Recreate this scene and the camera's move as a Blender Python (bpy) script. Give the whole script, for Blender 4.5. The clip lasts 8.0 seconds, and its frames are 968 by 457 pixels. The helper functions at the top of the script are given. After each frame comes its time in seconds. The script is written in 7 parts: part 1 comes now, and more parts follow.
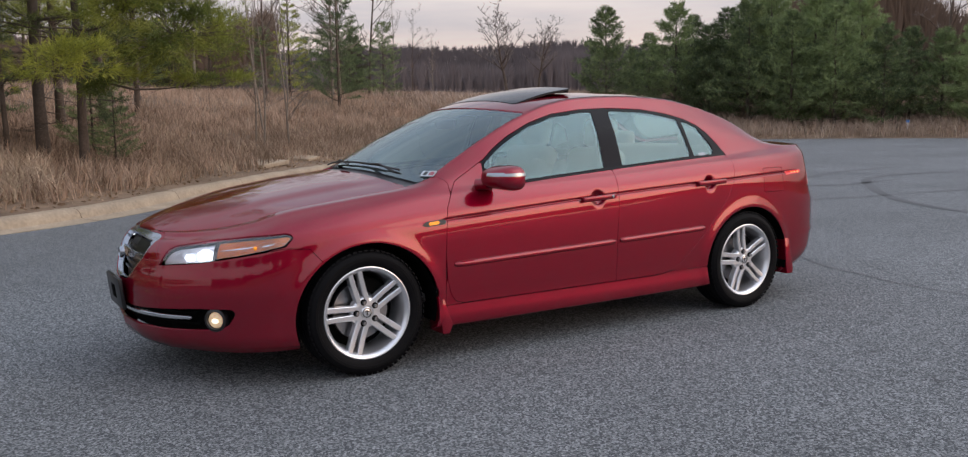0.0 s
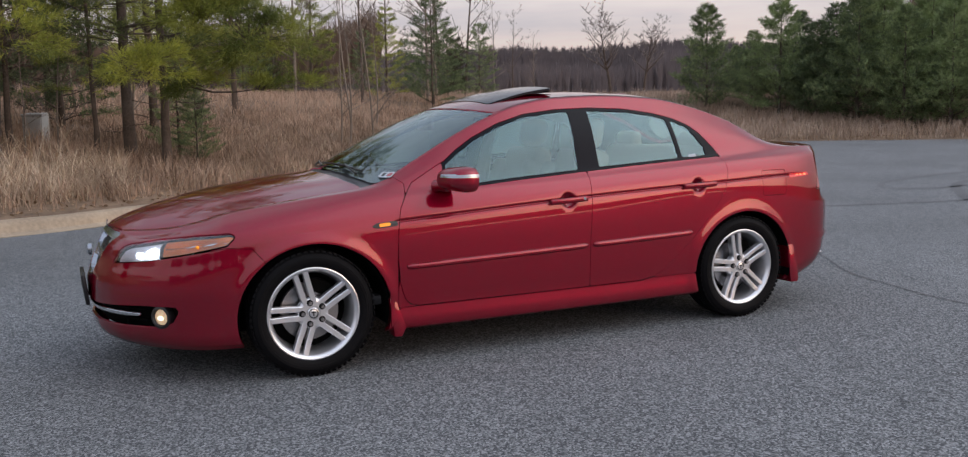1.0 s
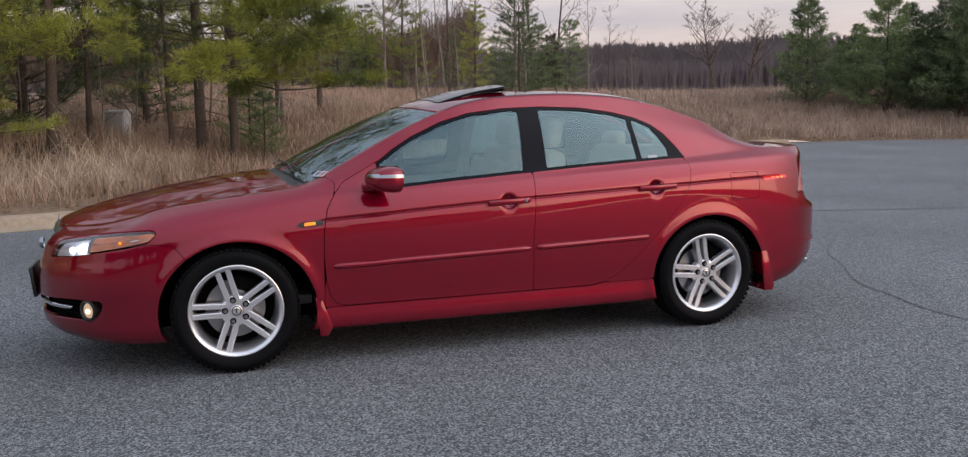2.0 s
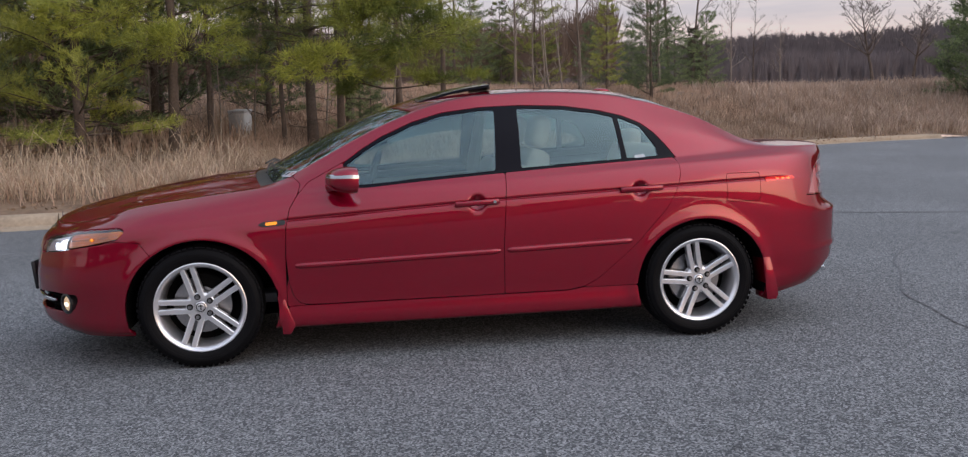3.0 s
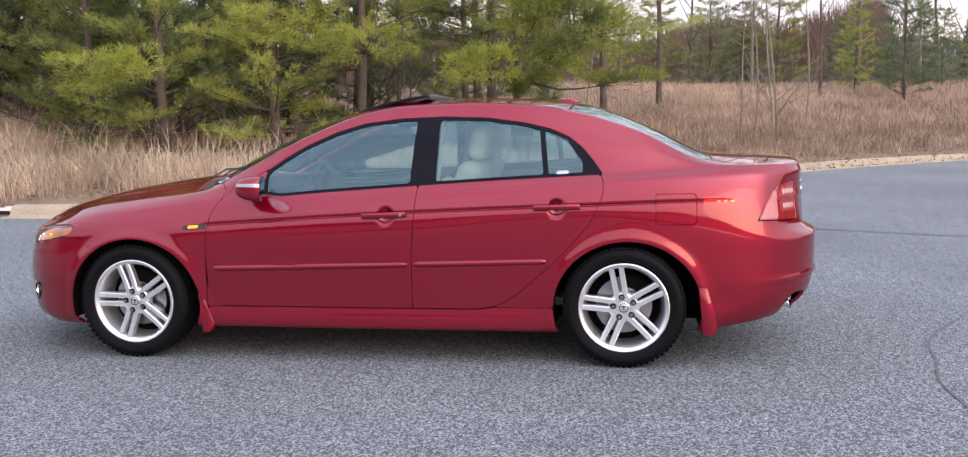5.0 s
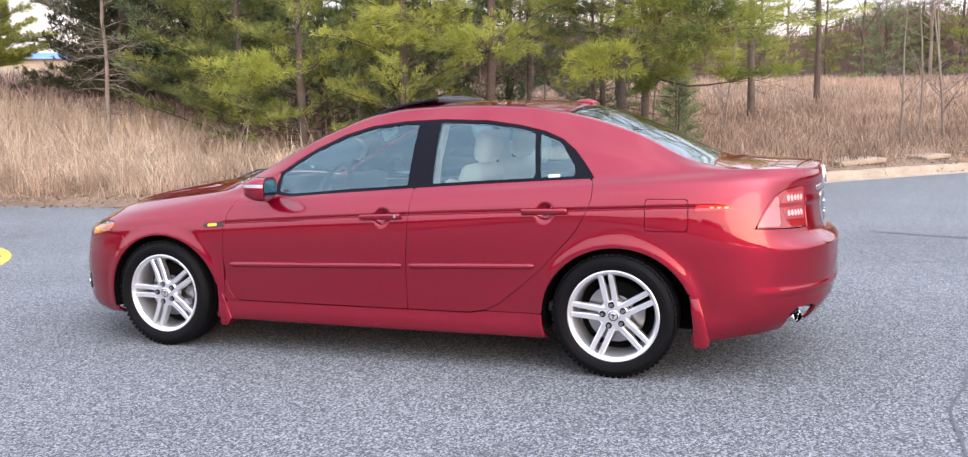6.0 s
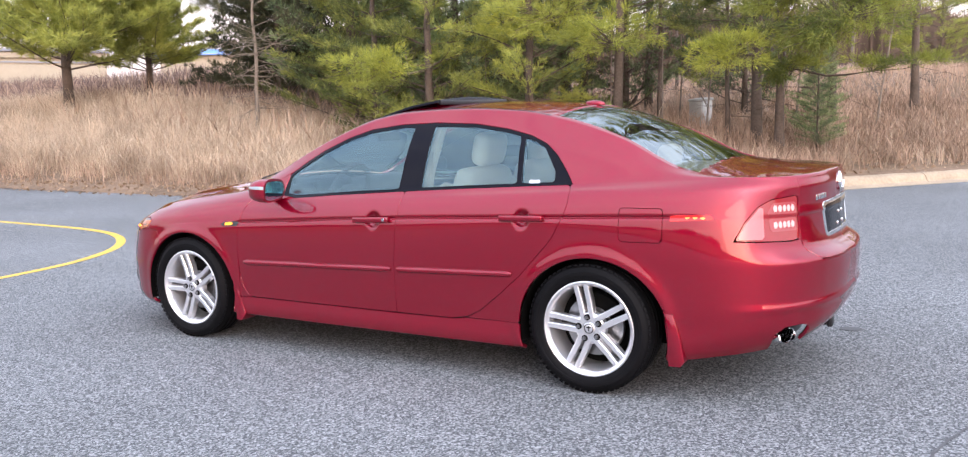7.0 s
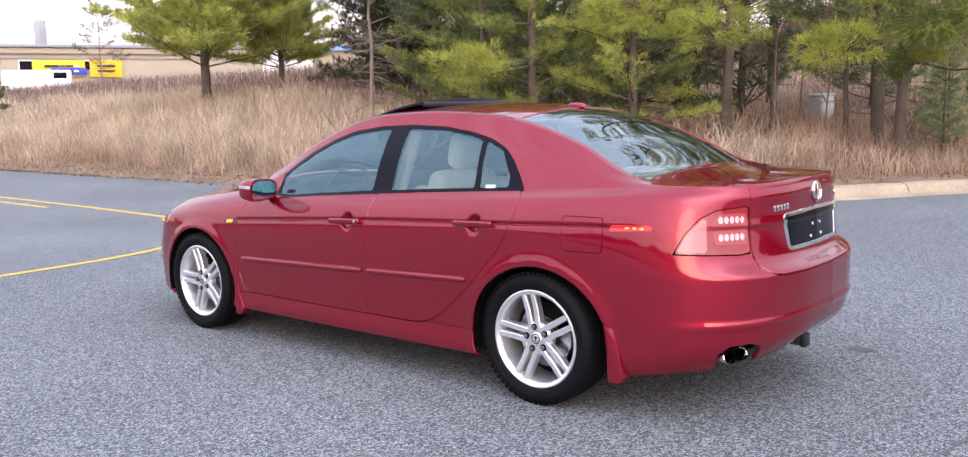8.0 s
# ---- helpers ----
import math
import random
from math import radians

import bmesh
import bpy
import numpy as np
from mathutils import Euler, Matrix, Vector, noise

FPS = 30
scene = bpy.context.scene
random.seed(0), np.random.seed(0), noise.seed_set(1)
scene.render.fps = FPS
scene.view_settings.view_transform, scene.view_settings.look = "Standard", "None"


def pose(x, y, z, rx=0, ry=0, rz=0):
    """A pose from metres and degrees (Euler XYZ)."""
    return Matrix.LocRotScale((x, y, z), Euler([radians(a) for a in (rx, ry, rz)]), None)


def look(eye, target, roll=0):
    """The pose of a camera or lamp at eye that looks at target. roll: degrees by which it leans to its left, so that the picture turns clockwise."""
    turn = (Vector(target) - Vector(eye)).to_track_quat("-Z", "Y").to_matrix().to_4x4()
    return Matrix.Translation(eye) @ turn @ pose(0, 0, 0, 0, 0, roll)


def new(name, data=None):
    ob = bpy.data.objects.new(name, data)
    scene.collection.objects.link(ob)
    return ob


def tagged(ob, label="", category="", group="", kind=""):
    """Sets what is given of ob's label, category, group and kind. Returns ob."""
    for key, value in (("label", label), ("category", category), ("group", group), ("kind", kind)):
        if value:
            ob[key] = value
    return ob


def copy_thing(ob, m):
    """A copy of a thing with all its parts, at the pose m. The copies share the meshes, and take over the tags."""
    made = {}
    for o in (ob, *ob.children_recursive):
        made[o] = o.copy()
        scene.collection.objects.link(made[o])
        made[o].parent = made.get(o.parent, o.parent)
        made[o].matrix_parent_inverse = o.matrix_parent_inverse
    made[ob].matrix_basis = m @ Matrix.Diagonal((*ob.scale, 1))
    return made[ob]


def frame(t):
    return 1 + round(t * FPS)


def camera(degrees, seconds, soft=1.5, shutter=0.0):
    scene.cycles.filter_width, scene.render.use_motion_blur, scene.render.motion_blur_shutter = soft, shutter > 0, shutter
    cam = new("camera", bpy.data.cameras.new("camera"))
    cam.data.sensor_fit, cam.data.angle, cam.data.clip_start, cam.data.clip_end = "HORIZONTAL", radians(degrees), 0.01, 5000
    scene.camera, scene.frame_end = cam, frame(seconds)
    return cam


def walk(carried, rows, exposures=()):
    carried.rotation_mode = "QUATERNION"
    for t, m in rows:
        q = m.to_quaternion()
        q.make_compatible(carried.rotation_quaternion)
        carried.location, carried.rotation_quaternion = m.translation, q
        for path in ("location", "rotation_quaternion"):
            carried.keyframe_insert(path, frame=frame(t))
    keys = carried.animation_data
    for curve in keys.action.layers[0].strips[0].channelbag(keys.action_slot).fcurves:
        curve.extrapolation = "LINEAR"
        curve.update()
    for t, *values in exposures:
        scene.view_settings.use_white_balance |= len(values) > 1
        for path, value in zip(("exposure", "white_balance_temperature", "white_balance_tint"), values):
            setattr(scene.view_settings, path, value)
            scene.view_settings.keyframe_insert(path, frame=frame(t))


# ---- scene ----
cam = camera(56.5, 8.0, soft=1.25)
PATH = [
    (0, (-3.228, -4.952, 1.303), (-2.175, -3.271, 1.052), -0.9),
    (0.5, (-2.875, -5.127, 1.298), (-1.894, -3.402, 1.047), -0.9),
    (1, (-2.47, -5.268, 1.286), (-1.63, -3.469, 1.041), -1.1),
    (1.5, (-2.025, -5.421, 1.281), (-1.333, -3.561, 1.036), -1.4),
    (1.7, (-1.852, -5.469, 1.283), (-1.18, -3.601, 1.037), -1.2),
    (3, (-0.595, -5.668, 1.281), (-0.295, -3.706, 1.031), -1.5),
    (3.5, (-0.118, -5.683, 1.292), (0.016, -3.703, 1.047), -1.7),
    (4, (0.355, -5.7, 1.304), (0.317, -3.715, 1.062), -1.3),
    (4.5, (0.828, -5.658, 1.313), (0.664, -3.68, 1.072), -1.1),
    (5.8, (2.042, -5.365, 1.335), (1.49, -3.459, 1.088), -1.0),
    (6, (2.221, -5.318, 1.338), (1.574, -3.441, 1.093), -1.2),
    (6.5, (2.683, -5.102, 1.358), (1.843, -3.305, 1.102), -1.3),
    (7, (3.083, -4.835, 1.389), (2.093, -3.117, 1.13), -1.5),
    (7.5, (3.477, -4.556, 1.402), (2.357, -2.919, 1.144), -1.2),
    (8, (3.835, -4.242, 1.414), (2.579, -2.708, 1.149), -1.4),
]
EXPOSURES = [(0.0, -0.52, 6450, 13), (1.5, -0.56, 6420, 14), (3.0, -0.50, 6380, 15), (3.5, -0.45, 6350, 16), (4.0, -0.18, 6330, 16), (4.5, 0.10, 6320, 17), (6.0, 0.84, 6300, 16), (7.0, 0.86, 6280, 16), (8.0, 0.66, 6220, 18)]
walk(cam, [(t, look(eye, target, roll)) for t, eye, target, roll in PATH], EXPOSURES)


# world: a clear dusk sky behind a thin even layer of cloud
world = bpy.data.worlds.new("dusk_sky")
scene.world = world
world.use_nodes = True
wn, wl = world.node_tree.nodes, world.node_tree.links
wn.clear()
SUN_AZ, SUN_EL = -52.0, 7.0  # degrees from +x towards +y, degrees above the horizon
sky = wn.new("ShaderNodeTexSky")
sky.sky_type = "NISHITA"
sky.sun_disc = False
sky.sun_elevation = radians(SUN_EL)
sky.sun_rotation = radians(90 - SUN_AZ)
sky.dust_density = 2.0
coord = wn.new("ShaderNodeTexCoord")
sep = wn.new("ShaderNodeSeparateXYZ")
wl.new(coord.outputs["Generated"], sep.inputs[0])
ramp = wn.new("ShaderNodeValToRGB")
wl.new(sep.outputs["Z"], ramp.inputs[0])
stops = ramp.color_ramp.elements
stops[0].position, stops[0].color = 0.0, (0.88, 0.72, 0.65, 1)
stops[1].position, stops[1].color = 0.9, (1.00, 1.15, 1.38, 1)
for at, col in ((0.04, (0.94, 0.79, 0.73, 1)), (0.10, (0.95, 0.89, 0.89, 1)), (0.2, (0.98, 1.01, 1.08, 1)), (0.45, (1.02, 1.14, 1.33, 1))):
    e = stops.new(at)
    e.color = col
# stretched cloud streaks
stretch = wn.new("ShaderNodeMapping")
stretch.inputs["Scale"].default_value = (2.0, 2.0, 16.0)
wl.new(coord.outputs["Generated"], stretch.inputs[0])
streaks = wn.new("ShaderNodeTexNoise")
streaks.inputs["Scale"].default_value = 1.6
streaks.inputs["Detail"].default_value = 6.0
wl.new(stretch.outputs[0], streaks.inputs["Vector"])
streak_ramp = wn.new("ShaderNodeValToRGB")
streak_ramp.color_ramp.elements[0].position, streak_ramp.color_ramp.elements[0].color = 0.35, (0.80, 0.82, 0.87, 1)
streak_ramp.color_ramp.elements[1].position, streak_ramp.color_ramp.elements[1].color = 0.65, (1.20, 1.13, 1.06, 1)
wl.new(streaks.outputs["Fac"], streak_ramp.inputs[0])
cloud = wn.new("ShaderNodeMix")
cloud.data_type, cloud.blend_type = "RGBA", "MULTIPLY"
cloud.inputs["Factor"].default_value = 1.0
wl.new(ramp.outputs[0], cloud.inputs["A"])
wl.new(streak_ramp.outputs[0], cloud.inputs["B"])
# the afterglow over the place where the sun went down: high pale clouds, a broad warm light and a low orange band
lit_sky = cloud.outputs["Result"]
for az, lift, power, tint in ((-32.0, 0.95, 10.0, (2.3, 2.3, 2.2, 1)), (SUN_AZ, 0.30, 4.0, (0.45, 0.36, 0.28, 1)), (SUN_AZ, 0.06, 16.0, (2.2, 1.15, 0.55, 1))):
    toward = Vector((math.cos(radians(az)), math.sin(radians(az)), lift)).normalized()
    glow_dot = wn.new("ShaderNodeVectorMath")
    glow_dot.operation = "DOT_PRODUCT"
    glow_dot.inputs[1].default_value = toward
    wl.new(coord.outputs["Generated"], glow_dot.inputs[0])
    glow_clip = wn.new("ShaderNodeMath")
    glow_clip.operation = "MAXIMUM"
    glow_clip.inputs[1].default_value = 0.0
    wl.new(glow_dot.outputs["Value"], glow_clip.inputs[0])
    glow_power = wn.new("ShaderNodeMath")
    glow_power.operation = "POWER"
    glow_power.inputs[1].default_value = power
    wl.new(glow_clip.outputs[0], glow_power.inputs[0])
    glow = wn.new("ShaderNodeMix")
    glow.data_type, glow.blend_type = "RGBA", "ADD"
    glow.inputs["B"].default_value = tint
    wl.new(glow_power.outputs[0], glow.inputs["Factor"])
    wl.new(lit_sky, glow.inputs["A"])
    lit_sky = glow.outputs["Result"]
clear_light = wn.new("ShaderNodeBackground")
clear_light.inputs["Strength"].default_value = 0.012
wl.new(sky.outputs[0], clear_light.inputs["Color"])
cloud_light = wn.new("ShaderNodeBackground")
cloud_light.inputs["Strength"].default_value = 1.0
wl.new(lit_sky, cloud_light.inputs["Color"])
both = wn.new("ShaderNodeAddShader")
wl.new(clear_light.outputs[0], both.inputs[0])
wl.new(cloud_light.outputs[0], both.inputs[1])
wout = wn.new("ShaderNodeOutputWorld")
wl.new(both.outputs[0], wout.inputs["Surface"])

sun_data = bpy.data.lights.new("sun", "SUN")
sun_data.energy, sun_data.angle, sun_data.color = 0.5, radians(36), (1.0, 0.76, 0.56)
sun = new("sun", sun_data)
sun.matrix_world = look((60 * math.cos(radians(SUN_AZ)), 60 * math.sin(radians(SUN_AZ)), 60 * math.tan(radians(SUN_EL))), (0, 0, 0))


# ---- materials ----
def material(name, color, rough=0.5, metal=0.0, coat=0.0, noise_scale=0.0, vary=0.0, bump=0.0, emit=0.0, emit_color=None, spec=0.5):
    """A plain principled material with a two-scale variation of its colour and a fine relief."""
    m = bpy.data.materials.new(name)
    m.use_nodes = True
    nt = m.node_tree
    b = nt.nodes["Principled BSDF"]
    b.inputs["Base Color"].default_value = (*color, 1)
    b.inputs["Roughness"].default_value, b.inputs["Metallic"].default_value = rough, metal
    b.inputs["Coat Weight"].default_value, b.inputs["Coat Roughness"].default_value = coat, 0.02
    b.inputs["Specular IOR Level"].default_value = spec
    if emit:
        b.inputs["Emission Color"].default_value = (*(emit_color or color), 1)
        b.inputs["Emission Strength"].default_value = emit
    if noise_scale:
        tc = nt.nodes.new("ShaderNodeTexCoord")
        big, small = nt.nodes.new("ShaderNodeTexNoise"), nt.nodes.new("ShaderNodeTexNoise")
        big.inputs["Scale"].default_value, small.inputs["Scale"].default_value = noise_scale * 0.08, noise_scale
        small.inputs["Detail"].default_value = 5
        mix = nt.nodes.new("ShaderNodeMath")
        mix.operation = "ADD"
        for n, i in ((big, 0), (small, 1)):
            nt.links.new(tc.outputs["Object"], n.inputs["Vector"])
            nt.links.new(n.outputs["Fac"], mix.inputs[i])
        rng = nt.nodes.new("ShaderNodeMapRange")
        rng.inputs["From Min"].default_value, rng.inputs["From Max"].default_value = 0.6, 1.4
        rng.inputs["To Min"].default_value, rng.inputs["To Max"].default_value = 1 - vary, 1 + vary
        nt.links.new(mix.outputs[0], rng.inputs["Value"])
        tone = nt.nodes.new("ShaderNodeMix")
        tone.data_type, tone.blend_type = "RGBA", "MULTIPLY"
        tone.inputs["Factor"].default_value = 1
        tone.inputs["A"].default_value = (*color, 1)
        nt.links.new(rng.outputs[0], tone.inputs["B"])
        nt.links.new(tone.outputs["Result"], b.inputs["Base Color"])
        if bump:
            bp = nt.nodes.new("ShaderNodeBump")
            bp.inputs["Strength"].default_value, bp.inputs["Distance"].default_value = bump, 0.01
            nt.links.new(small.outputs["Fac"], bp.inputs["Height"])
            nt.links.new(bp.outputs[0], b.inputs["Normal"])
    return m


def glass_material(name, tint, gloss_rough=0.0, ior=2.05, sheen=(1, 1, 1)):
    """A thin pane: tinted see-through with a Fresnel gloss."""
    m = bpy.data.materials.new(name)
    m.use_nodes = True
    nt = m.node_tree
    nt.nodes.clear()
    out = nt.nodes.new("ShaderNodeOutputMaterial")
    see, gloss, mix, fr = (nt.nodes.new("ShaderNode" + k) for k in ("BsdfTransparent", "BsdfGlossy", "MixShader", "Fresnel"))
    see.inputs["Color"].default_value = (*tint, 1)
    gloss.inputs["Roughness"].default_value = gloss_rough
    gloss.inputs["Color"].default_value = (*sheen, 1)
    fr.inputs["IOR"].default_value = ior
    nt.links.new(fr.outputs[0], mix.inputs[0])
    nt.links.new(see.outputs[0], mix.inputs[1])
    nt.links.new(gloss.outputs[0], mix.inputs[2])
    nt.links.new(mix.outputs[0], out.inputs[0])
    return m


def paint_material():
    """Deep red metallic clear-coat paint with fine flakes and a faint film of dust."""
    m = material("red_metallic_paint", (0.33, 0.003, 0.020), rough=0.38, metal=0.68, coat=1.0, spec=0.0)
    nt = m.node_tree
    b = nt.nodes["Principled BSDF"]
    tc = nt.nodes.new("ShaderNodeTexCoord")
    flake, film = nt.nodes.new("ShaderNodeTexNoise"), nt.nodes.new("ShaderNodeTexNoise")
    flake.inputs["Scale"].default_value, flake.inputs["Detail"].default_value = 900, 2
    film.inputs["Scale"].default_value, film.inputs["Detail"].default_value = 5, 6
    for n in (flake, film):
        nt.links.new(tc.outputs["Object"], n.inputs["Vector"])
    ramp = nt.nodes.new("ShaderNodeValToRGB")
    ramp.color_ramp.elements[0].position, ramp.color_ramp.elements[0].color = 0.35, (0.215, 0.0012, 0.015, 1)
    ramp.color_ramp.elements[1].position, ramp.color_ramp.elements[1].color = 0.7, (0.31, 0.0018, 0.025, 1)
    nt.links.new(flake.outputs["Fac"], ramp.inputs[0])
    nt.links.new(ramp.outputs[0], b.inputs["Base Color"])
    haze = nt.nodes.new("ShaderNodeMapRange")
    haze.inputs["From Min"].default_value, haze.inputs["From Max"].default_value = 0.35, 0.75
    haze.inputs["To Min"].default_value, haze.inputs["To Max"].default_value = 0.020, 0.045
    nt.links.new(film.outputs["Fac"], haze.inputs["Value"])
    nt.links.new(haze.outputs[0], b.inputs["Coat Roughness"])
    b.inputs["Specular Tint"].default_value = (0.22, 0.008, 0.02, 1)
    b.inputs["Coat IOR"].default_value = 1.60
    return m


PAINT = paint_material()
BLACK = material("satin_black_plastic", (0.012, 0.012, 0.014), rough=0.35, noise_scale=60, vary=0.2)
MATTE = material("matte_black_liner", (0.004, 0.004, 0.004), rough=0.9, spec=0.05, noise_scale=20, vary=0.3)
GLOSSBLACK = material("gloss_black_pillar", (0.004, 0.004, 0.008), rough=0.10, spec=0.12)
CHROME = material("chrome", (0.75, 0.76, 0.78), rough=0.08, metal=1.0)
SILVER = material("silver_alloy", (0.82, 0.83, 0.86), rough=0.30, metal=0.85, coat=0.5, noise_scale=40, vary=0.04)
RUBBER = material("tyre_rubber", (0.005, 0.005, 0.006), rough=0.6, spec=0.10, noise_scale=30, vary=0.3, bump=0.1)
DISC = material("brushed_steel_disc", (0.32, 0.32, 0.33), rough=0.35, metal=1.0, noise_scale=80, vary=0.15)
SIDEGLASS = glass_material("tinted_side_glass", (0.74, 0.93, 0.96), ior=2.12, sheen=(0.66, 0.93, 1.0))
FRONTGLASS = glass_material("windscreen_glass", (0.80, 0.90, 0.89), ior=2.1, sheen=(0.80, 0.96, 1.0))
REARGLASS = glass_material("tinted_rear_glass", (0.45, 0.52, 0.52), ior=2.6, sheen=(0.85, 0.97, 1.0))
LENS = glass_material("clear_lamp_lens", (0.98, 0.98, 0.99), ior=1.95)
LEATHER = material("cream_leather", (0.58, 0.52, 0.42), rough=0.5, noise_scale=50, vary=0.08, bump=0.2)
DASH = material("dark_grey_dashboard", (0.05, 0.05, 0.055), rough=0.6, noise_scale=80, vary=0.2, bump=0.2)
BEIGE = material("beige_trim", (0.50, 0.46, 0.38), rough=0.7, noise_scale=60, vary=0.06)
# the reflector's faint emission stands for the bulb's light falling on it
AMBER = material("amber_reflector_bulb_glow", (0.90, 0.26, 0.04), rough=0.3, noise_scale=90, vary=0.5, emit=0.05)
AMBER_LIT = material("lit_amber_lamp", (1.0, 0.30, 0.012), rough=0.3, emit=0.8)
RED_LIT = material("lit_red_lamp", (1.0, 0.20, 0.05), rough=0.3, emit=1.3)
RED_GLOW = material("glowing_red_lens", (0.75, 0.02, 0.02), rough=0.15, coat=0.6, emit=0.22)
LAMP_LIT = material("lit_headlamp", (0.85, 0.93, 1.0), rough=0.2, emit=5.0)
FOG_LIT = material("lit_fog_lamp", (1.0, 0.70, 0.42), rough=0.2, noise_scale=60, vary=0.6, emit=0.3)
FOG_BULB = material("glowing_fog_bulb", (1.0, 0.86, 0.62), rough=0.3, emit=2.5)
RED_LENS = material("red_lamp_lens", (0.27, 0.010, 0.016), rough=0.08, coat=1.0, noise_scale=40, vary=0.1)
PINK_LENS = material("pale_pink_lamp_lens", (0.50, 0.16, 0.17), rough=0.30, coat=0.6, noise_scale=40, vary=0.06)
BAR_LENS = material("translucent_red_lamp_segment", (0.34, 0.05, 0.06), rough=0.2, coat=0.8, noise_scale=40, vary=0.06)
WHITE = material("white_paper", (0.50, 0.55, 0.60), rough=0.7, noise_scale=200, vary=0.15)

LED = material("pale_led", (0.66, 0.42, 0.41), rough=0.25, coat=0.5)
SATIN = material("satin_silver_trim", (0.42, 0.44, 0.48), rough=0.24, metal=1.0, noise_scale=60, vary=0.05)
MIRRORGLASS = material("blue_tinted_mirror", (0.55, 0.93, 1.0), rough=0.02, metal=1.0)
BUCKET = material("silvered_lamp_bucket", (0.92, 0.95, 1.0), rough=0.25, metal=0.1, noise_scale=60, vary=0.15)


# ---- building blocks ----
def mesh_object(name, verts, faces, mat, parent=None, label="", normals=None, smooth=True):
    me = bpy.data.meshes.new(name)
    me.from_pydata([tuple(map(float, v)) for v in verts], [], faces)
    if smooth:
        me.shade_smooth()
    if normals is not None:
        me.normals_split_custom_set_from_vertices([tuple(map(float, n)) for n in normals])
    me.materials.append(mat)
    ob = new(name, me)
    if parent:
        ob.parent = parent
    if label:
        ob["label"] = label
    return ob


def part(name, bm, mat, parent=None, label="", smooth=True):
    """Links a bmesh as one mesh object under a thing or a part."""
    me = bpy.data.meshes.new(name)
    bm.normal_update()
    bm.to_mesh(me)
    bm.free()
    if smooth:
        me.shade_smooth()
        me.set_sharp_from_angle(angle=radians(38))
    me.materials.append(mat)
    ob = new(name, me)
    if parent:
        ob.parent = parent
    if label:
        ob["label"] = label
    return ob


def thing(name, label, category, at=(0, 0, 0), group="", turn=0):
    ob = new(name)
    ob.matrix_world = pose(*at, 0, 0, turn)
    ob.empty_display_size = 0.2
    return tagged(ob, label, category, group)


def box(size, at=(0, 0, 0), bevel=0.0, m=None, bm=None, seg=2):
    """A box of that size around at, with rounded edges."""
    own = bmesh.new()
    bmesh.ops.create_cube(own, size=1, matrix=Matrix.Diagonal((*size, 1)))
    if bevel:
        bmesh.ops.bevel(own, geom=own.edges[:], offset=bevel, segments=seg, profile=0.5, affect="EDGES")
    bmesh.ops.transform(own, matrix=Matrix.Translation(at) @ (m or Matrix()), verts=own.verts[:])
    if bm is None:
        return own
    tmp = bpy.data.meshes.new("tmp")
    own.to_mesh(tmp)
    own.free()
    bm.from_mesh(tmp)
    bpy.data.meshes.remove(tmp)
    return bm


def lathe(profile, steps=48, axis="Y", bm=None):
    """Turns (radius, along) pairs round an axis."""
    bm = bm or bmesh.new()
    rings = []
    for r, a in profile:
        ring = []
        for i in range(steps):
            c, s = math.cos(2 * math.pi * i / steps) * r, math.sin(2 * math.pi * i / steps) * r
            ring.append(bm.verts.new({"Y": (c, a, s), "Z": (c, s, a), "X": (a, c, s)}[axis]))
        rings.append(ring)
    for a, b in zip(rings, rings[1:]):
        for i in range(steps):
            bm.faces.new((a[i], a[(i + 1) % steps], b[(i + 1) % steps], b[i]))
    bmesh.ops.recalc_face_normals(bm, faces=bm.faces[:])
    return bm


def tube(points, radius, steps=8, bm=None):
    """A round bar along points; radius may be given for each point."""
    bm = bm or bmesh.new()
    pts = [Vector(p) for p in points]
    rings = []
    for i, p in enumerate(pts):
        d = (pts[min(i + 1, len(pts) - 1)] - pts[max(i - 1, 0)]).normalized()
        a = d.orthogonal().normalized()
        b = d.cross(a)
        r = radius[i] if isinstance(radius, (list, tuple)) else radius
        rings.append([bm.verts.new(p + (a * math.cos(2 * math.pi * k / steps) + b * math.sin(2 * math.pi * k / steps)) * r) for k in range(steps)])
    for r0, r1 in zip(rings, rings[1:]):
        ref = min(range(steps), key=lambda k: (r1[k].co - r0[0].co).length)
        for k in range(steps):
            bm.faces.new((r0[k], r0[(k + 1) % steps], r1[(k + 1 + ref) % steps], r1[(k + ref) % steps]))
    bm.faces.new(rings[0][::-1])
    bm.faces.new(rings[-1])
    bmesh.ops.recalc_face_normals(bm, faces=bm.faces[:])
    return bm


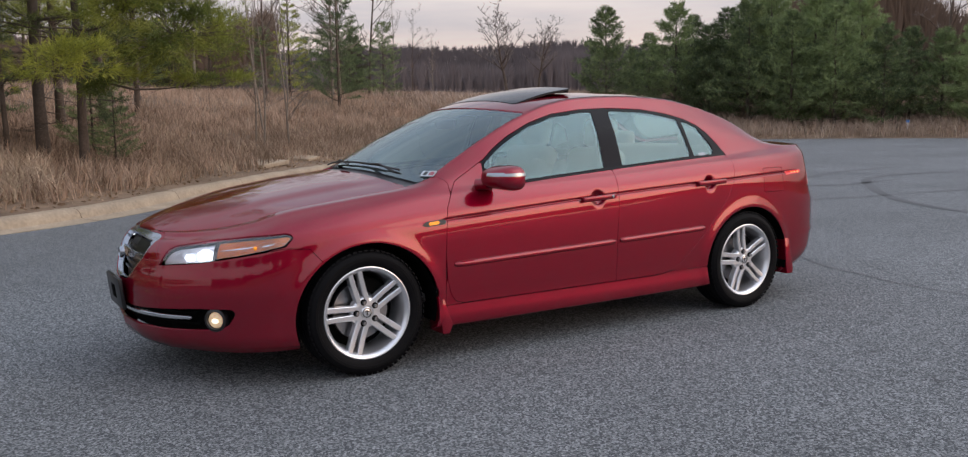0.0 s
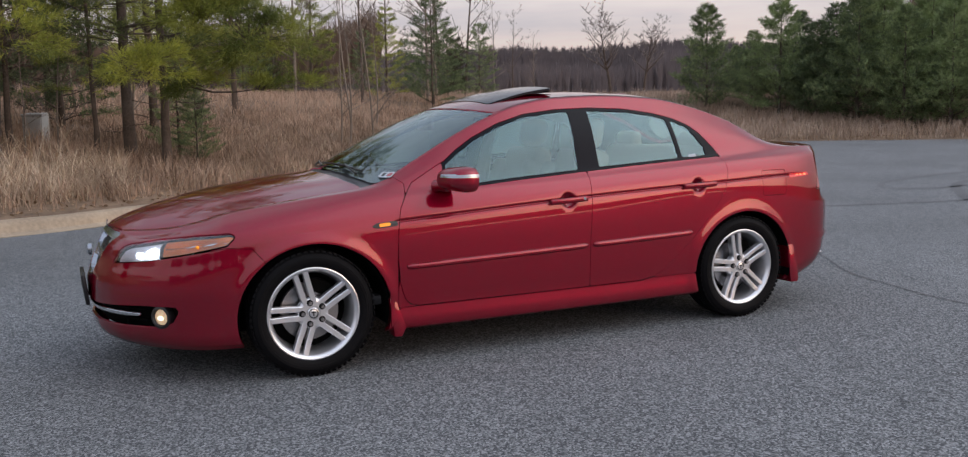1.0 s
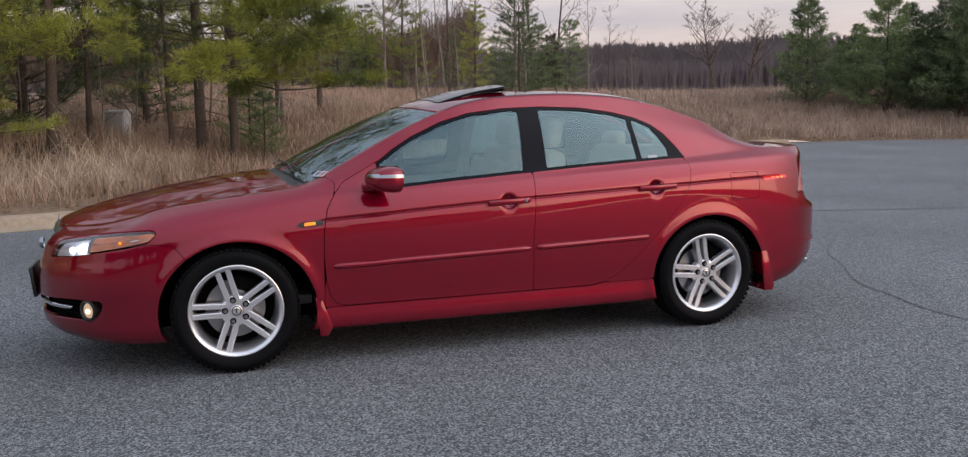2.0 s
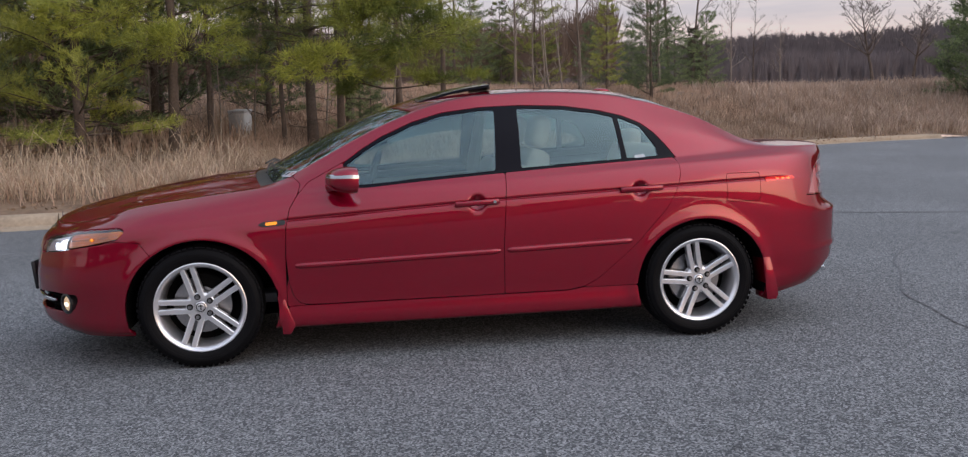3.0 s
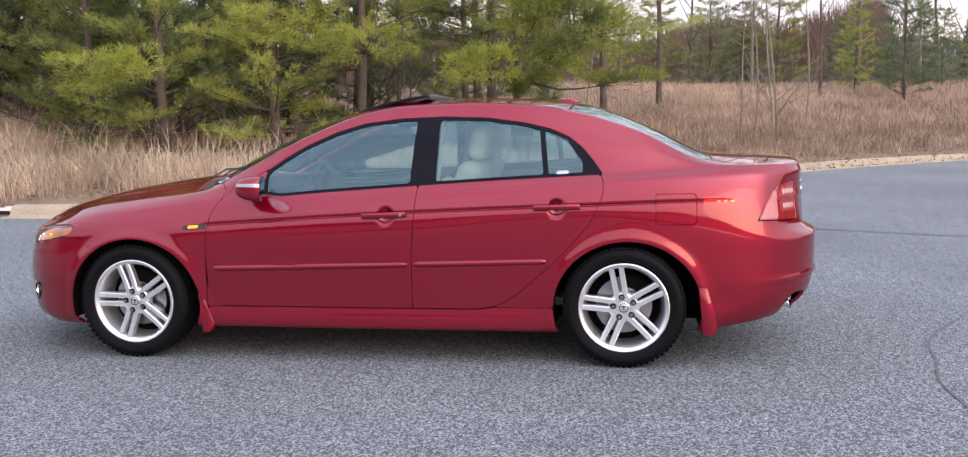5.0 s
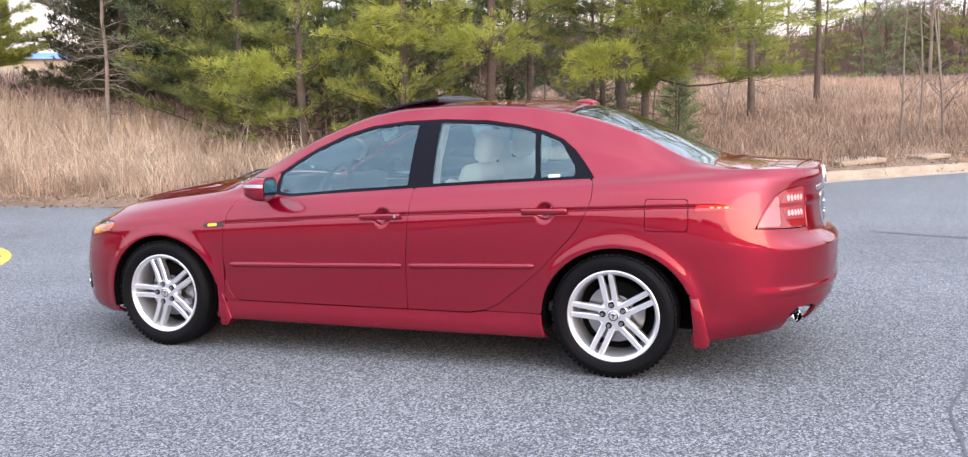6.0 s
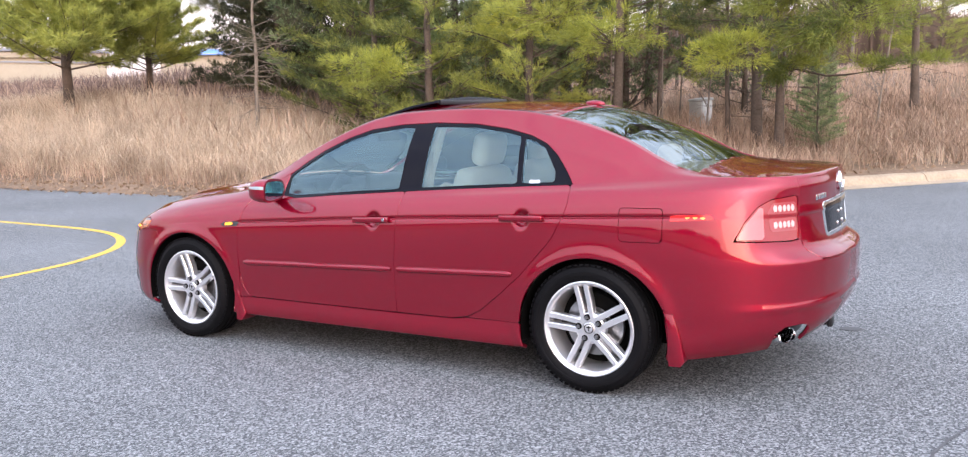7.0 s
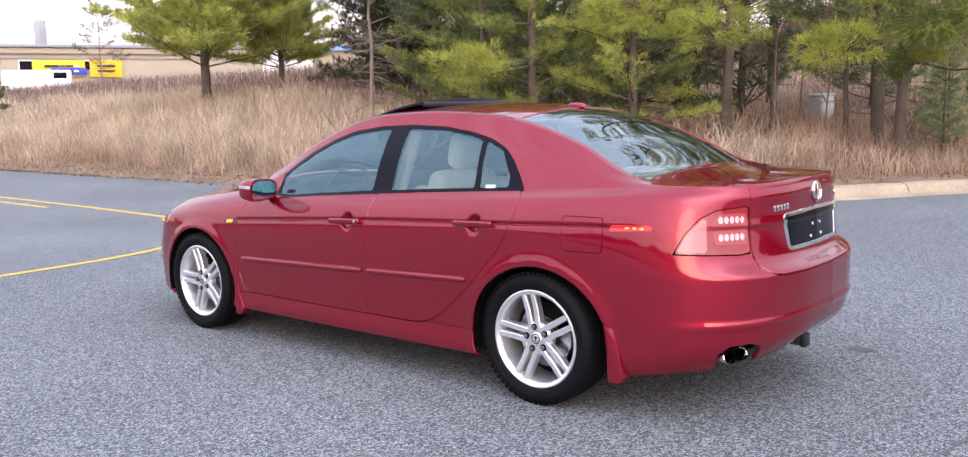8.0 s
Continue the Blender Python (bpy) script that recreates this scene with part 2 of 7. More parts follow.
def pchip(xs, ys, x):
    """A smooth curve through points that does not overshoot."""
    xs, ys, x = np.asarray(xs, float), np.asarray(ys, float), np.asarray(x, float)
    h, d = np.diff(xs), np.diff(ys) / np.diff(xs)
    m = np.zeros(len(xs))
    same = d[:-1] * d[1:] > 0
    w1, w2 = 2 * h[1:] + h[:-1], h[1:] + 2 * h[:-1]
    m[1:-1][same] = (w1 + w2)[same] / (w1[same] / d[:-1][same] + w2[same] / d[1:][same])
    m[0], m[-1] = d[0], d[-1]
    i = np.clip(np.searchsorted(xs, x) - 1, 0, len(h) - 1)
    t = np.clip((x - xs[i]) / h[i], 0, 1)
    return ((1 + 2 * t) * (1 - t) ** 2 * ys[i] + t * (1 - t) ** 2 * h[i] * m[i] + t * t * (3 - 2 * t) * ys[i + 1] + t * t * (t - 1) * h[i] * m[i + 1])


# ---- ground, road and kerb ----
KERB = [(-160, 10.5), (-60, 7.6), (-30, 6.95), (-18, 6.65), (-10, 6.42), (-5.6, 6.42), (-3.5, 6.72), (-1.95, 7.5), (-0.6, 8.75), (0.9, 10.75), (3.7, 13.9), (7.8, 18.1),
        (12.4, 21.4), (18.2, 24.0), (24.4, 24.9), (29.4, 22.3), (33.8, 16.4), (36.5, 6), (35, -8), (27, -20), (14, -26), (0, -24), (-10, -17), (-22, -13.5), (-60, -12.5), (-160, -10)]


def smooth_line(points, step):
    """An open smooth curve through points, at even steps."""
    p = [points[0]] + list(points) + [points[-1]]
    out = []
    for i in range(1, len(p) - 2):
        a, b, c, d = (np.array(q, float) for q in p[i - 1:i + 3])
        n = max(2, int(np.linalg.norm(c - b) / step))
        for k in range(n):
            t = k / n
            out.append(0.5 * (2 * b + (c - a) * t + (2 * a - 5 * b + 4 * c - d) * t * t + (3 * b - a - 3 * c + d) * t ** 3))
    out.append(np.array(points[-1], float))
    return np.array(out)


KLINE = smooth_line(KERB, 0.6)


def road_distance(x, y):
    """Metres from the kerb's face: plus on the verge, minus on the road."""
    x, y = np.asarray(x, float), np.asarray(y, float)
    best, inside = np.full(x.shape, 1e9), np.zeros(x.shape, bool)
    for (x0, y0), (x1, y1) in zip(KLINE, np.roll(KLINE, -1, axis=0)):
        ex, ey = x1 - x0, y1 - y0
        t = np.clip(((x - x0) * ex + (y - y0) * ey) / (ex * ex + ey * ey + 1e-9), 0, 1)
        best = np.minimum(best, (x - x0 - t * ex) ** 2 + (y - y0 - t * ey) ** 2)
        if y0 != y1:
            inside ^= ((y0 > y) != (y1 > y)) & (x < (x1 - x0) * (y - y0) / (y1 - y0) + x0)
    best = np.sqrt(best)
    return np.where(inside, -best, best)


def land_height(x, y, d=None):
    """The verge climbs behind the kerb, then the fields rise slowly into the distance."""
    x, y = np.asarray(x, float), np.asarray(y, float)
    d = road_distance(x, y) if d is None else d
    d = np.maximum(d, 0)
    left = np.clip((-x - 4) / 18, 0, 1)
    left = left * left * (3 - 2 * left) * (y > 0)
    edge = -0.03 + 0.16 * np.clip((x + 8.1) / 0.7, 0, 1) * np.clip((23 - x) / 2, 0, 1)
    z = edge + 1.0 * (1 - np.exp(-d / 7)) + 1.9 * left * (1 - np.exp(-d / 8)) + 0.024 * np.clip(d - 8, 0, 160)
    rise = np.clip((d - 3) / 10, 0, 1) * np.clip((x + 8) / 5, 0, 1)
    z += 1.1 * rise * rise * (3 - 2 * rise)
    z += (0.10 * np.sin(x * 0.35 + 1.3) * np.cos(y * 0.41) + 0.05 * np.sin(x * 1.3 + y * 0.9)) * np.clip(d / 5, 0, 1)
    return z


def clip_sheet(xs, ys, keep, height):
    """A sheet over a grid, cut off exactly where keep reaches zero."""
    X, Y = np.meshgrid(xs, ys, indexing="ij")
    D = keep(X, Y)
    nx, ny = X.shape
    P = np.stack([X.ravel(), Y.ravel()], 1)
    Df = D.ravel()
    quads = (np.arange(nx - 1)[:, None] * ny + np.arange(ny - 1)[None, :]).ravel()[:, None] + np.array([0, ny, ny + 1, 1])
    dq = Df[quads]
    whole = quads[(dq < 0).all(1)]
    part_ = quads[(dq < 0).any(1) & ~(dq < 0).all(1)]
    verts, at, faces = [], {}, []

    def vid(key, p):
        if key not in at:
            at[key] = len(verts)
            verts.append(p)
        return at[key]

    for q in whole.tolist():
        faces.append([vid(i, P[i]) for i in q])
    for q in part_.tolist():
        loop = []
        for k in range(4):
            i, j = q[k], q[(k + 1) % 4]
            if Df[i] < 0:
                loop.append(vid(i, P[i]))
            if (Df[i] < 0) != (Df[j] < 0):
                lo, hi = min(i, j), max(i, j)
                t = Df[lo] / (Df[lo] - Df[hi])
                loop.append(vid((lo, hi), P[lo] * (1 - t) + P[hi] * t))
        if len(loop) > 2:
            faces.append(loop)
    V = np.array(verts)
    return np.column_stack([V, height(V[:, 0], V[:, 1])]), faces


def spaced(lo, hi, fine_lo, fine_hi, fine, grow=1.22):
    c = list(np.arange(fine_lo, fine_hi + 1e-6, fine))
    step, v = fine, fine_hi
    while v < hi:
        step *= grow
        v += step
        c.append(v)
    step, v = fine, fine_lo
    while v > lo:
        step *= grow
        v -= step
        c.insert(0, v)
    return np.array(c)


def earth_material():
    m = material("leaf_litter_earth", (0.19, 0.128, 0.083), rough=1.0, noise_scale=9, vary=0.55, bump=0.8)
    return m


def asphalt_material():
    """Worn asphalt: pale stone chips in dark binder, broad patches, thin cracks."""
    m = material("worn_asphalt", (0.1, 0.1, 0.1), rough=0.82, spec=0.35)
    nt = m.node_tree
    b = nt.nodes["Principled BSDF"]
    tc = nt.nodes.new("ShaderNodeTexCoord")
    chips, grit, patch = (nt.nodes.new(k) for k in ("ShaderNodeTexVoronoi", "ShaderNodeTexNoise", "ShaderNodeTexNoise"))
    chips.inputs["Scale"].default_value = 120
    grit.inputs["Scale"].default_value, grit.inputs["Detail"].default_value = 85, 5
    grit.inputs["Roughness"].default_value = 0.75
    patch.inputs["Scale"].default_value, patch.inputs["Detail"].default_value = 0.35, 5
    for n in (chips, grit, patch):
        nt.links.new(tc.outputs["Object"], n.inputs["Vector"])
    bw = nt.nodes.new("ShaderNodeRGBToBW")
    nt.links.new(chips.outputs["Color"], bw.inputs[0])
    chip_ramp = nt.nodes.new("ShaderNodeValToRGB")
    for e, (at, c) in zip(chip_ramp.color_ramp.elements, ((0.35, (0.060, 0.066, 0.072, 1)), (0.97, (0.36, 0.372, 0.382, 1)))):
        e.position, e.color = at, c
    nt.links.new(bw.outputs[0], chip_ramp.inputs[0])
    grit_ramp = nt.nodes.new("ShaderNodeMapRange")
    grit_ramp.inputs["From Min"].default_value, grit_ramp.inputs["From Max"].default_value = 0.3, 0.7
    grit_ramp.inputs["To Min"].default_value, grit_ramp.inputs["To Max"].default_value = 0.62, 1.38
    nt.links.new(grit.outputs["Fac"], grit_ramp.inputs["Value"])
    patch_ramp = nt.nodes.new("ShaderNodeMapRange")
    patch_ramp.inputs["From Min"].default_value, patch_ramp.inputs["From Max"].default_value = 0.3, 0.7
    patch_ramp.inputs["To Min"].default_value, patch_ramp.inputs["To Max"].default_value = 0.84, 1.14
    nt.links.new(patch.outputs["Fac"], patch_ramp.inputs["Value"])
    crack = nt.nodes.new("ShaderNodeTexVoronoi")
    crack.feature = "DISTANCE_TO_EDGE"
    crack.inputs["Scale"].default_value = 0.16
    warp = nt.nodes.new("ShaderNodeTexNoise")
    warp.inputs["Scale"].default_value, warp.inputs["Detail"].default_value = 1.4, 5
    nt.links.new(tc.outputs["Object"], warp.inputs["Vector"])
    bend = nt.nodes.new("ShaderNodeMix")
    bend.data_type, bend.blend_type = "RGBA", "LINEAR_LIGHT"
    bend.inputs["Factor"].default_value = 0.9
    nt.links.new(tc.outputs["Object"], bend.inputs["A"])
    nt.links.new(warp.outputs["Color"], bend.inputs["B"])
    nt.links.new(bend.outputs["Result"], crack.inputs["Vector"])
    crack_ramp = nt.nodes.new("ShaderNodeMapRange")
    crack_ramp.inputs["From Min"].default_value, crack_ramp.inputs["From Max"].default_value = 0.0, 0.0022
    crack_ramp.inputs["To Min"].default_value, crack_ramp.inputs["To Max"].default_value = 0.62, 1.0
    nt.links.new(crack.outputs["Distance"], crack_ramp.inputs["Value"])
    last = chip_ramp.outputs[0]
    for node in (grit_ramp, patch_ramp, crack_ramp):
        mul = nt.nodes.new("ShaderNodeMix")
        mul.data_type, mul.blend_type = "RGBA", "MULTIPLY"
        mul.inputs["Factor"].default_value = 1
        nt.links.new(last, mul.inputs["A"])
        nt.links.new(node.outputs[0], mul.inputs["B"])
        last = mul.outputs["Result"]
    nt.links.new(last, b.inputs["Base Color"])
    bp = nt.nodes.new("ShaderNodeBump")
    bp.inputs["Strength"].default_value, bp.inputs["Distance"].default_value = 0.55, 0.006
    nt.links.new(grit.outputs["Fac"], bp.inputs["Height"])
    nt.links.new(bp.outputs[0], b.inputs["Normal"])
    return m


EARTH, ASPHALT = earth_material(), asphalt_material()
CONCRETE = material("weathered_tan_concrete", (0.36, 0.285, 0.205), rough=0.9, noise_scale=22, vary=0.28, bump=0.35)
YELLOW = material("worn_yellow_road_paint", (0.62, 0.40, 0.05), rough=0.7, noise_scale=45, vary=0.3, bump=0.1)
SKID = material("dark_rubber_tyre_mark", (0.080, 0.082, 0.088), rough=0.7, noise_scale=14, vary=0.35, bump=0.2)

v, f = clip_sheet(spaced(-1500, 1500, -34, 42, 0.5), spaced(-1500, 1500, -4, 40, 0.5), lambda x, y: 0.15 - road_distance(x, y), lambda x, y: land_height(x, y))
tagged(mesh_object("ground", v, f, EARTH), "brown earth verge and fields rising away from the road", "ground", kind="structure")
v, f = clip_sheet(spaced(-160, 60, -12, 14, 1.0), spaced(-60, 60, -10, 12, 1.0), lambda x, y: road_distance(x, y) - 0.8, lambda x, y: 0 * x)
tagged(mesh_object("road", v, f, ASPHALT), "worn grey asphalt road with pale stone chips", "road", kind="structure")


def ribbon(name, line, width, z, mat, label, category):
    """A flat painted band along a line."""
    p = np.array(line)
    t = np.gradient(p, axis=0)
    t /= np.linalg.norm(t, axis=1, keepdims=True)
    n = np.column_stack([-t[:, 1], t[:, 0]])
    w = np.broadcast_to(np.asarray(width, float), (len(p),))[:, None] / 2
    vs = np.column_stack([np.concatenate([p + n * w, p - n * w]), np.full(2 * len(p), z)])
    k = len(p)
    return tagged(mesh_object(name, vs, [[i, k + i, k + i + 1, i + 1] for i in range(k - 1)], mat), label, category, kind="structure")


ribbon("road_marking", smooth_line([(-90, 4.6), (-40, 3.5), (-20, 3.1), (-12, 2.90), (-8.5, 2.74), (-7.0, 2.60), (-6.1, 2.28), (-5.4, 1.72), (-4.98, 1.05), (-4.78, 0.35), (-4.72, -0.8), (-4.8, -3.0), (-5.1, -7.0), (-6.2, -11.5)], 0.15),
       0.10, 0.004, YELLOW, "worn yellow line curving round on the asphalt", "road marking")
ribbon("road_marking", smooth_line([(-90, 4.3), (-40, 3.2), (-20, 2.78), (-13, 2.55), (-10.7, 2.46)], 0.3), 0.10, 0.004, YELLOW, "worn yellow line ending on the asphalt", "road marking")
ribbon("tyre_mark", smooth_line([(15.5, 5.2), (13.6, 5.7), (12.2, 5.6), (11.2, 5.1), (10.2, 4.3), (9.2, 3.4), (8.4, 2.5), (7.9, 1.5), (7.6, 0.2)], 0.2), 0.16, 0.004, SKID, "curved dark tyre mark on the road", "tyre mark")
ribbon("tyre_mark", smooth_line([(16, 7.3), (13.2, 7.0), (11.0, 6.3), (10.0, 5.6), (9.9, 5.1), (10.6, 4.9), (12.0, 5.0)], 0.2), 0.11, 0.004, SKID, "faint looping tyre mark on the road", "tyre mark")
ribbon("tyre_mark", smooth_line([(3.0, 5.4), (5.5, 4.3), (8.5, 3.4), (13, 2.8)], 0.3), 0.09, 0.004, SKID, "long faint tyre mark on the road", "tyre mark")

ribbon("crack", smooth_line([(4.6, 1.9), (3.9, 1.15), (3.6, 0.6), (3.15, -0.1), (3.02, -0.6), (2.90, -1.0), (2.88, -1.5), (2.78, -2.1)], 0.15), 0.013, 0.004, SKID, "thin dark crack in the asphalt", "crack")
ribbon("oil_stain", [(2.26, 0.94), (2.285, 0.947), (2.32, 0.958), (2.355, 0.962), (2.385, 0.972), (2.41, 0.98)], [0.02, 0.07, 0.11, 0.10, 0.06, 0.015], 0.004, SKID, "small dark oil stain on the asphalt", "stain")

# kerb stones with a narrow gutter, along the verges that come into view
kerb = tagged(new("kerb"), "rolled tan concrete kerb with joints and worn edges", "kerb", kind="structure")
KPROFILE = [(-0.30, 0.004), (-0.05, 0.012), (-0.01, 0.03), (0.015, 0.09), (0.05, 0.135), (0.11, 0.158), (0.22, 0.160), (0.27, 0.15), (0.30, 0.10), (0.30, -0.05), (-0.30, -0.05)]


def kerb_piece(line):
    bm = bmesh.new()
    p = np.array(line)
    t = np.gradient(p, axis=0)
    t /= np.linalg.norm(t, axis=1, keepdims=True)
    n = np.column_stack([-t[:, 1], t[:, 0]])
    rows = []
    for q, m_ in zip(p, n):
        rows.append([bm.verts.new((q[0] + m_[0] * a, q[1] + m_[1] * a, z + random.uniform(-0.004, 0.004))) for a, z in KPROFILE])
    for r0, r1 in zip(rows, rows[1:]):
        for k in range(len(KPROFILE)):
            j = (k + 1) % len(KPROFILE)
            bm.faces.new((r0[k], r1[k], r1[j], r0[j]))
    bm.faces.new(rows[0])
    bm.faces.new(rows[-1][::-1])
    bmesh.ops.recalc_face_normals(bm, faces=bm.faces[:])
    return bm


near = smooth_line(KERB[2:15], 0.15)
near = near[(near[:, 0] > -7.5) & (near[:, 0] < 22)]
run = np.concatenate([[0], np.cumsum(np.linalg.norm(np.diff(near, axis=0), axis=1))])
at_ = 0.0
while at_ < run[-1] - 1:
    end = min(at_ + random.uniform(2.6, 3.2), run[-1])
    tt = np.linspace(at_ + 0.008, end - 0.008, 7)
    part("kerb_stone", kerb_piece(np.column_stack([np.interp(tt, run, near[:, c]) for c in (0, 1)])), CONCRETE, kerb)
    at_ = end


# ---- the car: one smooth skin over the left half, cut into panels ----
# s runs round the car from the middle of the nose to the middle of the tail; along the flank it equals x
PLAN_S = (-2.85, -2.65, -2.45, -2.28, -2.12, -1.97, -1.8, -1.6, -1.37, -0.9, 0.0, 0.9, 1.37, 1.6, 1.8, 1.95, 2.08, 2.22, 2.38, 2.55, 2.75, 2.95)
PLAN_X = (-2.385, -2.365, -2.30, -2.20, -2.09, -1.96, -1.80, -1.6, -1.37, -0.9, 0.0, 0.9, 1.37, 1.6, 1.8, 1.95, 2.085, 2.205, 2.32, 2.405, 2.453, 2.467)
PLAN_Y = (0.0, 0.20, 0.40, 0.56, 0.69, 0.79, 0.855, 0.883, 0.893, 0.895, 0.90, 0.895, 0.888, 0.878, 0.86, 0.838, 0.80, 0.73, 0.62, 0.46, 0.24, 0.0)
RING_S = (-2.85, -2.4, -2.0, -1.74, -1.37, -0.9, 0.25, 1.2, 1.76, 2.07, 2.4, 2.95)
RINGS = [  # rows to the next ring, heights, insets at RING_S
    (4, (.175, .175, .175, .18, .185, .185, .185, .185, .20, .24, .27, .30), (.075, .075, .06, .045, .04, .035, .032, .032, .035, .06, .09, .13)),
    (3, (.21, .21, .21, .21, .21, .20, .20, .202, .235, .28, .31, .34), (.035, .035, .025, .018, .012, .012, .010, .010, .012, .03, .05, .08)),
    (3, (.255, .252, .255, .255, .25, .245, .245, .248, .29, .33, .36, .38), (.015, .015, .010, .008, .006, .007, .007, .007, .006, .012, .02, .04)),
    (6, (.31, .305, .30, .30, .305, .310, .310, .312, .34, .37, .40, .42), (.010, .010, .008, .008, .009, .012, .013, .013, .008, .006, .01, .02)),
    (8, (.38, .38, .38, .39, .40, .41, .42, .42, .44, .46, .48, .50), (0, 0, .003, .004, .004, .006, .006, .006, .003, 0, .003, .005)),
    (8, (.45, .45, .46, .48, .51, .53, .55, .565, .57, .58, .59, .60), (0, 0, 0, 0, 0, .001, .001, .001, 0, 0, 0, 0)),
    (7, (.52, .525, .54, .57, .61, .64, .67, .69, .68, .66, .665, .67), (.010, .008, .006, .003, 0, 0, 0, 0, 0, 0, 0, .002)),
    (10, (.575, .58, .60, .645, .69, .73, .79, .835, .81, .765, .735, .73), (.025, .02, .015, .010, .005, .005, .005, .004, .006, .010, .06, .075)),
    (3, (.60, .605, .64, .685, .725, .754, .820, .857, .874, .876, .87, .87), (.030, .025, .02, .014, .010, .011, .011, .010, .014, .028, .085, .085)),
    (4, (.61, .617, .652, .697, .737, .766, .832, .869, .886, .888, .882, .882), (.033, .027, .022, .016, .013, .015, .015, .013, .017, .031, .080, .080)),
    (5, (.65, .66, .69, .735, .775, .805, .87, .91, .93, .93, .93, .93), (.045, .04, .034, .026, .024, .026, .026, .024, .028, .040, .085, .086)),
    (5, (.70, .70, .735, .785, .835, .875, .925, .975, 1.0, 1.005, 1.0, 1.005), (.07, .075, .08, .075, .07, .062, .055, .055, .06, .065, .085, .085)),
    (16, (.735, .725, .765, .82, .87, .915, .962, 1.012, 1.04, 1.045, 1.04, 1.045), (.10, .12, .14, .14, .13, .105, .090, .10, .12, .11, .10, .095)),
]
EDGE_S = (-2.85, -2.6, -2.4, -2.2, -2.0, -1.74, -1.37, -1.0, -0.9, -0.74, -0.53, -0.32, -0.04, 0.16, 0.51, 0.86, 1.14, 1.43, 1.78, 1.9, 2.07, 2.25, 2.4, 2.6, 2.95)
EDGE_X = (-2.265, -2.225, -2.15, -2.0, -1.87, -1.70, -1.37, -1.01, -0.92, -0.74, -0.53, -0.32, -0.04, 0.16, 0.51, 0.86, 1.14, 1.43, 1.78, 1.89, 2.03, 2.155, 2.255, 2.335, 2.372)
EDGE_Y = (0, .20, .34, .49, .585, .64, .68, .70, .70, .675, .65, .625, .60, .592, .585, .585, .59, .61, .655, .662, .660, .605, .495, .305, 0)
EDGE_Z = (.745, .745, .748, .765, .795, .845, .89, .938, .965, 1.055, 1.165, 1.262, 1.358, 1.39, 1.402, 1.385, 1.335, 1.245, 1.085, 1.066, 1.056, 1.055, 1.057, 1.06, 1.062)
MID_X = (-2.265, -2.245, -2.19, -2.07, -1.95, -1.76, -1.42, -1.09, -1.02, -0.86, -0.665, -0.45, -0.13, 0.10, 0.50, 0.86, 1.17, 1.50, 1.89, 1.98, 2.11, 2.20, 2.275, 2.335, 2.372)
MID_Z = (.745, .762, .787, .825, .852, .888, .943, .990, 1.022, 1.108, 1.205, 1.298, 1.395, 1.425, 1.44, 1.43, 1.392, 1.27, 1.098, 1.089, 1.081, 1.077, 1.073, 1.069, 1.062)


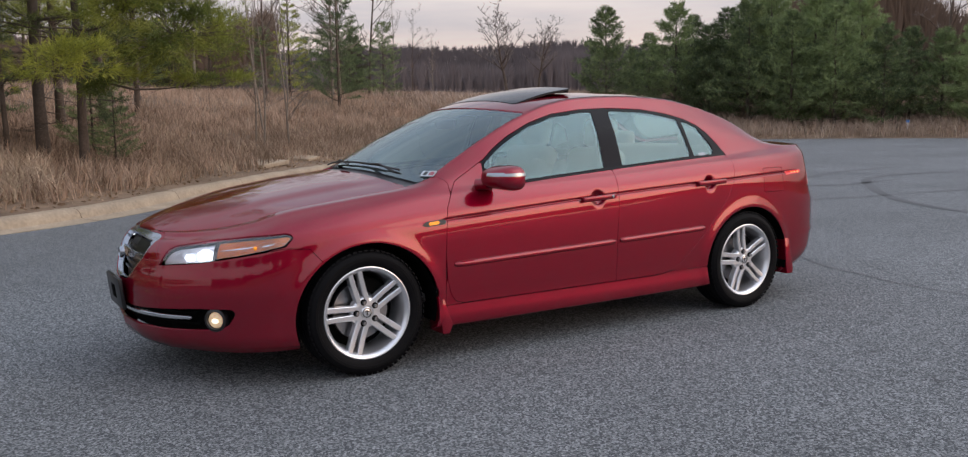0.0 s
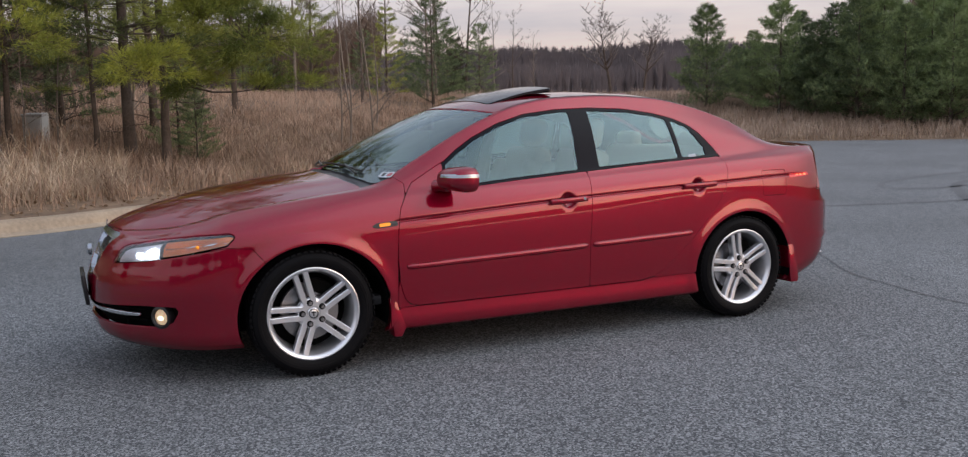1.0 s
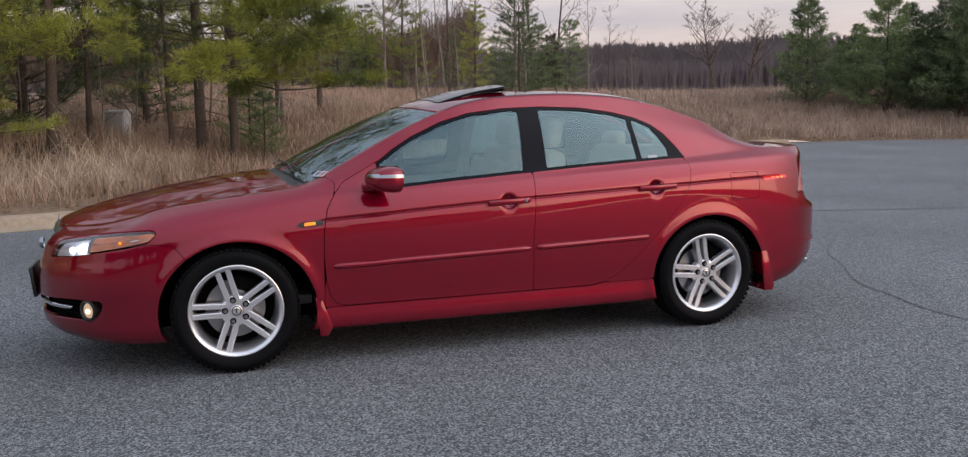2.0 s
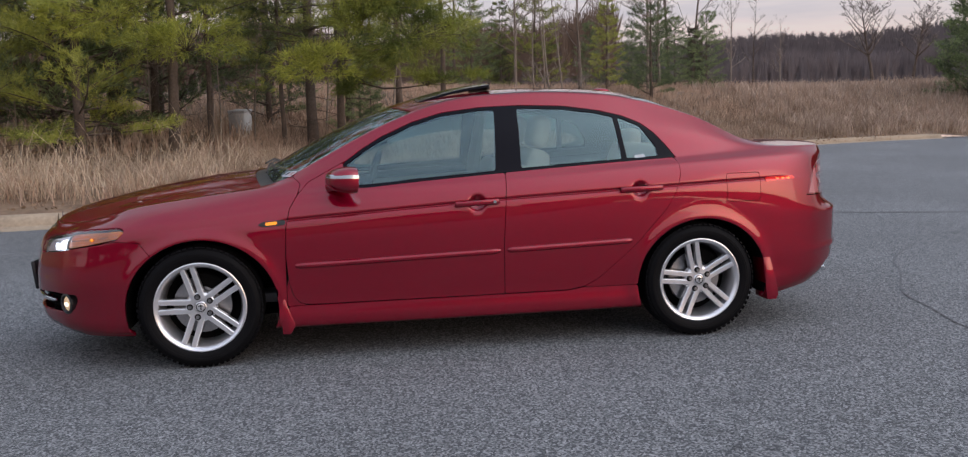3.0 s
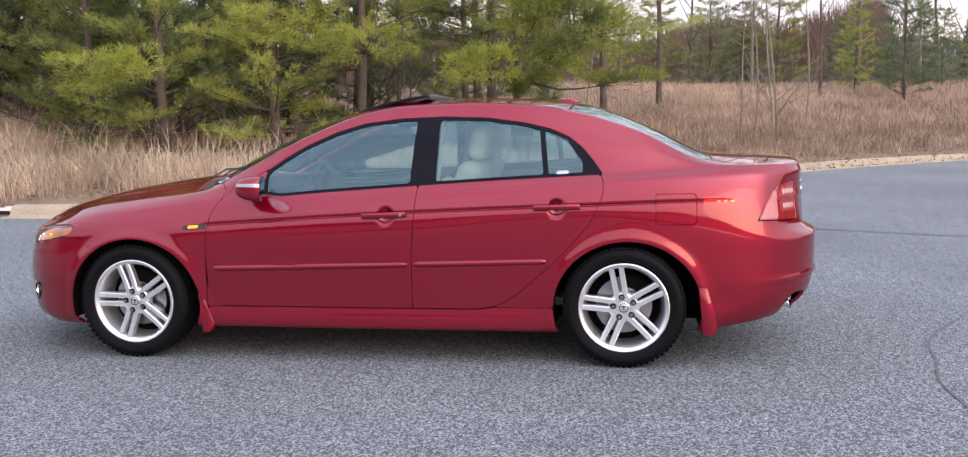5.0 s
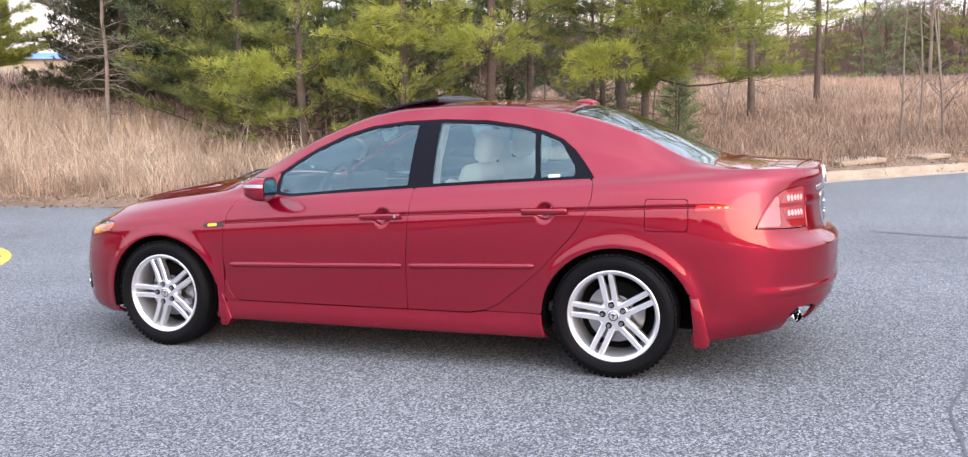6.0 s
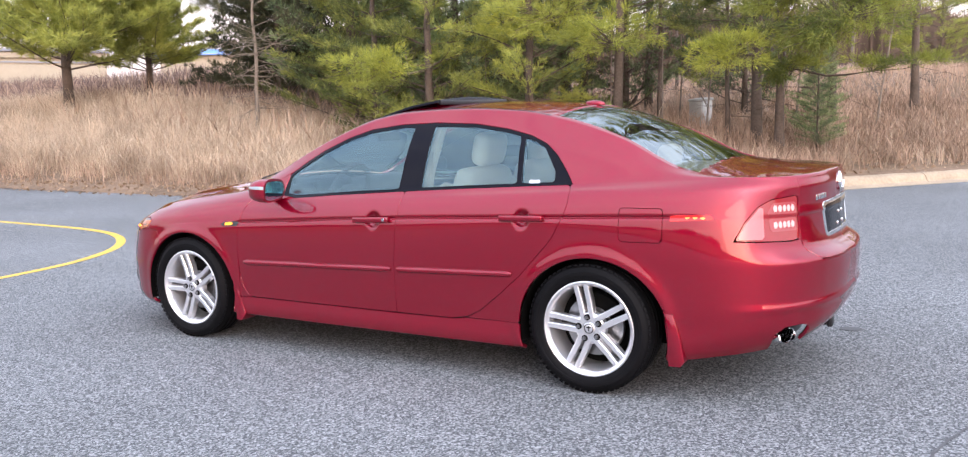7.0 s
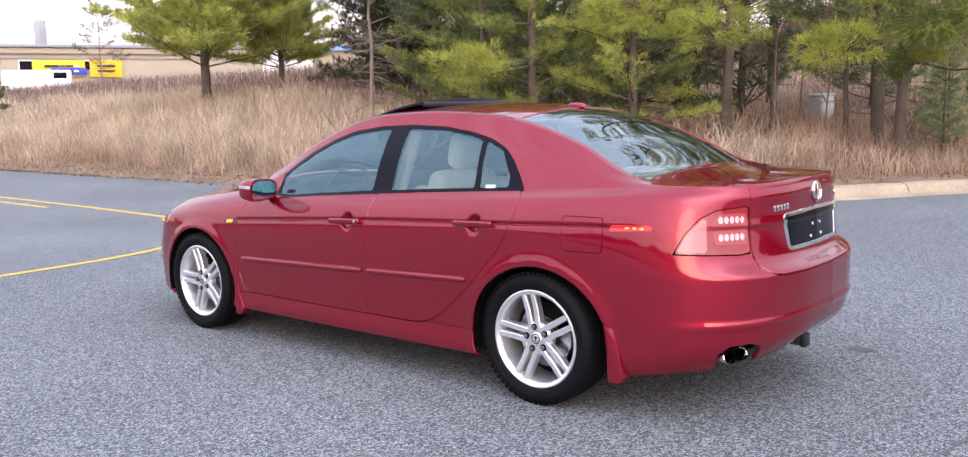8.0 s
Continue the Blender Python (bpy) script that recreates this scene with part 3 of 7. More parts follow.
def build_skin():
    """Points and normals of the skin of the left half: a grid over s and the section."""
    s = np.arange(-2.85, 2.951, 0.0125)
    px, py = pchip(PLAN_S, PLAN_X, s), pchip(PLAN_S, PLAN_Y, s)
    tx, ty = np.gradient(px, s), np.gradient(py, s)
    ln = np.hypot(tx, ty)
    nx, ny = -ty / ln, tx / ln  # outwards, for a half outline with y counted outwards
    rx, ry, rz = [], [], []
    for _, zs, ins in RINGS:
        inset = pchip(RING_S, ins, s)
        rx.append(px - nx * inset)
        ry.append(np.maximum(py - ny * inset, 0))
        rz.append(pchip(RING_S, zs, s))
    ex, ey, ez = (pchip(EDGE_S, c, s) for c in (EDGE_X, EDGE_Y, EDGE_Z))
    rise = np.clip((ez - rz[-1]) / 0.3, 0, 1)
    rx.append((rx[-1] + ex) / 2)
    ry.append((ry[-1] + ey) / 2 + 0.018 * rise)
    rz.append((rz[-1] + ez) / 2 + 0.006)
    rx.append(ex)
    ry.append(ey)
    rz.append(ez)
    counts = [r[0] for r in RINGS] + [18]
    v = [0.0]
    for k, n in enumerate(counts):
        v += [k + (i + 1) / n for i in range(n)]
    v = np.array(v)
    knots = np.arange(len(rx))
    grid = np.zeros((len(s), len(v), 3))
    for i in range(len(s)):
        for c, ring in enumerate((rx, ry, rz)):
            grid[i, :, c] = pchip(knots, [q[i] for q in ring], v)
    # the top: from the edge to the middle of the car
    mx, mz = pchip(EDGE_S, MID_X, s), pchip(EDGE_S, MID_Z, s)
    cols = np.linspace(0, 1, 21)[1:]
    top = np.zeros((len(s), len(cols), 3))
    for j, u in enumerate(cols):
        full = 1 - (1 - u) ** 2.1
        top[:, j, 0] = ex + (mx - ex) * full
        top[:, j, 1] = ey * (1 - u)
        top[:, j, 2] = ez + (mz - ez) * full
    grid = np.concatenate([grid, top], axis=1)
    vv = np.concatenate([v, v[-1] + cols])
    S, VV = np.meshgrid(s, vv, indexing="ij")
    # raised bonnet ridges that run from the lamps to the windscreen
    on_hood = np.clip((-1.02 - grid[:, :, 0]) / 0.25, 0, 1) * np.clip((grid[:, :, 0] + 2.2) / 0.5, 0, 1)
    lat = np.where(VV > v[-1], grid[:, :, 1] / np.maximum(ey, 1e-3)[:, None], 9)
    grid[:, :, 2] += 0.012 * on_hood * np.clip((0.74 - lat) / 0.10, 0, 1) * (VV > v[-1])
    # door-handle cups and the groove of the character line
    for cx, cz in ((0.105, 0.812), (1.02, 0.850)):
        r = np.hypot(grid[:, :, 0] - cx, (grid[:, :, 2] - cz) * 1.05)
        dip = 0.5 * (1 + np.cos(np.pi * np.clip((r - 0.018) / 0.036, 0, 1))) * 0.024
        grid[:, :, 1] -= dip * (VV < 12)
    line = pchip(RING_S, np.add(RINGS[8][1], 0.006), s)[:, None]
    groove = np.clip(1 - np.abs(grid[:, :, 2] - line) / 0.009, 0, 1) * np.clip((S + 0.95) / 0.05, 0, 1) * np.clip((1.93 - S) / 0.05, 0, 1) * (VV < 12)
    grid[:, :, 1] -= 0.011 * groove
    # flared lips round the wheel arches
    for cx in (-1.357, 1.386):
        r = np.hypot((grid[:, :, 0] - cx) / 1.07, grid[:, :, 2] - 0.315)
        lip = np.exp(-((r - 0.37) / 0.035) ** 2) * 0.010 * (VV < 9) * (grid[:, :, 2] > 0.2)
        grid[:, :, 1] += lip
    # crease along the lower rear bumper
    tail = np.clip((S - 2.0) / 0.2, 0, 1) * np.exp(-((grid[:, :, 2] - 0.455 - 0.03 * np.clip(S - 2.1, 0, 1)) / 0.014) ** 2) * 0.010
    grid[:, :, 0] += tail * np.interp(s, (1.9, 2.4), (0, 1))[:, None]
    grid[:, :, 1] += tail * 0.5
    grid[:, :, 1] *= -1
    du, dv = np.gradient(grid, axis=0), np.gradient(grid, axis=1)
    n = np.cross(du, dv)
    n /= np.maximum(np.linalg.norm(n, axis=2, keepdims=True), 1e-9)
    flip = np.sign((n * (grid - np.array([0, 0, 0.5]))).sum(2, keepdims=True))
    n *= np.where(flip == 0, 1, flip)
    n[:, -1, 1] = 0
    n[0, :, 1] = n[-1, :, 1] = 0
    n[0, :, 0], n[-1, :, 0] = -np.abs(n[0, :, 0]), np.abs(n[-1, :, 0])
    n[0, :][np.linalg.norm(n[0, :], axis=1) < 0.1] = (-0.6, 0, 0.8)
    n[-1, :][np.linalg.norm(n[-1, :], axis=1) < 0.1] = (0.6, 0, 0.8)
    n /= np.maximum(np.linalg.norm(n, axis=2, keepdims=True), 1e-9)
    return grid, n, S, VV, v[-1]


SKIN, SKIN_N, S_AT, V_AT, V_EDGE = build_skin()
NS, NV = S_AT.shape
SKIN_P, SKIN_NF = SKIN.reshape(-1, 3), SKIN_N.reshape(-1, 3)
SF, VF, ZF, XF, YF = S_AT.ravel(), V_AT.ravel(), SKIN_P[:, 2], SKIN_P[:, 0], -SKIN_P[:, 1]
QUADS = (np.arange(NS - 1)[:, None] * NV + np.arange(NV - 1)[None, :]).ravel()[:, None] + np.array([0, NV, NV + 1, 1])
LAT = np.where(VF >= V_EDGE, pchip(EDGE_S, EDGE_Y, SF) - YF, -np.hypot(pchip(EDGE_S, EDGE_Y, SF) - YF, pchip(EDGE_S, EDGE_Z, SF) - ZF))


def poly(points, a=None, b=None, rounding=0.0):
    """Signed distance (inside: minus) of the skin's points to a polygon in the flank's s, z."""
    a, b = SF if a is None else a, ZF if b is None else b
    p = np.array(points, float)
    q = np.roll(p, -1, axis=0)
    best, inside = np.full(a.shape, 1e9), np.zeros(a.shape, bool)
    for (x0, y0), (x1, y1) in zip(p, q):
        ex, ey = x1 - x0, y1 - y0
        t = np.clip(((a - x0) * ex + (b - y0) * ey) / (ex * ex + ey * ey + 1e-12), 0, 1)
        best = np.minimum(best, np.hypot(a - x0 - t * ex, b - y0 - t * ey))
        if y0 != y1:
            cross = (y0 > b) != (y1 > b)
            inside ^= cross & (a < (x1 - x0) * (b - y0) / (y1 - y0) + x0)
    return np.where(inside, -best, best) - rounding


def smooth_loop(points, n=6):
    """A closed smooth curve through points (Catmull-Rom)."""
    p = np.array(points, float)
    out = []
    for i in range(len(p)):
        a, b, c, d = p[i - 1], p[i], p[(i + 1) % len(p)], p[(i + 2) % len(p)]
        for k in range(n):
            t = k / n
            out.append(0.5 * (2 * b + (c - a) * t + (2 * a - 5 * b + 4 * c - d) * t * t + (3 * b - a - 3 * c + d) * t ** 3))
    return out


def cut(dist, inset=0.0, flange=0.016, mirror=""):
    """The piece of the skin where dist is below zero, with its edges turned inwards. mirror: '', 'right' or 'both'."""
    dq = dist[QUADS]
    keep = QUADS[(dq < 0).any(1)]
    verts, norms, faces, at = [], [], [], {}

    def vid(key, p, n):
        if key not in at:
            at[key] = len(verts)
            verts.append(p - n * inset)
            norms.append(n)
        return at[key]

    for quad in keep:
        d = dist[quad]
        loop = []
        for k in range(4):
            i, j = int(quad[k]), int(quad[(k + 1) % 4])
            if d[k] < 0:
                loop.append(vid(i, SKIN_P[i], SKIN_NF[i]))
            if (d[k] < 0) != (d[(k + 1) % 4] < 0):
                lo, hi = min(i, j), max(i, j)
                t = dist[lo] / (dist[lo] - dist[hi])
                n = SKIN_NF[lo] * (1 - t) + SKIN_NF[hi] * t
                loop.append(vid((lo, hi), SKIN_P[lo] * (1 - t) + SKIN_P[hi] * t, n / max(np.linalg.norm(n), 1e-9)))
        pts = []
        for q in loop:
            if all(np.abs(verts[q] - verts[w]).sum() > 1e-7 for w in pts):
                pts.append(q)
        if len(pts) > 2:
            faces.append(pts)
    verts, norms = np.array(verts), np.array(norms)
    if flange:
        seen = {}
        for f in faces:
            for a, b in zip(f, f[1:] + f[:1]):
                seen[(a, b)] = seen.get((a, b), 0) + 1
        rim, extra_v, extra_n = {}, [], []

        def lower(i, d, nn):
            extra_v.append(verts[i] - norms[i] * d)
            extra_n.append(nn)
            return len(verts) + len(extra_v) - 1

        for (a, b) in list(seen):
            if (b, a) in seen or (abs(verts[a][1]) < 1e-4 and abs(verts[b][1]) < 1e-4):
                continue
            along = verts[b] - verts[a]
            out = np.cross(along, norms[a])
            out /= max(np.linalg.norm(out), 1e-9)
            na, nb = (norms[a] + out), (norms[b] + out)
            ids = [lower(a, 0.0, na / np.linalg.norm(na)), lower(b, 0.0, nb / np.linalg.norm(nb)), lower(b, flange, out), lower(a, flange, out)]
            faces.append([ids[1], ids[0], ids[3], ids[2]])
        if extra_v:
            verts, norms = np.concatenate([verts, extra_v]), np.concatenate([norms, extra_n])
    # the grid's faces wind either way: turn them to their normals
    fixed = []
    for f in faces:
        p = verts[f]
        fn = np.cross(p[1] - p[0], p[2] - p[0]) + np.cross(p[2] - p[0], p[-1] - p[0])
        fixed.append(f if fn @ norms[f].mean(0) >= 0 else f[::-1])
    faces = fixed
    if mirror:
        mv, mn = verts * (1, -1, 1), norms * (1, -1, 1)
        if mirror == "right":
            return mv, [f[::-1] for f in faces], mn
        n0 = len(verts)
        centre = {i for i in range(n0) if abs(verts[i][1]) < 1e-4}
        idx = [i if i in centre else i + n0 for i in range(n0)]
        verts, norms = np.concatenate([verts, mv]), np.concatenate([norms, mn])
        faces = faces + [[idx[i] for i in f][::-1] for f in faces]
    return verts, faces, norms


car = thing("car", "deep red metallic saloon parked on grey asphalt with lamps lit", "car")


def panel(name, dist, mat, inset=0.0, flange=0.016, mirror="", parent=None, label=""):
    v, f, n = cut(dist, inset, flange, mirror)
    return mesh_object(name, v, f, mat, parent or car, label, normals=n)


# the flank's lines, in s and z
ARCH_F = np.hypot((SF + 1.357) / 1.075, ZF - 0.315) - 0.362
ARCH_R = np.hypot((SF - 1.386) / 1.075, ZF - 0.315) - 0.358
ARCHES = np.where(VF < 9, np.minimum(ARCH_F, ARCH_R), 1)
DOOR_F = poly(((-0.79, 0.95), (-0.85, 0.885), (-0.89, 0.82), (-0.912, 0.72), (-0.92, 0.57), (-0.91, 0.43), (-0.888, 0.355), (-0.858, 0.320), (-0.81, 0.308),
               (0.243, 0.308), (0.243, 0.58), (0.262, 0.83), (0.275, 0.98), (0.29, 1.15), (-0.25, 1.12), (-0.57, 1.05), (-0.60, 1.05)))
DOOR_R = poly(((0.2435, 0.308), (0.60, 0.309), (0.69, 0.324), (0.77, 0.362), (0.88, 0.45), (1.01, 0.565), (1.18, 0.75), (1.24, 0.86), (1.262, 0.93), (1.262, 0.99),
               (1.24, 1.03), (1.1, 1.08), (0.2905, 1.15), (0.2755, 0.98), (0.2625, 0.83), (0.2435, 0.58)))
DLO = poly(((-0.62, 0.925), (-0.60, 1.045), (-0.50, 1.115), (-0.39, 1.178), (-0.22, 1.252), (-0.05, 1.300), (0.16, 1.324), (0.39, 1.331), (0.64, 1.321), (0.84, 1.292),
            (0.98, 1.258), (1.08, 1.215), (1.15, 1.16), (1.21, 1.09), (1.262, 1.018), (1.0, 1.006), (0.61, 0.986), (0.28, 0.966), (-0.2, 0.935), (-0.50, 0.912)))
GLASS_F = np.maximum(DLO + 0.016, poly(((-0.585, 0.9), (0.222, 0.93), (0.252, 1.4), (-0.6, 1.4))))
GLASS_R = np.maximum(DLO + 0.016, poly(((0.366, 0.93), (0.958, 0.93), (0.908, 1.4), (0.376, 1.4))))
GLASS_Q = np.maximum(DLO + 0.016, poly(((0.985, 0.93), (1.165, 0.93), (1.155, 1.08), (1.08, 1.19), (0.935, 1.4))))
ON_SIDE = np.where(VF <= V_EDGE + 0.01, -1.0, 1.0)
SILL = poly(((-0.80, 0.12), (-0.905, 0.12), (-0.925, 0.3045), (0.60, 0.3055), (0.68, 0.318), (1.06, 0.318), (1.04, 0.12)))
HEADLAMP = poly(((-2.425, 0.598), (-2.375, 0.675), (-2.34, 0.692), (-2.16, 0.722), (-1.96, 0.740), (-1.765, 0.752), (-1.742, 0.745), (-1.735, 0.730), (-1.775, 0.690), (-1.97, 0.655), (-2.2, 0.618)))
TAILLAMP = poly(((2.05, 0.775), (2.10, 0.86), (2.17, 0.925), (2.25, 0.955), (2.425, 0.968), (2.432, 0.768), (2.38, 0.760)))
GRILLE = np.maximum(poly(((-2.95, 0.765), (-2.53, 0.735), (-2.50, 0.715), (-2.56, 0.62), (-2.68, 0.515), (-2.74, 0.495), (-2.95, 0.49))), ON_SIDE)
INTAKE = poly(((-2.95, 0.375), (-2.55, 0.378), (-2.20, 0.40), (-2.03, 0.40), (-2.02, 0.375), (-2.05, 0.325), (-2.10, 0.297), (-2.4, 0.285), (-2.95, 0.285)))
FRONT_BUMPER = poly(((-3.0, 0.10), (-1.66, 0.10), (-1.66, 0.44), (-1.60, 0.60), (-1.66, 0.672), (-1.78, 0.682), (-1.97, 0.653), (-2.2, 0.616), (-2.425, 0.596), (-2.46, 0.66), (-2.50, 0.74), (-3.0, 0.78)))
REAR_BUMPER = poly(((1.70, 0.10), (3.1, 0.10), (3.1, 0.665), (2.56, 0.662), (2.50, 0.672), (2.455, 0.70), (2.435, 0.762), (2.38, 0.757), (2.05, 0.772), (1.99, 0.70), (1.97, 0.47), (1.74, 0.445), (1.70, 0.40)))
TRUNK = np.minimum(poly(((2.44, 1.2), (2.44, 0.77), (2.46, 0.71), (2.50, 0.68), (2.56, 0.67), (3.1, 0.673), (3.1, 1.2))),
                   np.maximum(-LAT, 1.845 - XF))
HOOD = np.maximum(-LAT, SF + 1.035)
COWL = np.maximum(-(LAT - 0.004), np.maximum(-1.035 - SF, SF + 0.955))
WINDSCREEN = np.maximum(-(LAT - 0.012), np.maximum(-0.955 - SF, SF + 0.205))
REAR_WINDOW = np.maximum(-(LAT - 0.03), np.maximum(1.075 - SF, XF - 1.838))
ROOF = np.maximum(-(LAT - 0.012), np.maximum(-0.198 - SF, SF - 1.068))
SUNROOF = poly(((-0.17, -0.6), (0.27, -0.6), (0.27, 0.41), (0.255, 0.425), (-0.155, 0.425), (-0.17, 0.41)), XF, YF) * np.where(VF >= V_EDGE, 1, 0) + np.where(VF >= V_EDGE, 0, 1)
FUEL = poly(((1.545, 0.775), (1.725, 0.775), (1.725, 0.905), (1.545, 0.905)), rounding=0.014)
FENDER = poly(((-0.925, 0.20), (-0.97, 0.20), (-0.97, 0.4), (-1.58, 0.45), (-1.8, 0.60), (-2.43, 0.56),
                (-2.46, 0.66), (-2.50, 0.74), (-2.6, 1.2), (-0.86, 1.2), (-0.86, 0.98), (-0.832, 0.945), (-0.851, 0.885), (-0.891, 0.82), (-0.913, 0.72), (-0.921, 0.57)))
EXHAUST = poly(((2.235, 0.15), (2.25, 0.335), (2.30, 0.372), (2.40, 0.378), (2.46, 0.36), (2.50, 0.15)))
G = 0.0016


def ring_cut(*holes):
    """The rest of the skin outside all the holes."""
    return np.maximum.reduce([G - h for h in holes])


for side in ("", "right"):
    panel("front_fender", np.maximum.reduce([FENDER + G, LAT + G, G - ARCHES, G - HEADLAMP, G - FRONT_BUMPER]), PAINT, mirror=side)
    fd = panel("front_door", np.maximum.reduce([DOOR_F + G, G - DLO, ON_SIDE]), PAINT, mirror=side)
    rd = panel("rear_door", np.maximum.reduce([DOOR_R + G, G - DLO, G - ARCHES, ON_SIDE]), PAINT, mirror=side)
    for d_, g_ in ((fd, GLASS_F), (rd, GLASS_R), (rd, GLASS_Q)):
        pane = panel("window_pane", np.maximum(g_, ON_SIDE), SIDEGLASS, inset=0.006, flange=0.0, mirror=side, parent=d_, label="clear side window with faint reflections")
        pane.visible_shadow = False
    panel("window_trim", np.maximum.reduce([DLO + 0.001, -GLASS_F, -GLASS_R, -GLASS_Q, ON_SIDE]), GLOSSBLACK, inset=0.002, mirror=side, label="gloss black window surround and pillar")
    panel("sill", np.maximum.reduce([SILL + G, G - ARCHES]), PAINT, mirror=side)
    body = np.maximum.reduce([G - DOOR_F, G - DOOR_R, G - DLO, G - SILL, G - FENDER, G - FRONT_BUMPER, -REAR_BUMPER, G - TAILLAMP, G - HEADLAMP, G - FUEL, G - ARCHES,
                              G - TRUNK, G - HOOD, G - COWL, -WINDSCREEN, -REAR_WINDOW, G - ROOF])
    q = panel("quarter_panel", body, PAINT, mirror=side)
    panel("fuel_door" if not side else "body_plug", FUEL + G, PAINT, mirror=side, parent=q)

panel("bonnet", HOOD + G, PAINT, mirror="both")
panel("cowl_panel", COWL, BLACK, inset=0.012, mirror="both")
for pane in (panel("windscreen", WINDSCREEN, FRONTGLASS, inset=0.004, flange=0.0, mirror="both"),
             panel("rear_window", REAR_WINDOW, REARGLASS, inset=0.004, flange=0.0, mirror="both")):
    pane.visible_shadow = False
panel("roof", np.maximum(ROOF + G, -SUNROOF), PAINT, mirror="both")
boot = panel("boot_lid", TRUNK + G, PAINT, mirror="both")
bumper = panel("front_bumper", np.maximum.reduce([FRONT_BUMPER + G, G - ARCHES, -GRILLE, -INTAKE, LAT]), PAINT, mirror="both")
rear_bumper = panel("rear_bumper", np.maximum.reduce([REAR_BUMPER, G - ARCHES, -EXHAUST]), PAINT, mirror="both")
# matte black shell added behind the panel gaps, to darken them and stop light leaks
GLASSES = np.minimum.reduce([np.maximum(np.minimum.reduce([GLASS_F, GLASS_R, GLASS_Q]), ON_SIDE), WINDSCREEN, REAR_WINDOW, SUNROOF])
panel("inner_shell", np.maximum.reduce([-2.45 - SF, -(GLASSES + 0.004), 0.004 - ARCHES, -GRILLE, -INTAKE, 0.004 - HEADLAMP, 0.004 - TAILLAMP, -EXHAUST]), MATTE, inset=0.02, flange=0.0, mirror="both", label="matte black shell added to darken the panel gaps")


# ---- wheels ----
def spoke(angle, r0, r1, w0, w1, side0, side1, y0, y1, depth):
    """One bar of a twin spoke, from the hub to the rim, rounded on its face."""
    bm = bmesh.new()
    ring = []
    for r, w, s_, y in ((r0, w0, side0, y0), ((r0 + r1) / 2, (w0 + w1) / 2, (side0 + side1) / 2, (y0 + y1) / 2 + 0.006), (r1, w1, side1, y1)):
        sec = []
        for a, b in ((-1, depth), (-1, 0.004), (-0.72, 0), (0.72, 0), (1, 0.004), (1, depth)):
            u, vv = r, s_ + a * w / 2
            sec.append(bm.verts.new((u * math.cos(angle) - vv * math.sin(angle), y + b, u * math.sin(angle) + vv * math.cos(angle))))
        ring.append(sec)
    for p, q in zip(ring, ring[1:]):
        for k in range(5):
            bm.faces.new((p[k], p[k + 1], q[k + 1], q[k]))
    bmesh.ops.recalc_face_normals(bm, faces=bm.faces[:])
    return bm


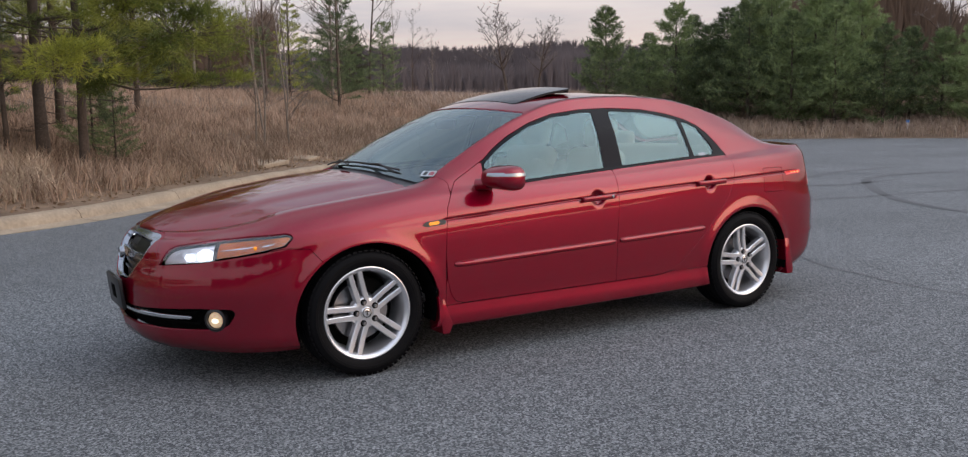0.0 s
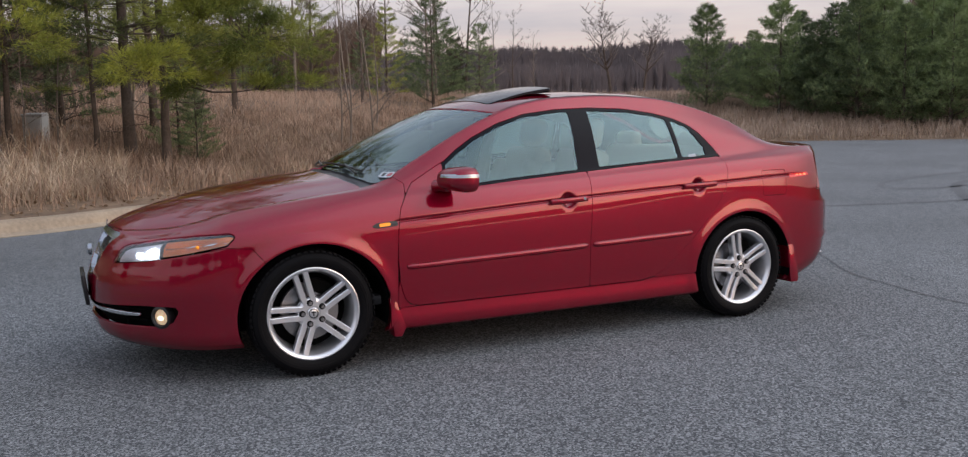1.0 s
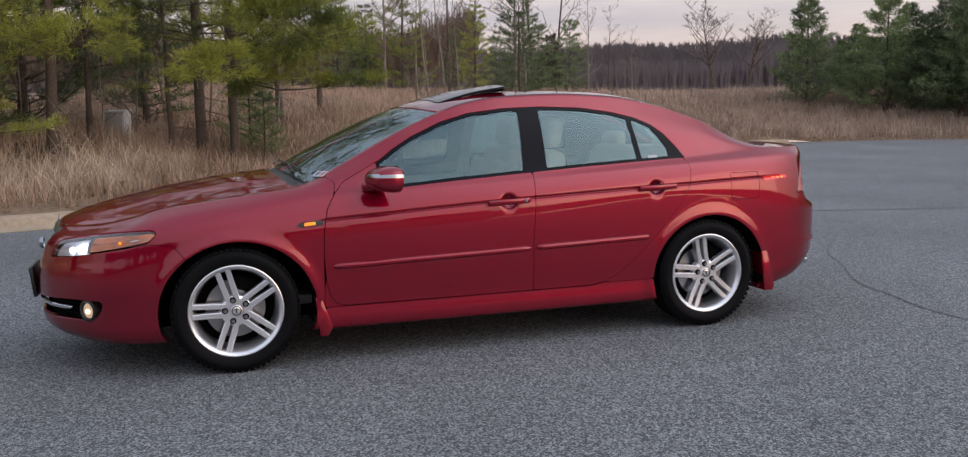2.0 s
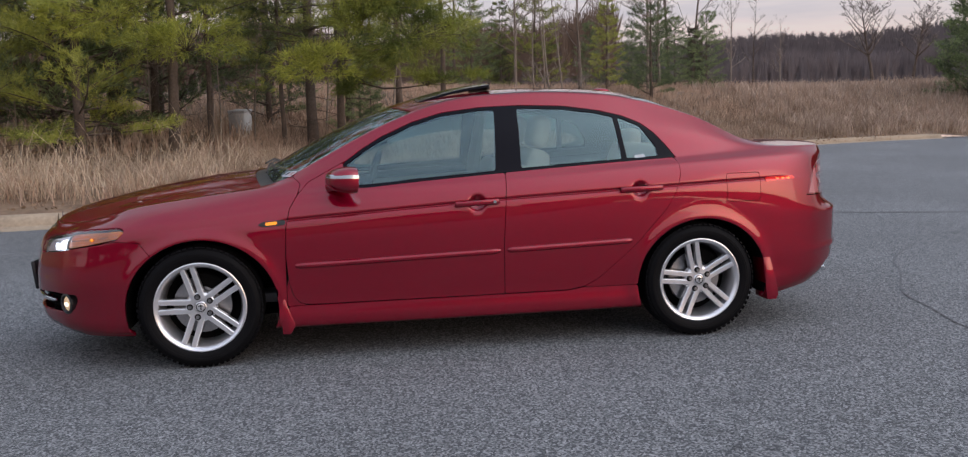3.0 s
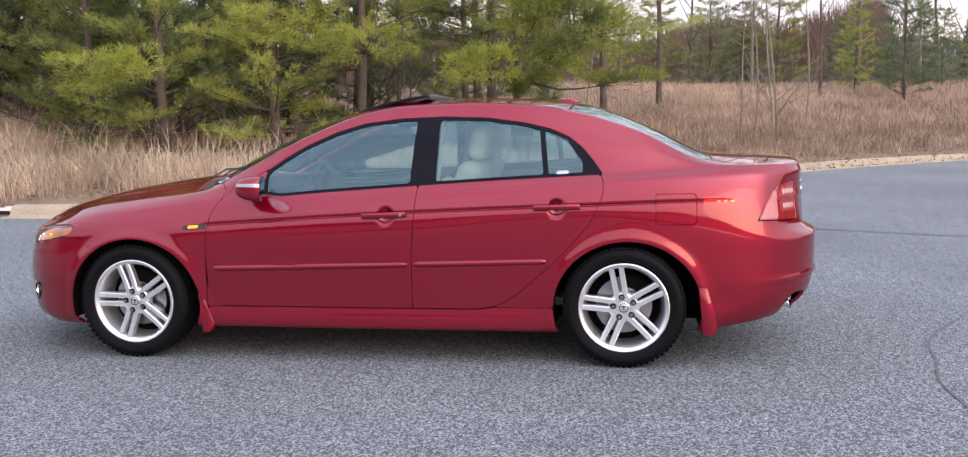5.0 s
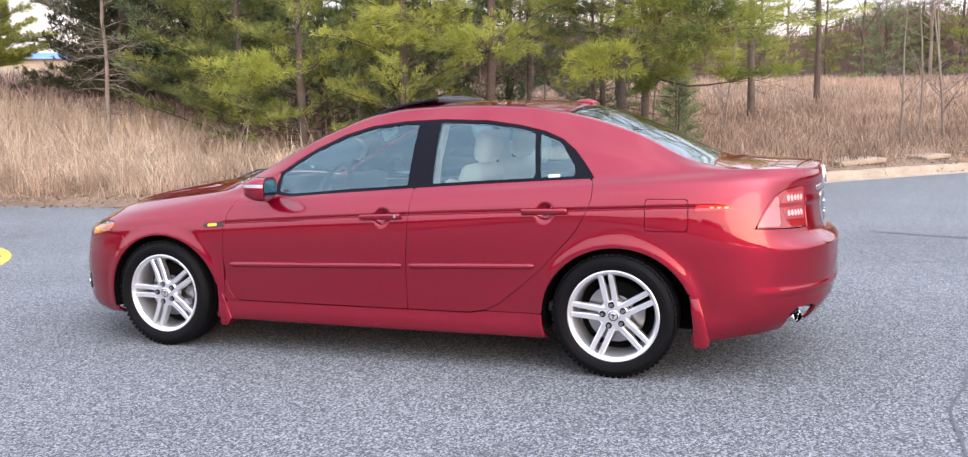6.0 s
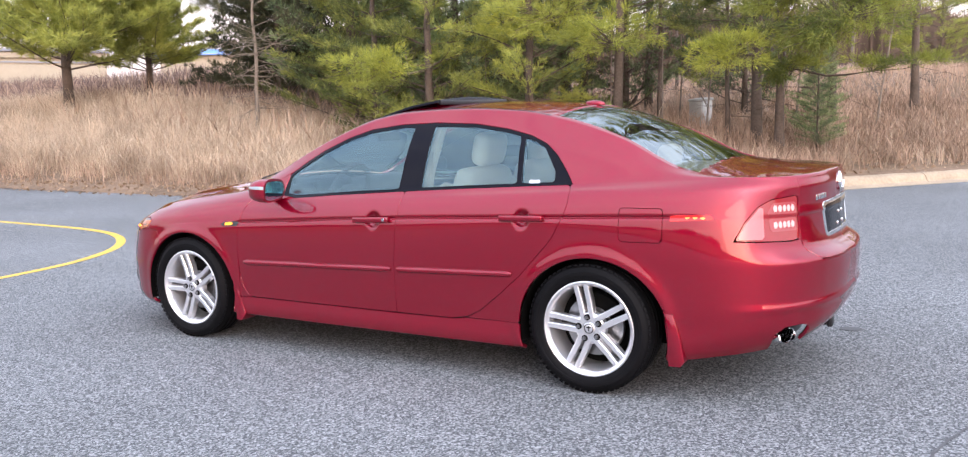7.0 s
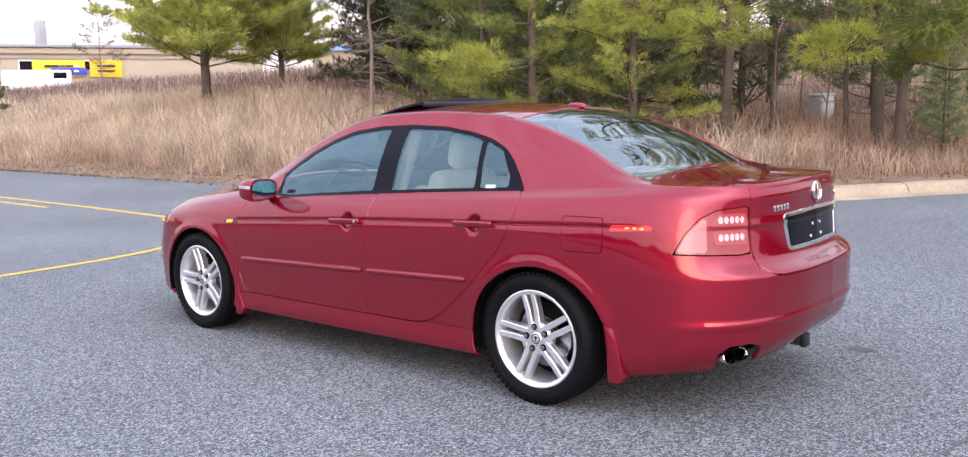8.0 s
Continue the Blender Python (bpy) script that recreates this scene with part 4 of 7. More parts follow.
def build_wheel(turn):
    """A wheel about its own hub face: the rim is the part, with tyre, disc, cap and nuts under it. y points inwards."""
    bm = lathe([(0.238, -0.010), (0.237, -0.017), (0.232, -0.019), (0.226, -0.017), (0.221, -0.012), (0.213, -0.004), (0.211, 0.004), (0.207, 0.016), (0.200, 0.06), (0.196, 0.16), (0.215, 0.175)], 72)
    bm = lathe([(0.0, 0.006), (0.034, 0.006), (0.036, 0.001), (0.062, 0.001), (0.074, 0.005), (0.081, 0.014), (0.084, 0.034), (0.08, 0.05), (0.0, 0.05)], 48, bm=bm)
    wheel = part("wheel", bm, SILVER, car, "silver alloy wheel with five twin spokes")
    for k in range(5):
        a = radians(turn + 72 * k)
        for sgn in (-1, 1):
            part("spoke", spoke(a, 0.040, 0.226, 0.030, 0.027, sgn * 0.0215, sgn * 0.0265, 0.0005, -0.009, 0.040), SILVER, wheel)
    t = lathe([(0.224, 0.0), (0.232, -0.008), (0.244, -0.020), (0.262, -0.026), (0.268, -0.0265), (0.270, -0.0285), (0.284, -0.0285), (0.286, -0.026), (0.298, -0.022), (0.310, -0.012), (0.317, 0.002), (0.3195, 0.012),
               (0.3215, 0.036), (0.3215, 0.044), (0.313, 0.046), (0.313, 0.054), (0.322, 0.056), (0.322, 0.080), (0.313, 0.082), (0.313, 0.092), (0.322, 0.094), (0.322, 0.118), (0.313, 0.12),
               (0.313, 0.128), (0.3215, 0.13), (0.320, 0.165), (0.31, 0.19), (0.27, 0.205), (0.225, 0.185)], 96)
    part("tyre", t, RUBBER, wheel, "black low-profile tyre with moulded sidewall")
    # tread blocks on the shoulder
    tb = bmesh.new()
    for i in range(64):
        m_ = Matrix.Rotation(2 * math.pi * i / 64, 4, "Y") @ Matrix.Translation((0.3110, 0.0, 0)) @ Matrix.Rotation(radians(21), 4, "Z")
        box((0.008, 0.034, 0.020), m=m_, bm=tb)
    part("tread", tb, RUBBER, wheel, smooth=False)
    d = lathe([(0.05, 0.075), (0.150, 0.075), (0.150, 0.10), (0.05, 0.10)], 48)
    part("brake_disc", d, DISC, wheel)
    cal = bmesh.new()
    arc = [radians(18 + 11 * k) for k in range(8)]
    rows = [[cal.verts.new((r * math.cos(a), y, r * math.sin(a))) for r, y in ((0.10, 0.058), (0.165, 0.058), (0.172, 0.066), (0.172, 0.118), (0.10, 0.118))] for a in arc]
    for p, q in zip(rows, rows[1:]):
        for k in range(5):
            cal.faces.new((p[k], p[(k + 1) % 5], q[(k + 1) % 5], q[k]))
    cal.faces.new(rows[0])
    cal.faces.new(rows[-1][::-1])
    bmesh.ops.recalc_face_normals(cal, faces=cal.faces[:])
    part("brake_caliper", cal, MATTE, wheel)
    part("backing_plate", lathe([(0.0, 0.13), (0.205, 0.13), (0.205, 0.15)], 40), MATTE, wheel)
    cap = lathe([(0.0, -0.004), (0.026, -0.004), (0.030, -0.001), (0.033, 0.004)], 32)
    cap = part("hub_cap", cap, SILVER, wheel)
    cap_mark = bmesh.new()
    cap_mark = lathe([(0.020, -0.0045), (0.0225, -0.0065), (0.025, -0.0045)], 28, bm=cap_mark)
    box((0.026, 0.003, 0.005), (0, -0.0045, 0.006), bm=cap_mark)
    box((0.006, 0.003, 0.026), (0, -0.0045, 0.0), bm=cap_mark)
    part("cap_mark", cap_mark, BLACK, wheel, "dark plain badge")
    for k in range(5):
        a = radians(turn + 72 * k)
        nut = bmesh.new()
        bmesh.ops.create_cone(nut, cap_ends=True, segments=6, radius1=0.0115, radius2=0.0095, depth=0.030, matrix=Matrix.Translation((0.056 * math.cos(a), 0.0, 0.056 * math.sin(a))) @ Matrix.Rotation(radians(90), 4, "X"))
        part("wheel_nut", nut, DISC, wheel)
        hole = lathe([(0.0, -0.0035), (0.0160, -0.0035), (0.0165, 0.004)], 16)
        bmesh.ops.translate(hole, vec=(0.056 * math.cos(a), 0.0015, 0.056 * math.sin(a)), verts=hole.verts[:])
        part("nut_seat", hole, MATTE, wheel)
    return wheel


front_wheel = build_wheel(34)
front_wheel.matrix_basis = pose(-1.37, -0.86, 0.3215)
rear_wheel = build_wheel(29)
rear_wheel.matrix_basis = pose(1.37, -0.86, 0.3215)
copy_thing(front_wheel, pose(-1.37, 0.86, 0.3215, 0, 0, 180))
copy_thing(rear_wheel, pose(1.37, 0.86, 0.3215, 0, 0, 180))


def liner():
    """The dark inside of a wheel arch."""
    bm = bmesh.new()
    rows = []
    for y in (-0.875, -0.58):
        rows.append([bm.verts.new((0.384 * math.cos(a), y, 0.362 * math.sin(a))) for a in np.linspace(-0.25, math.pi + 0.25, 28)])
    for i in range(27):
        bm.faces.new((rows[0][i], rows[0][i + 1], rows[1][i + 1], rows[1][i]))
    bm.faces.new(rows[1])
    return bm


for cx in (-1.357, 1.386):
    for sgn in (1, -1):
        ob = part("wheel_arch_liner", liner(), MATTE, car)
        ob.matrix_basis = pose(cx, 0, 0.315, 0, 0, 0) if sgn == 1 else pose(cx, 0, 0.315, 0, 0, 180)
ub = box((4.0, 1.1, 0.26), (0.03, 0, 0.32), bevel=0.05)
box((1.86, 1.62, 0.10), (0.02, 0, 0.235), bevel=0.03, bm=ub)
part("underbody", ub, MATTE, car)


# ---- lamps, trim and small parts of the car ----
def flank(points):
    return np.maximum(poly(points), ON_SIDE)


def blade(x0, z0, x1, z1, h):
    return ((x0, z0 - h), (x1, z1 - h), (x1, z1 + h), (x0, z0 + h))


def strip_bar(x0, z0, x1, z1, sgn):
    """A proud rounded bar along the door, from (x0, z0) to (x1, z1)."""
    xs = np.linspace(x0, x1, 40)
    zs = z0 + (z1 - z0) * (xs - x0) / (x1 - x0)
    near_ = [np.argmin((SF - x) ** 2 + (ZF - z) ** 2 + 9.0 * (VF > V_EDGE)) for x, z in zip(xs, zs)]
    ys = np.polyval(np.polyfit(xs - x0, [YF[r] for r in near_], 4), xs - x0)
    bm = bmesh.new()
    rows = []
    for k, (x, y, z) in enumerate(zip(xs, ys, zs)):
        g = 0.55 if k in (0, 39) else 1.0
        rows.append([bm.verts.new((x, sgn * (y + a * g), z + b * g)) for a, b in ((-0.004, -0.017), (0.008, -0.016), (0.015, -0.010), (0.017, 0.0), (0.015, 0.008), (0.009, 0.014), (-0.004, 0.017))])
    for p, q in zip(rows, rows[1:]):
        for k in range(6):
            bm.faces.new((p[k], q[k], q[k + 1], p[k + 1]))
    bm.faces.new(rows[0])
    bm.faces.new(rows[-1][::-1])
    bmesh.ops.recalc_face_normals(bm, faces=bm.faces[:])
    return bm


for side in ("", "right"):
    kw = dict(mirror=side)
    for x0, z0, x1, z1 in ((-0.872, 0.520, 0.222, 0.549), (0.262, 0.551, 0.965, 0.570)):
        part("rubbing_strip", strip_bar(x0, z0, x1, z1, -1 if not side else 1), PAINT, car)
    mk = panel("side_marker", poly(((-1.055, 0.741), (-1.03, 0.730), (-0.915, 0.738), (-0.915, 0.765), (-1.03, 0.757))), BLACK, inset=-0.003, flange=0.006, label="dark side repeater with a lit amber lamp", **kw)
    panel("marker_lamp", poly(((-1.015, 0.737), (-0.955, 0.741), (-0.955, 0.757), (-1.015, 0.752))), AMBER_LIT, inset=-0.006, flange=0.004, parent=mk, label="lit amber lamp", **kw)
    mr = panel("rear_side_marker", poly(((1.775, 0.862), (1.965, 0.872), (1.968, 0.880), (1.955, 0.893), (1.775, 0.889))), RED_GLOW, inset=-0.004, flange=0.006, label="red rear side marker", **kw)
    for cx in (1.852, 1.887, 1.922):
        panel("marker_lamp", np.maximum(np.hypot((SF - cx) * 0.55, ZF - 0.8785) - 0.0065, ON_SIDE), RED_LIT, inset=-0.006, flange=0.003, parent=mr, label="lit orange-red diode", **kw)
    # head lamp: silver bucket, lit projector, amber corner behind a clear lens
    hl = panel("headlamp", HEADLAMP + 0.004, LENS, inset=0.001, flange=0.0, label="clear lit headlamp with an amber corner", **kw)
    panel("lamp_bucket", np.maximum(HEADLAMP + 0.002, SF + 2.125), BUCKET, inset=0.030, flange=0.0, parent=hl, **kw)
    panel("indicator_reflector", np.maximum(HEADLAMP + 0.009, -2.110 - SF), AMBER, inset=0.016, flange=0.01, parent=hl, label="amber indicator reflector with the bulb's light added as a glow", **kw)
    panel("lamp_divider", np.maximum(HEADLAMP + 0.004, np.abs(SF + 2.118) - 0.010), DASH, inset=0.012, flange=0.02, parent=hl, **kw)
    panel("lamp_glow", np.maximum(HEADLAMP + 0.012, np.hypot((SF + 2.180) * 0.75, ZF - 0.660) - 0.034), LAMP_LIT, inset=0.024, flange=0.0, parent=hl, label="lit white projector", **kw)
    # a second glowing patch, added only to brighten the grey end of the bucket
    panel("lamp_glow", np.maximum(HEADLAMP + 0.012, np.hypot((SF + 2.268) * 0.8, ZF - 0.645) - 0.020), LAMP_LIT, inset=0.024, flange=0.0, parent=hl, label="white glow added to brighten the lamp bucket", **kw)
    panel("lamp_ridge", np.maximum(HEADLAMP + 0.012, np.maximum(np.abs(np.mod(SF, 0.05) - 0.025) - 0.011, SF + 2.245)), SILVER, inset=0.030, flange=0.008, parent=hl, **kw)
    panel("chrome_strip", np.maximum(HEADLAMP + 0.012, np.maximum(np.abs(ZF - (0.695 + 0.085 * (SF + 1.95))) - 0.004, -2.10 - SF)), CHROME, inset=0.012, flange=0.006, parent=hl, **kw)
    bulb = bmesh.new()
    bmesh.ops.create_uvsphere(bulb, u_segments=14, v_segments=8, radius=0.009)
    bulb = part("bulb", bulb, AMBER_LIT, hl, "glowing amber bulb")
    bulb.matrix_basis = pose(-1.905, -0.792 if not side else 0.792, 0.690)
    # tail lamp
    tl = panel("tail_lamp", TAILLAMP + 0.003, RED_LENS, inset=0.0, flange=0.03, label="red tail lamp with pale lit segments", **kw)
    panel("reverse_segment", np.maximum(TAILLAMP + 0.012, poly(((2.245, 0.815), (2.41, 0.812), (2.41, 0.862), (2.235, 0.862)), rounding=0.006)), BAR_LENS, inset=-0.002, flange=0.003, parent=tl, label="pale clear segment", **kw)
    panel("lamp_segment", np.maximum(TAILLAMP + 0.012, poly(((2.225, 0.893), (2.41, 0.889), (2.41, 0.935), (2.26, 0.935)), rounding=0.004)), BAR_LENS, inset=-0.002, flange=0.003, parent=tl, label="pale clear segment", **kw)
    # pale pink for the clear outer lens and for the sky mirrored in it
    panel("lamp_corner", np.maximum(TAILLAMP + 0.010, SF - 2.20), PINK_LENS, inset=-0.001, flange=0.002, parent=tl, label="pinkish outer lens with the sky's reflection put into its colour", **kw)
    for k in range(5):
        for zz in (0.838, 0.913):
            panel("led", np.maximum(TAILLAMP + 0.014, np.hypot(SF - (2.268 + 0.03 * k), (ZF - zz) * 0.8) - 0.0135), LED, inset=-0.0045, flange=0.0, parent=tl, **kw)

sgn_name = ((-1, ""), (1, "right"))
for sgn, side in sgn_name:
    # door handles
    for cx, cz, cy, tilt in ((0.100, 0.8135, 0.906, -2.4), (1.022, 0.8545, 0.900, -1.6)):
        h = box((0.245, 0.020, 0.030), bevel=0.009, seg=3)
        for v_ in h.verts:
            v_.co.y *= 1 + 0.5 * (1 - (v_.co.x / 0.125) ** 2)
        h = part("door_handle", h, PAINT, car)
        h.matrix_basis = pose(cx, sgn * cy, cz, 0, tilt, 0)
        for fx in (-0.10, 0.10):
            part("handle_foot", box((0.030, 0.05, 0.022), (fx, -sgn * 0.02, 0), bevel=0.005), PAINT, h)
    lock = lathe([(0.0, -0.003), (0.008, -0.003), (0.009, 0.0)], 16)
    lk = part("key_cylinder", lock, CHROME, car)
    lk.matrix_basis = pose(0.195, sgn * 0.917, 0.818, 0, 0, 0 if sgn < 0 else 180)
    # door mirror: a rounded shell with a flat back
    def shell(grow, keep=None):
        mir = bmesh.new()
        bmesh.ops.create_uvsphere(mir, u_segments=48, v_segments=32, radius=1)
        for v_ in mir.verts:
            x, y, z = (math.copysign(abs(c) ** 0.66, c) for c in v_.co)
            fwd = 1.0 if x > 0 else 1.0 - 0.22 * abs(x)
            v_.co = (min(0.098 * x * grow, 0.040), 0.128 * y * fwd * grow, (0.072 * z if z > 0 else 0.062 * z) * fwd * (1 - 0.10 * y) * grow)
        if keep:
            bmesh.ops.delete(mir, geom=[q for q in mir.faces if not keep(q.calc_center_median())], context="FACES")
        return mir

    mirror_ob = part("door_mirror", shell(1.0), PAINT, car)
    mirror_ob.matrix_basis = pose(-0.595, sgn * 0.945, 0.962, 0, 3, -sgn * 14) @ Matrix.Diagonal((1, -sgn, 1, 1))
    gl = bmesh.new()
    ring = []
    for k in range(40):
        a = 2 * math.pi * k / 40
        y, z = (math.copysign(abs(c) ** 0.6, c) for c in (math.cos(a), math.sin(a)))
        ring.append(gl.verts.new((0.042, 0.108 * y, (0.058 if z > 0 else 0.050) * z * (1 - 0.10 * y))))
    gl.faces.new(ring)
    bmesh.ops.solidify(gl, geom=gl.faces[:], thickness=0.003)
    part("mirror_glass", gl, MIRRORGLASS, mirror_ob, "blue-tinted mirror glass")
    part("repeater_strip", shell(1.02, lambda c: 0.014 < c.z < 0.032 and c.y < 0.015 and c.x < 0.036), SATIN, mirror_ob, "bright clear repeater strip")
    base = tube([(-0.02, 0.07, -0.030), (-0.03, 0.11, -0.034), (-0.04, 0.15, -0.038)], [0.036, 0.030, 0.034], 12)
    part("mirror_foot", base, PAINT, mirror_ob)
    # mud flaps
    for outline, y0, y1 in (([(-0.975, 0.36), (-0.962, 0.26), (-0.955, 0.158), (-0.915, 0.155), (-0.885, 0.20), (-0.91, 0.26), (-0.935, 0.34)], 0.892, 0.76),
                            ([(1.752, 0.43), (1.766, 0.30), (1.776, 0.185), (1.832, 0.185), (1.850, 0.21), (1.828, 0.32), (1.795, 0.43)], 0.872, 0.73)):
        fl = bmesh.new()
        lo, hi = ([fl.verts.new((x, sgn * (yy + (0.010 if (z < 0.2 and yy > 0.8) else 0)), z)) for x, z in outline] for yy in (y0, y1))
        fl.faces.new(lo)
        fl.faces.new(hi[::-1])
        for i in range(len(lo)):
            j = (i + 1) % len(lo)
            fl.faces.new((lo[i], hi[i], hi[j], lo[j]))
        bmesh.ops.recalc_face_normals(fl, faces=fl.faces[:])
        bmesh.ops.bevel(fl, geom=fl.edges[:], offset=0.003, segments=2, profile=0.5, affect="EDGES")
        part("mud_flap", fl, PAINT, car)
    # exhaust tip
    ex = bmesh.new()
    prof = [(0.050, -0.16), (0.053, 0.0), (0.054, 0.004), (0.051, 0.007), (0.046, 0.004), (0.044, -0.012), (0.043, -0.08)]
    ex = lathe(prof, 36, axis="X")
    for v_ in ex.verts:
        v_.co.z = math.copysign(abs(v_.co.z / 0.054) ** 0.8 * 0.029, v_.co.z)
        v_.co.y = math.copysign(abs(v_.co.y / 0.054) ** 0.6 * 0.084, v_.co.y)
        v_.co.x -= 0.35 * v_.co.z
    t_ = part("exhaust_tip", ex, CHROME, car, "chrome oval exhaust tip")
    t_.matrix_basis = pose(2.250, sgn * 0.602, 0.318, 0, 0, sgn * 12)
    # solid black box for the pipe; its end stands for the tip's shaded hollow
    part("exhaust_dark_pipe", box((0.40, 0.10, 0.040), (-0.29, 0, 0), bevel=0.015), MATTE, t_)
    # fog lamp
    fog = lathe([(0.0, -0.002), (0.028, 0.0), (0.038, 0.005), (0.040, 0.012), (0.042, 0.03)], 36)
    fo = part("fog_lamp", fog, FOG_LIT, car, "lit warm round fog lamp")
    fo.matrix_basis = pose(-2.082, sgn * 0.688, 0.346, 0, 0, (-46 if sgn < 0 else 226))
    glow_ = bmesh.new()
    bmesh.ops.create_uvsphere(glow_, u_segments=16, v_segments=10, radius=0.015, matrix=Matrix.Translation((0, -0.001, -0.004)) @ Matrix.Diagonal((1.2, 0.5, 0.8, 1)))
    part("bulb", glow_, FOG_BULB, fo, "glowing warm bulb")
    part("fog_bezel", lathe([(0.039, 0.002), (0.044, -0.006), (0.056, -0.002), (0.060, 0.03)], 36), BLACK, fo)

# grille and lower intake
gr = panel("grille_surround", np.maximum(GRILLE + 0.002, -(GRILLE + np.where(ZF > 0.69, 0.028, 0.011))), SATIN, inset=0.003, flange=0.03, mirror="both", label="silver chrome shield-shaped grille frame")
panel("grille_mesh", np.maximum(GRILLE, ZF - 0.725), BLACK, inset=0.055, flange=0.0, mirror="both", parent=gr)
for z0 in (0.545, 0.575, 0.64, 0.67):
    panel("grille_bar", np.maximum(GRILLE + 0.02, np.abs(ZF - z0) - 0.005), BLACK, inset=0.04, flange=0.012, mirror="both", parent=gr)
panel("grille_wing", np.maximum(GRILLE + 0.018, np.maximum(np.abs(ZF - 0.622) - 0.019 + 0.02 * np.abs(SF + 2.85), -9)), SATIN, inset=0.018, flange=0.03, mirror="both", parent=gr, label="broad silver bar across the grille")
badge = lathe([(0.022, -0.006), (0.026, -0.011), (0.031, -0.006), (0.033, 0.01)], 36, axis="X")
box((0.010, 0.010, 0.046), (-0.004, 0, 0), bevel=0.003, bm=badge)
bd = part("badge", badge, SATIN, gr, "plain chrome badge")
bd.matrix_basis = pose(-2.362, 0, 0.622)
panel("intake_mesh", INTAKE - 0.035, MATTE, inset=0.06, flange=0.0, mirror="both", parent=bumper)
panel("intake_trim", np.maximum(np.abs(ZF - (0.348 - 0.02 * (SF + 2.85) * 0.0)) - 0.0075, np.maximum(INTAKE + 0.008, SF + 2.24)), CHROME, inset=0.003, flange=0.02, mirror="both", parent=bumper, label="thin chrome strip")
for z0 in (0.312, 0.372):
    panel("intake_bar", np.maximum(np.abs(ZF - z0) - 0.006, np.maximum(INTAKE + 0.006, SF + 2.22)), MATTE, inset=0.03, flange=0.02, mirror="both", parent=bumper)
ph = box((0.022, 0.33, 0.165), bevel=0.008)
ph = part("plate_holder", ph, BLACK, car, "empty black number plate holder")
ph.matrix_basis = pose(-2.400, 0, 0.425, 0, -6, 0)
ib = box((0.24, 0.92, 0.17), (-2.10, 0, 0.335), bevel=0.02)
box((0.20, 1.16, 0.16), (-1.93, 0, 0.335), bevel=0.02, bm=ib)
part("intake_box", ib, MATTE, bumper)
part("grille_box", box((0.14, 0.42, 0.22), (-2.15, 0, 0.60), bevel=0.02), MATTE, gr)
hole = box((0.006, 0.10, 0.07), (-0.010, 0, 0.0), bevel=0.002)
part("plate_recess", hole, MATTE, ph)

# boot: plate frame, badges
def tail_x(y, z):
    """Where the tail's skin lies at a width and height."""
    near_ = np.argsort((YF - abs(y)) ** 2 + (ZF - z) ** 2 + 9.0 * (XF < 2.0))[:4]
    return float(SKIN_P[near_, 0].mean())


PLATE = poly(((3.1, 0.935), (2.665, 0.918), (2.648, 0.900), (2.678, 0.760), (2.692, 0.748), (3.1, 0.748)))
pf = panel("plate_frame", np.maximum(PLATE, -(PLATE + 0.018)), CHROME, inset=-0.004, flange=0.012, mirror="both", parent=boot, label="chrome number plate surround")
panel("plate_backing", PLATE + 0.015, GLOSSBLACK, inset=-0.001, flange=0.004, mirror="both", parent=boot, label="black blank plate panel")
for y in (-0.045, 0.045):
    dot = part("plate_bolt", lathe([(0.0, 0.006), (0.008, 0.006), (0.009, 0.0)], 12, axis="X"), CHROME, boot)
    dot.matrix_basis = pose(tail_x(y, 0.845), y, 0.845)
for y in (-0.07, 0.06):
    dot = part("plate_bolt", lathe([(0.0, 0.006), (0.008, 0.006), (0.009, 0.0)], 12, axis="X"), CHROME, boot)
    dot.matrix_basis = pose(tail_x(y, 0.79), y, 0.79)
em = lathe([(0.036, -0.004), (0.041, 0.006), (0.047, 0.006), (0.050, -0.004)], 36, axis="X")
box((0.010, 0.016, 0.085), (0.002, 0, 0.0), bevel=0.003, bm=em)
em = part("badge", em, CHROME, boot, "plain chrome badge")
em.matrix_basis = pose(tail_x(0, 0.993) + 0.003, 0, 0.993, 0, -8, 0)
for y, z in ((-0.395, 0.945), (-0.372, 0.946), (-0.349, 0.947), (-0.326, 0.948), (-0.303, 0.949)):
    ch = part("badge_bar", box((0.005, 0.015, 0.026), bevel=0.002), CHROME, boot, "chrome badge mark")
    ch.matrix_basis = pose(tail_x(y, z) + 0.002, y, z, 0, 0, -18)
for y in (0.34, 0.365):
    ch = part("badge_bar", box((0.005, 0.016, 0.028), bevel=0.002), CHROME, boot, "chrome badge mark")
    ch.matrix_basis = pose(tail_x(y, 0.957) + 0.002, y, 0.957, 0, 0, 18)

# tow hitch
hitch = box((0.16, 0.052, 0.052), (2.29, -0.03, 0.278), bevel=0.006)
box((0.03, 0.07, 0.066), (2.355, -0.03, 0.278), bevel=0.01, bm=hitch)
box((0.07, 0.9, 0.05), (2.20, 0, 0.28), bevel=0.01, bm=hitch)
part("tow_hitch", hitch, BLACK, car, "black tow hitch receiver")
# aerial
ae = bmesh.new()
bmesh.ops.create_uvsphere(ae, u_segments=24, v_segments=12, radius=1)
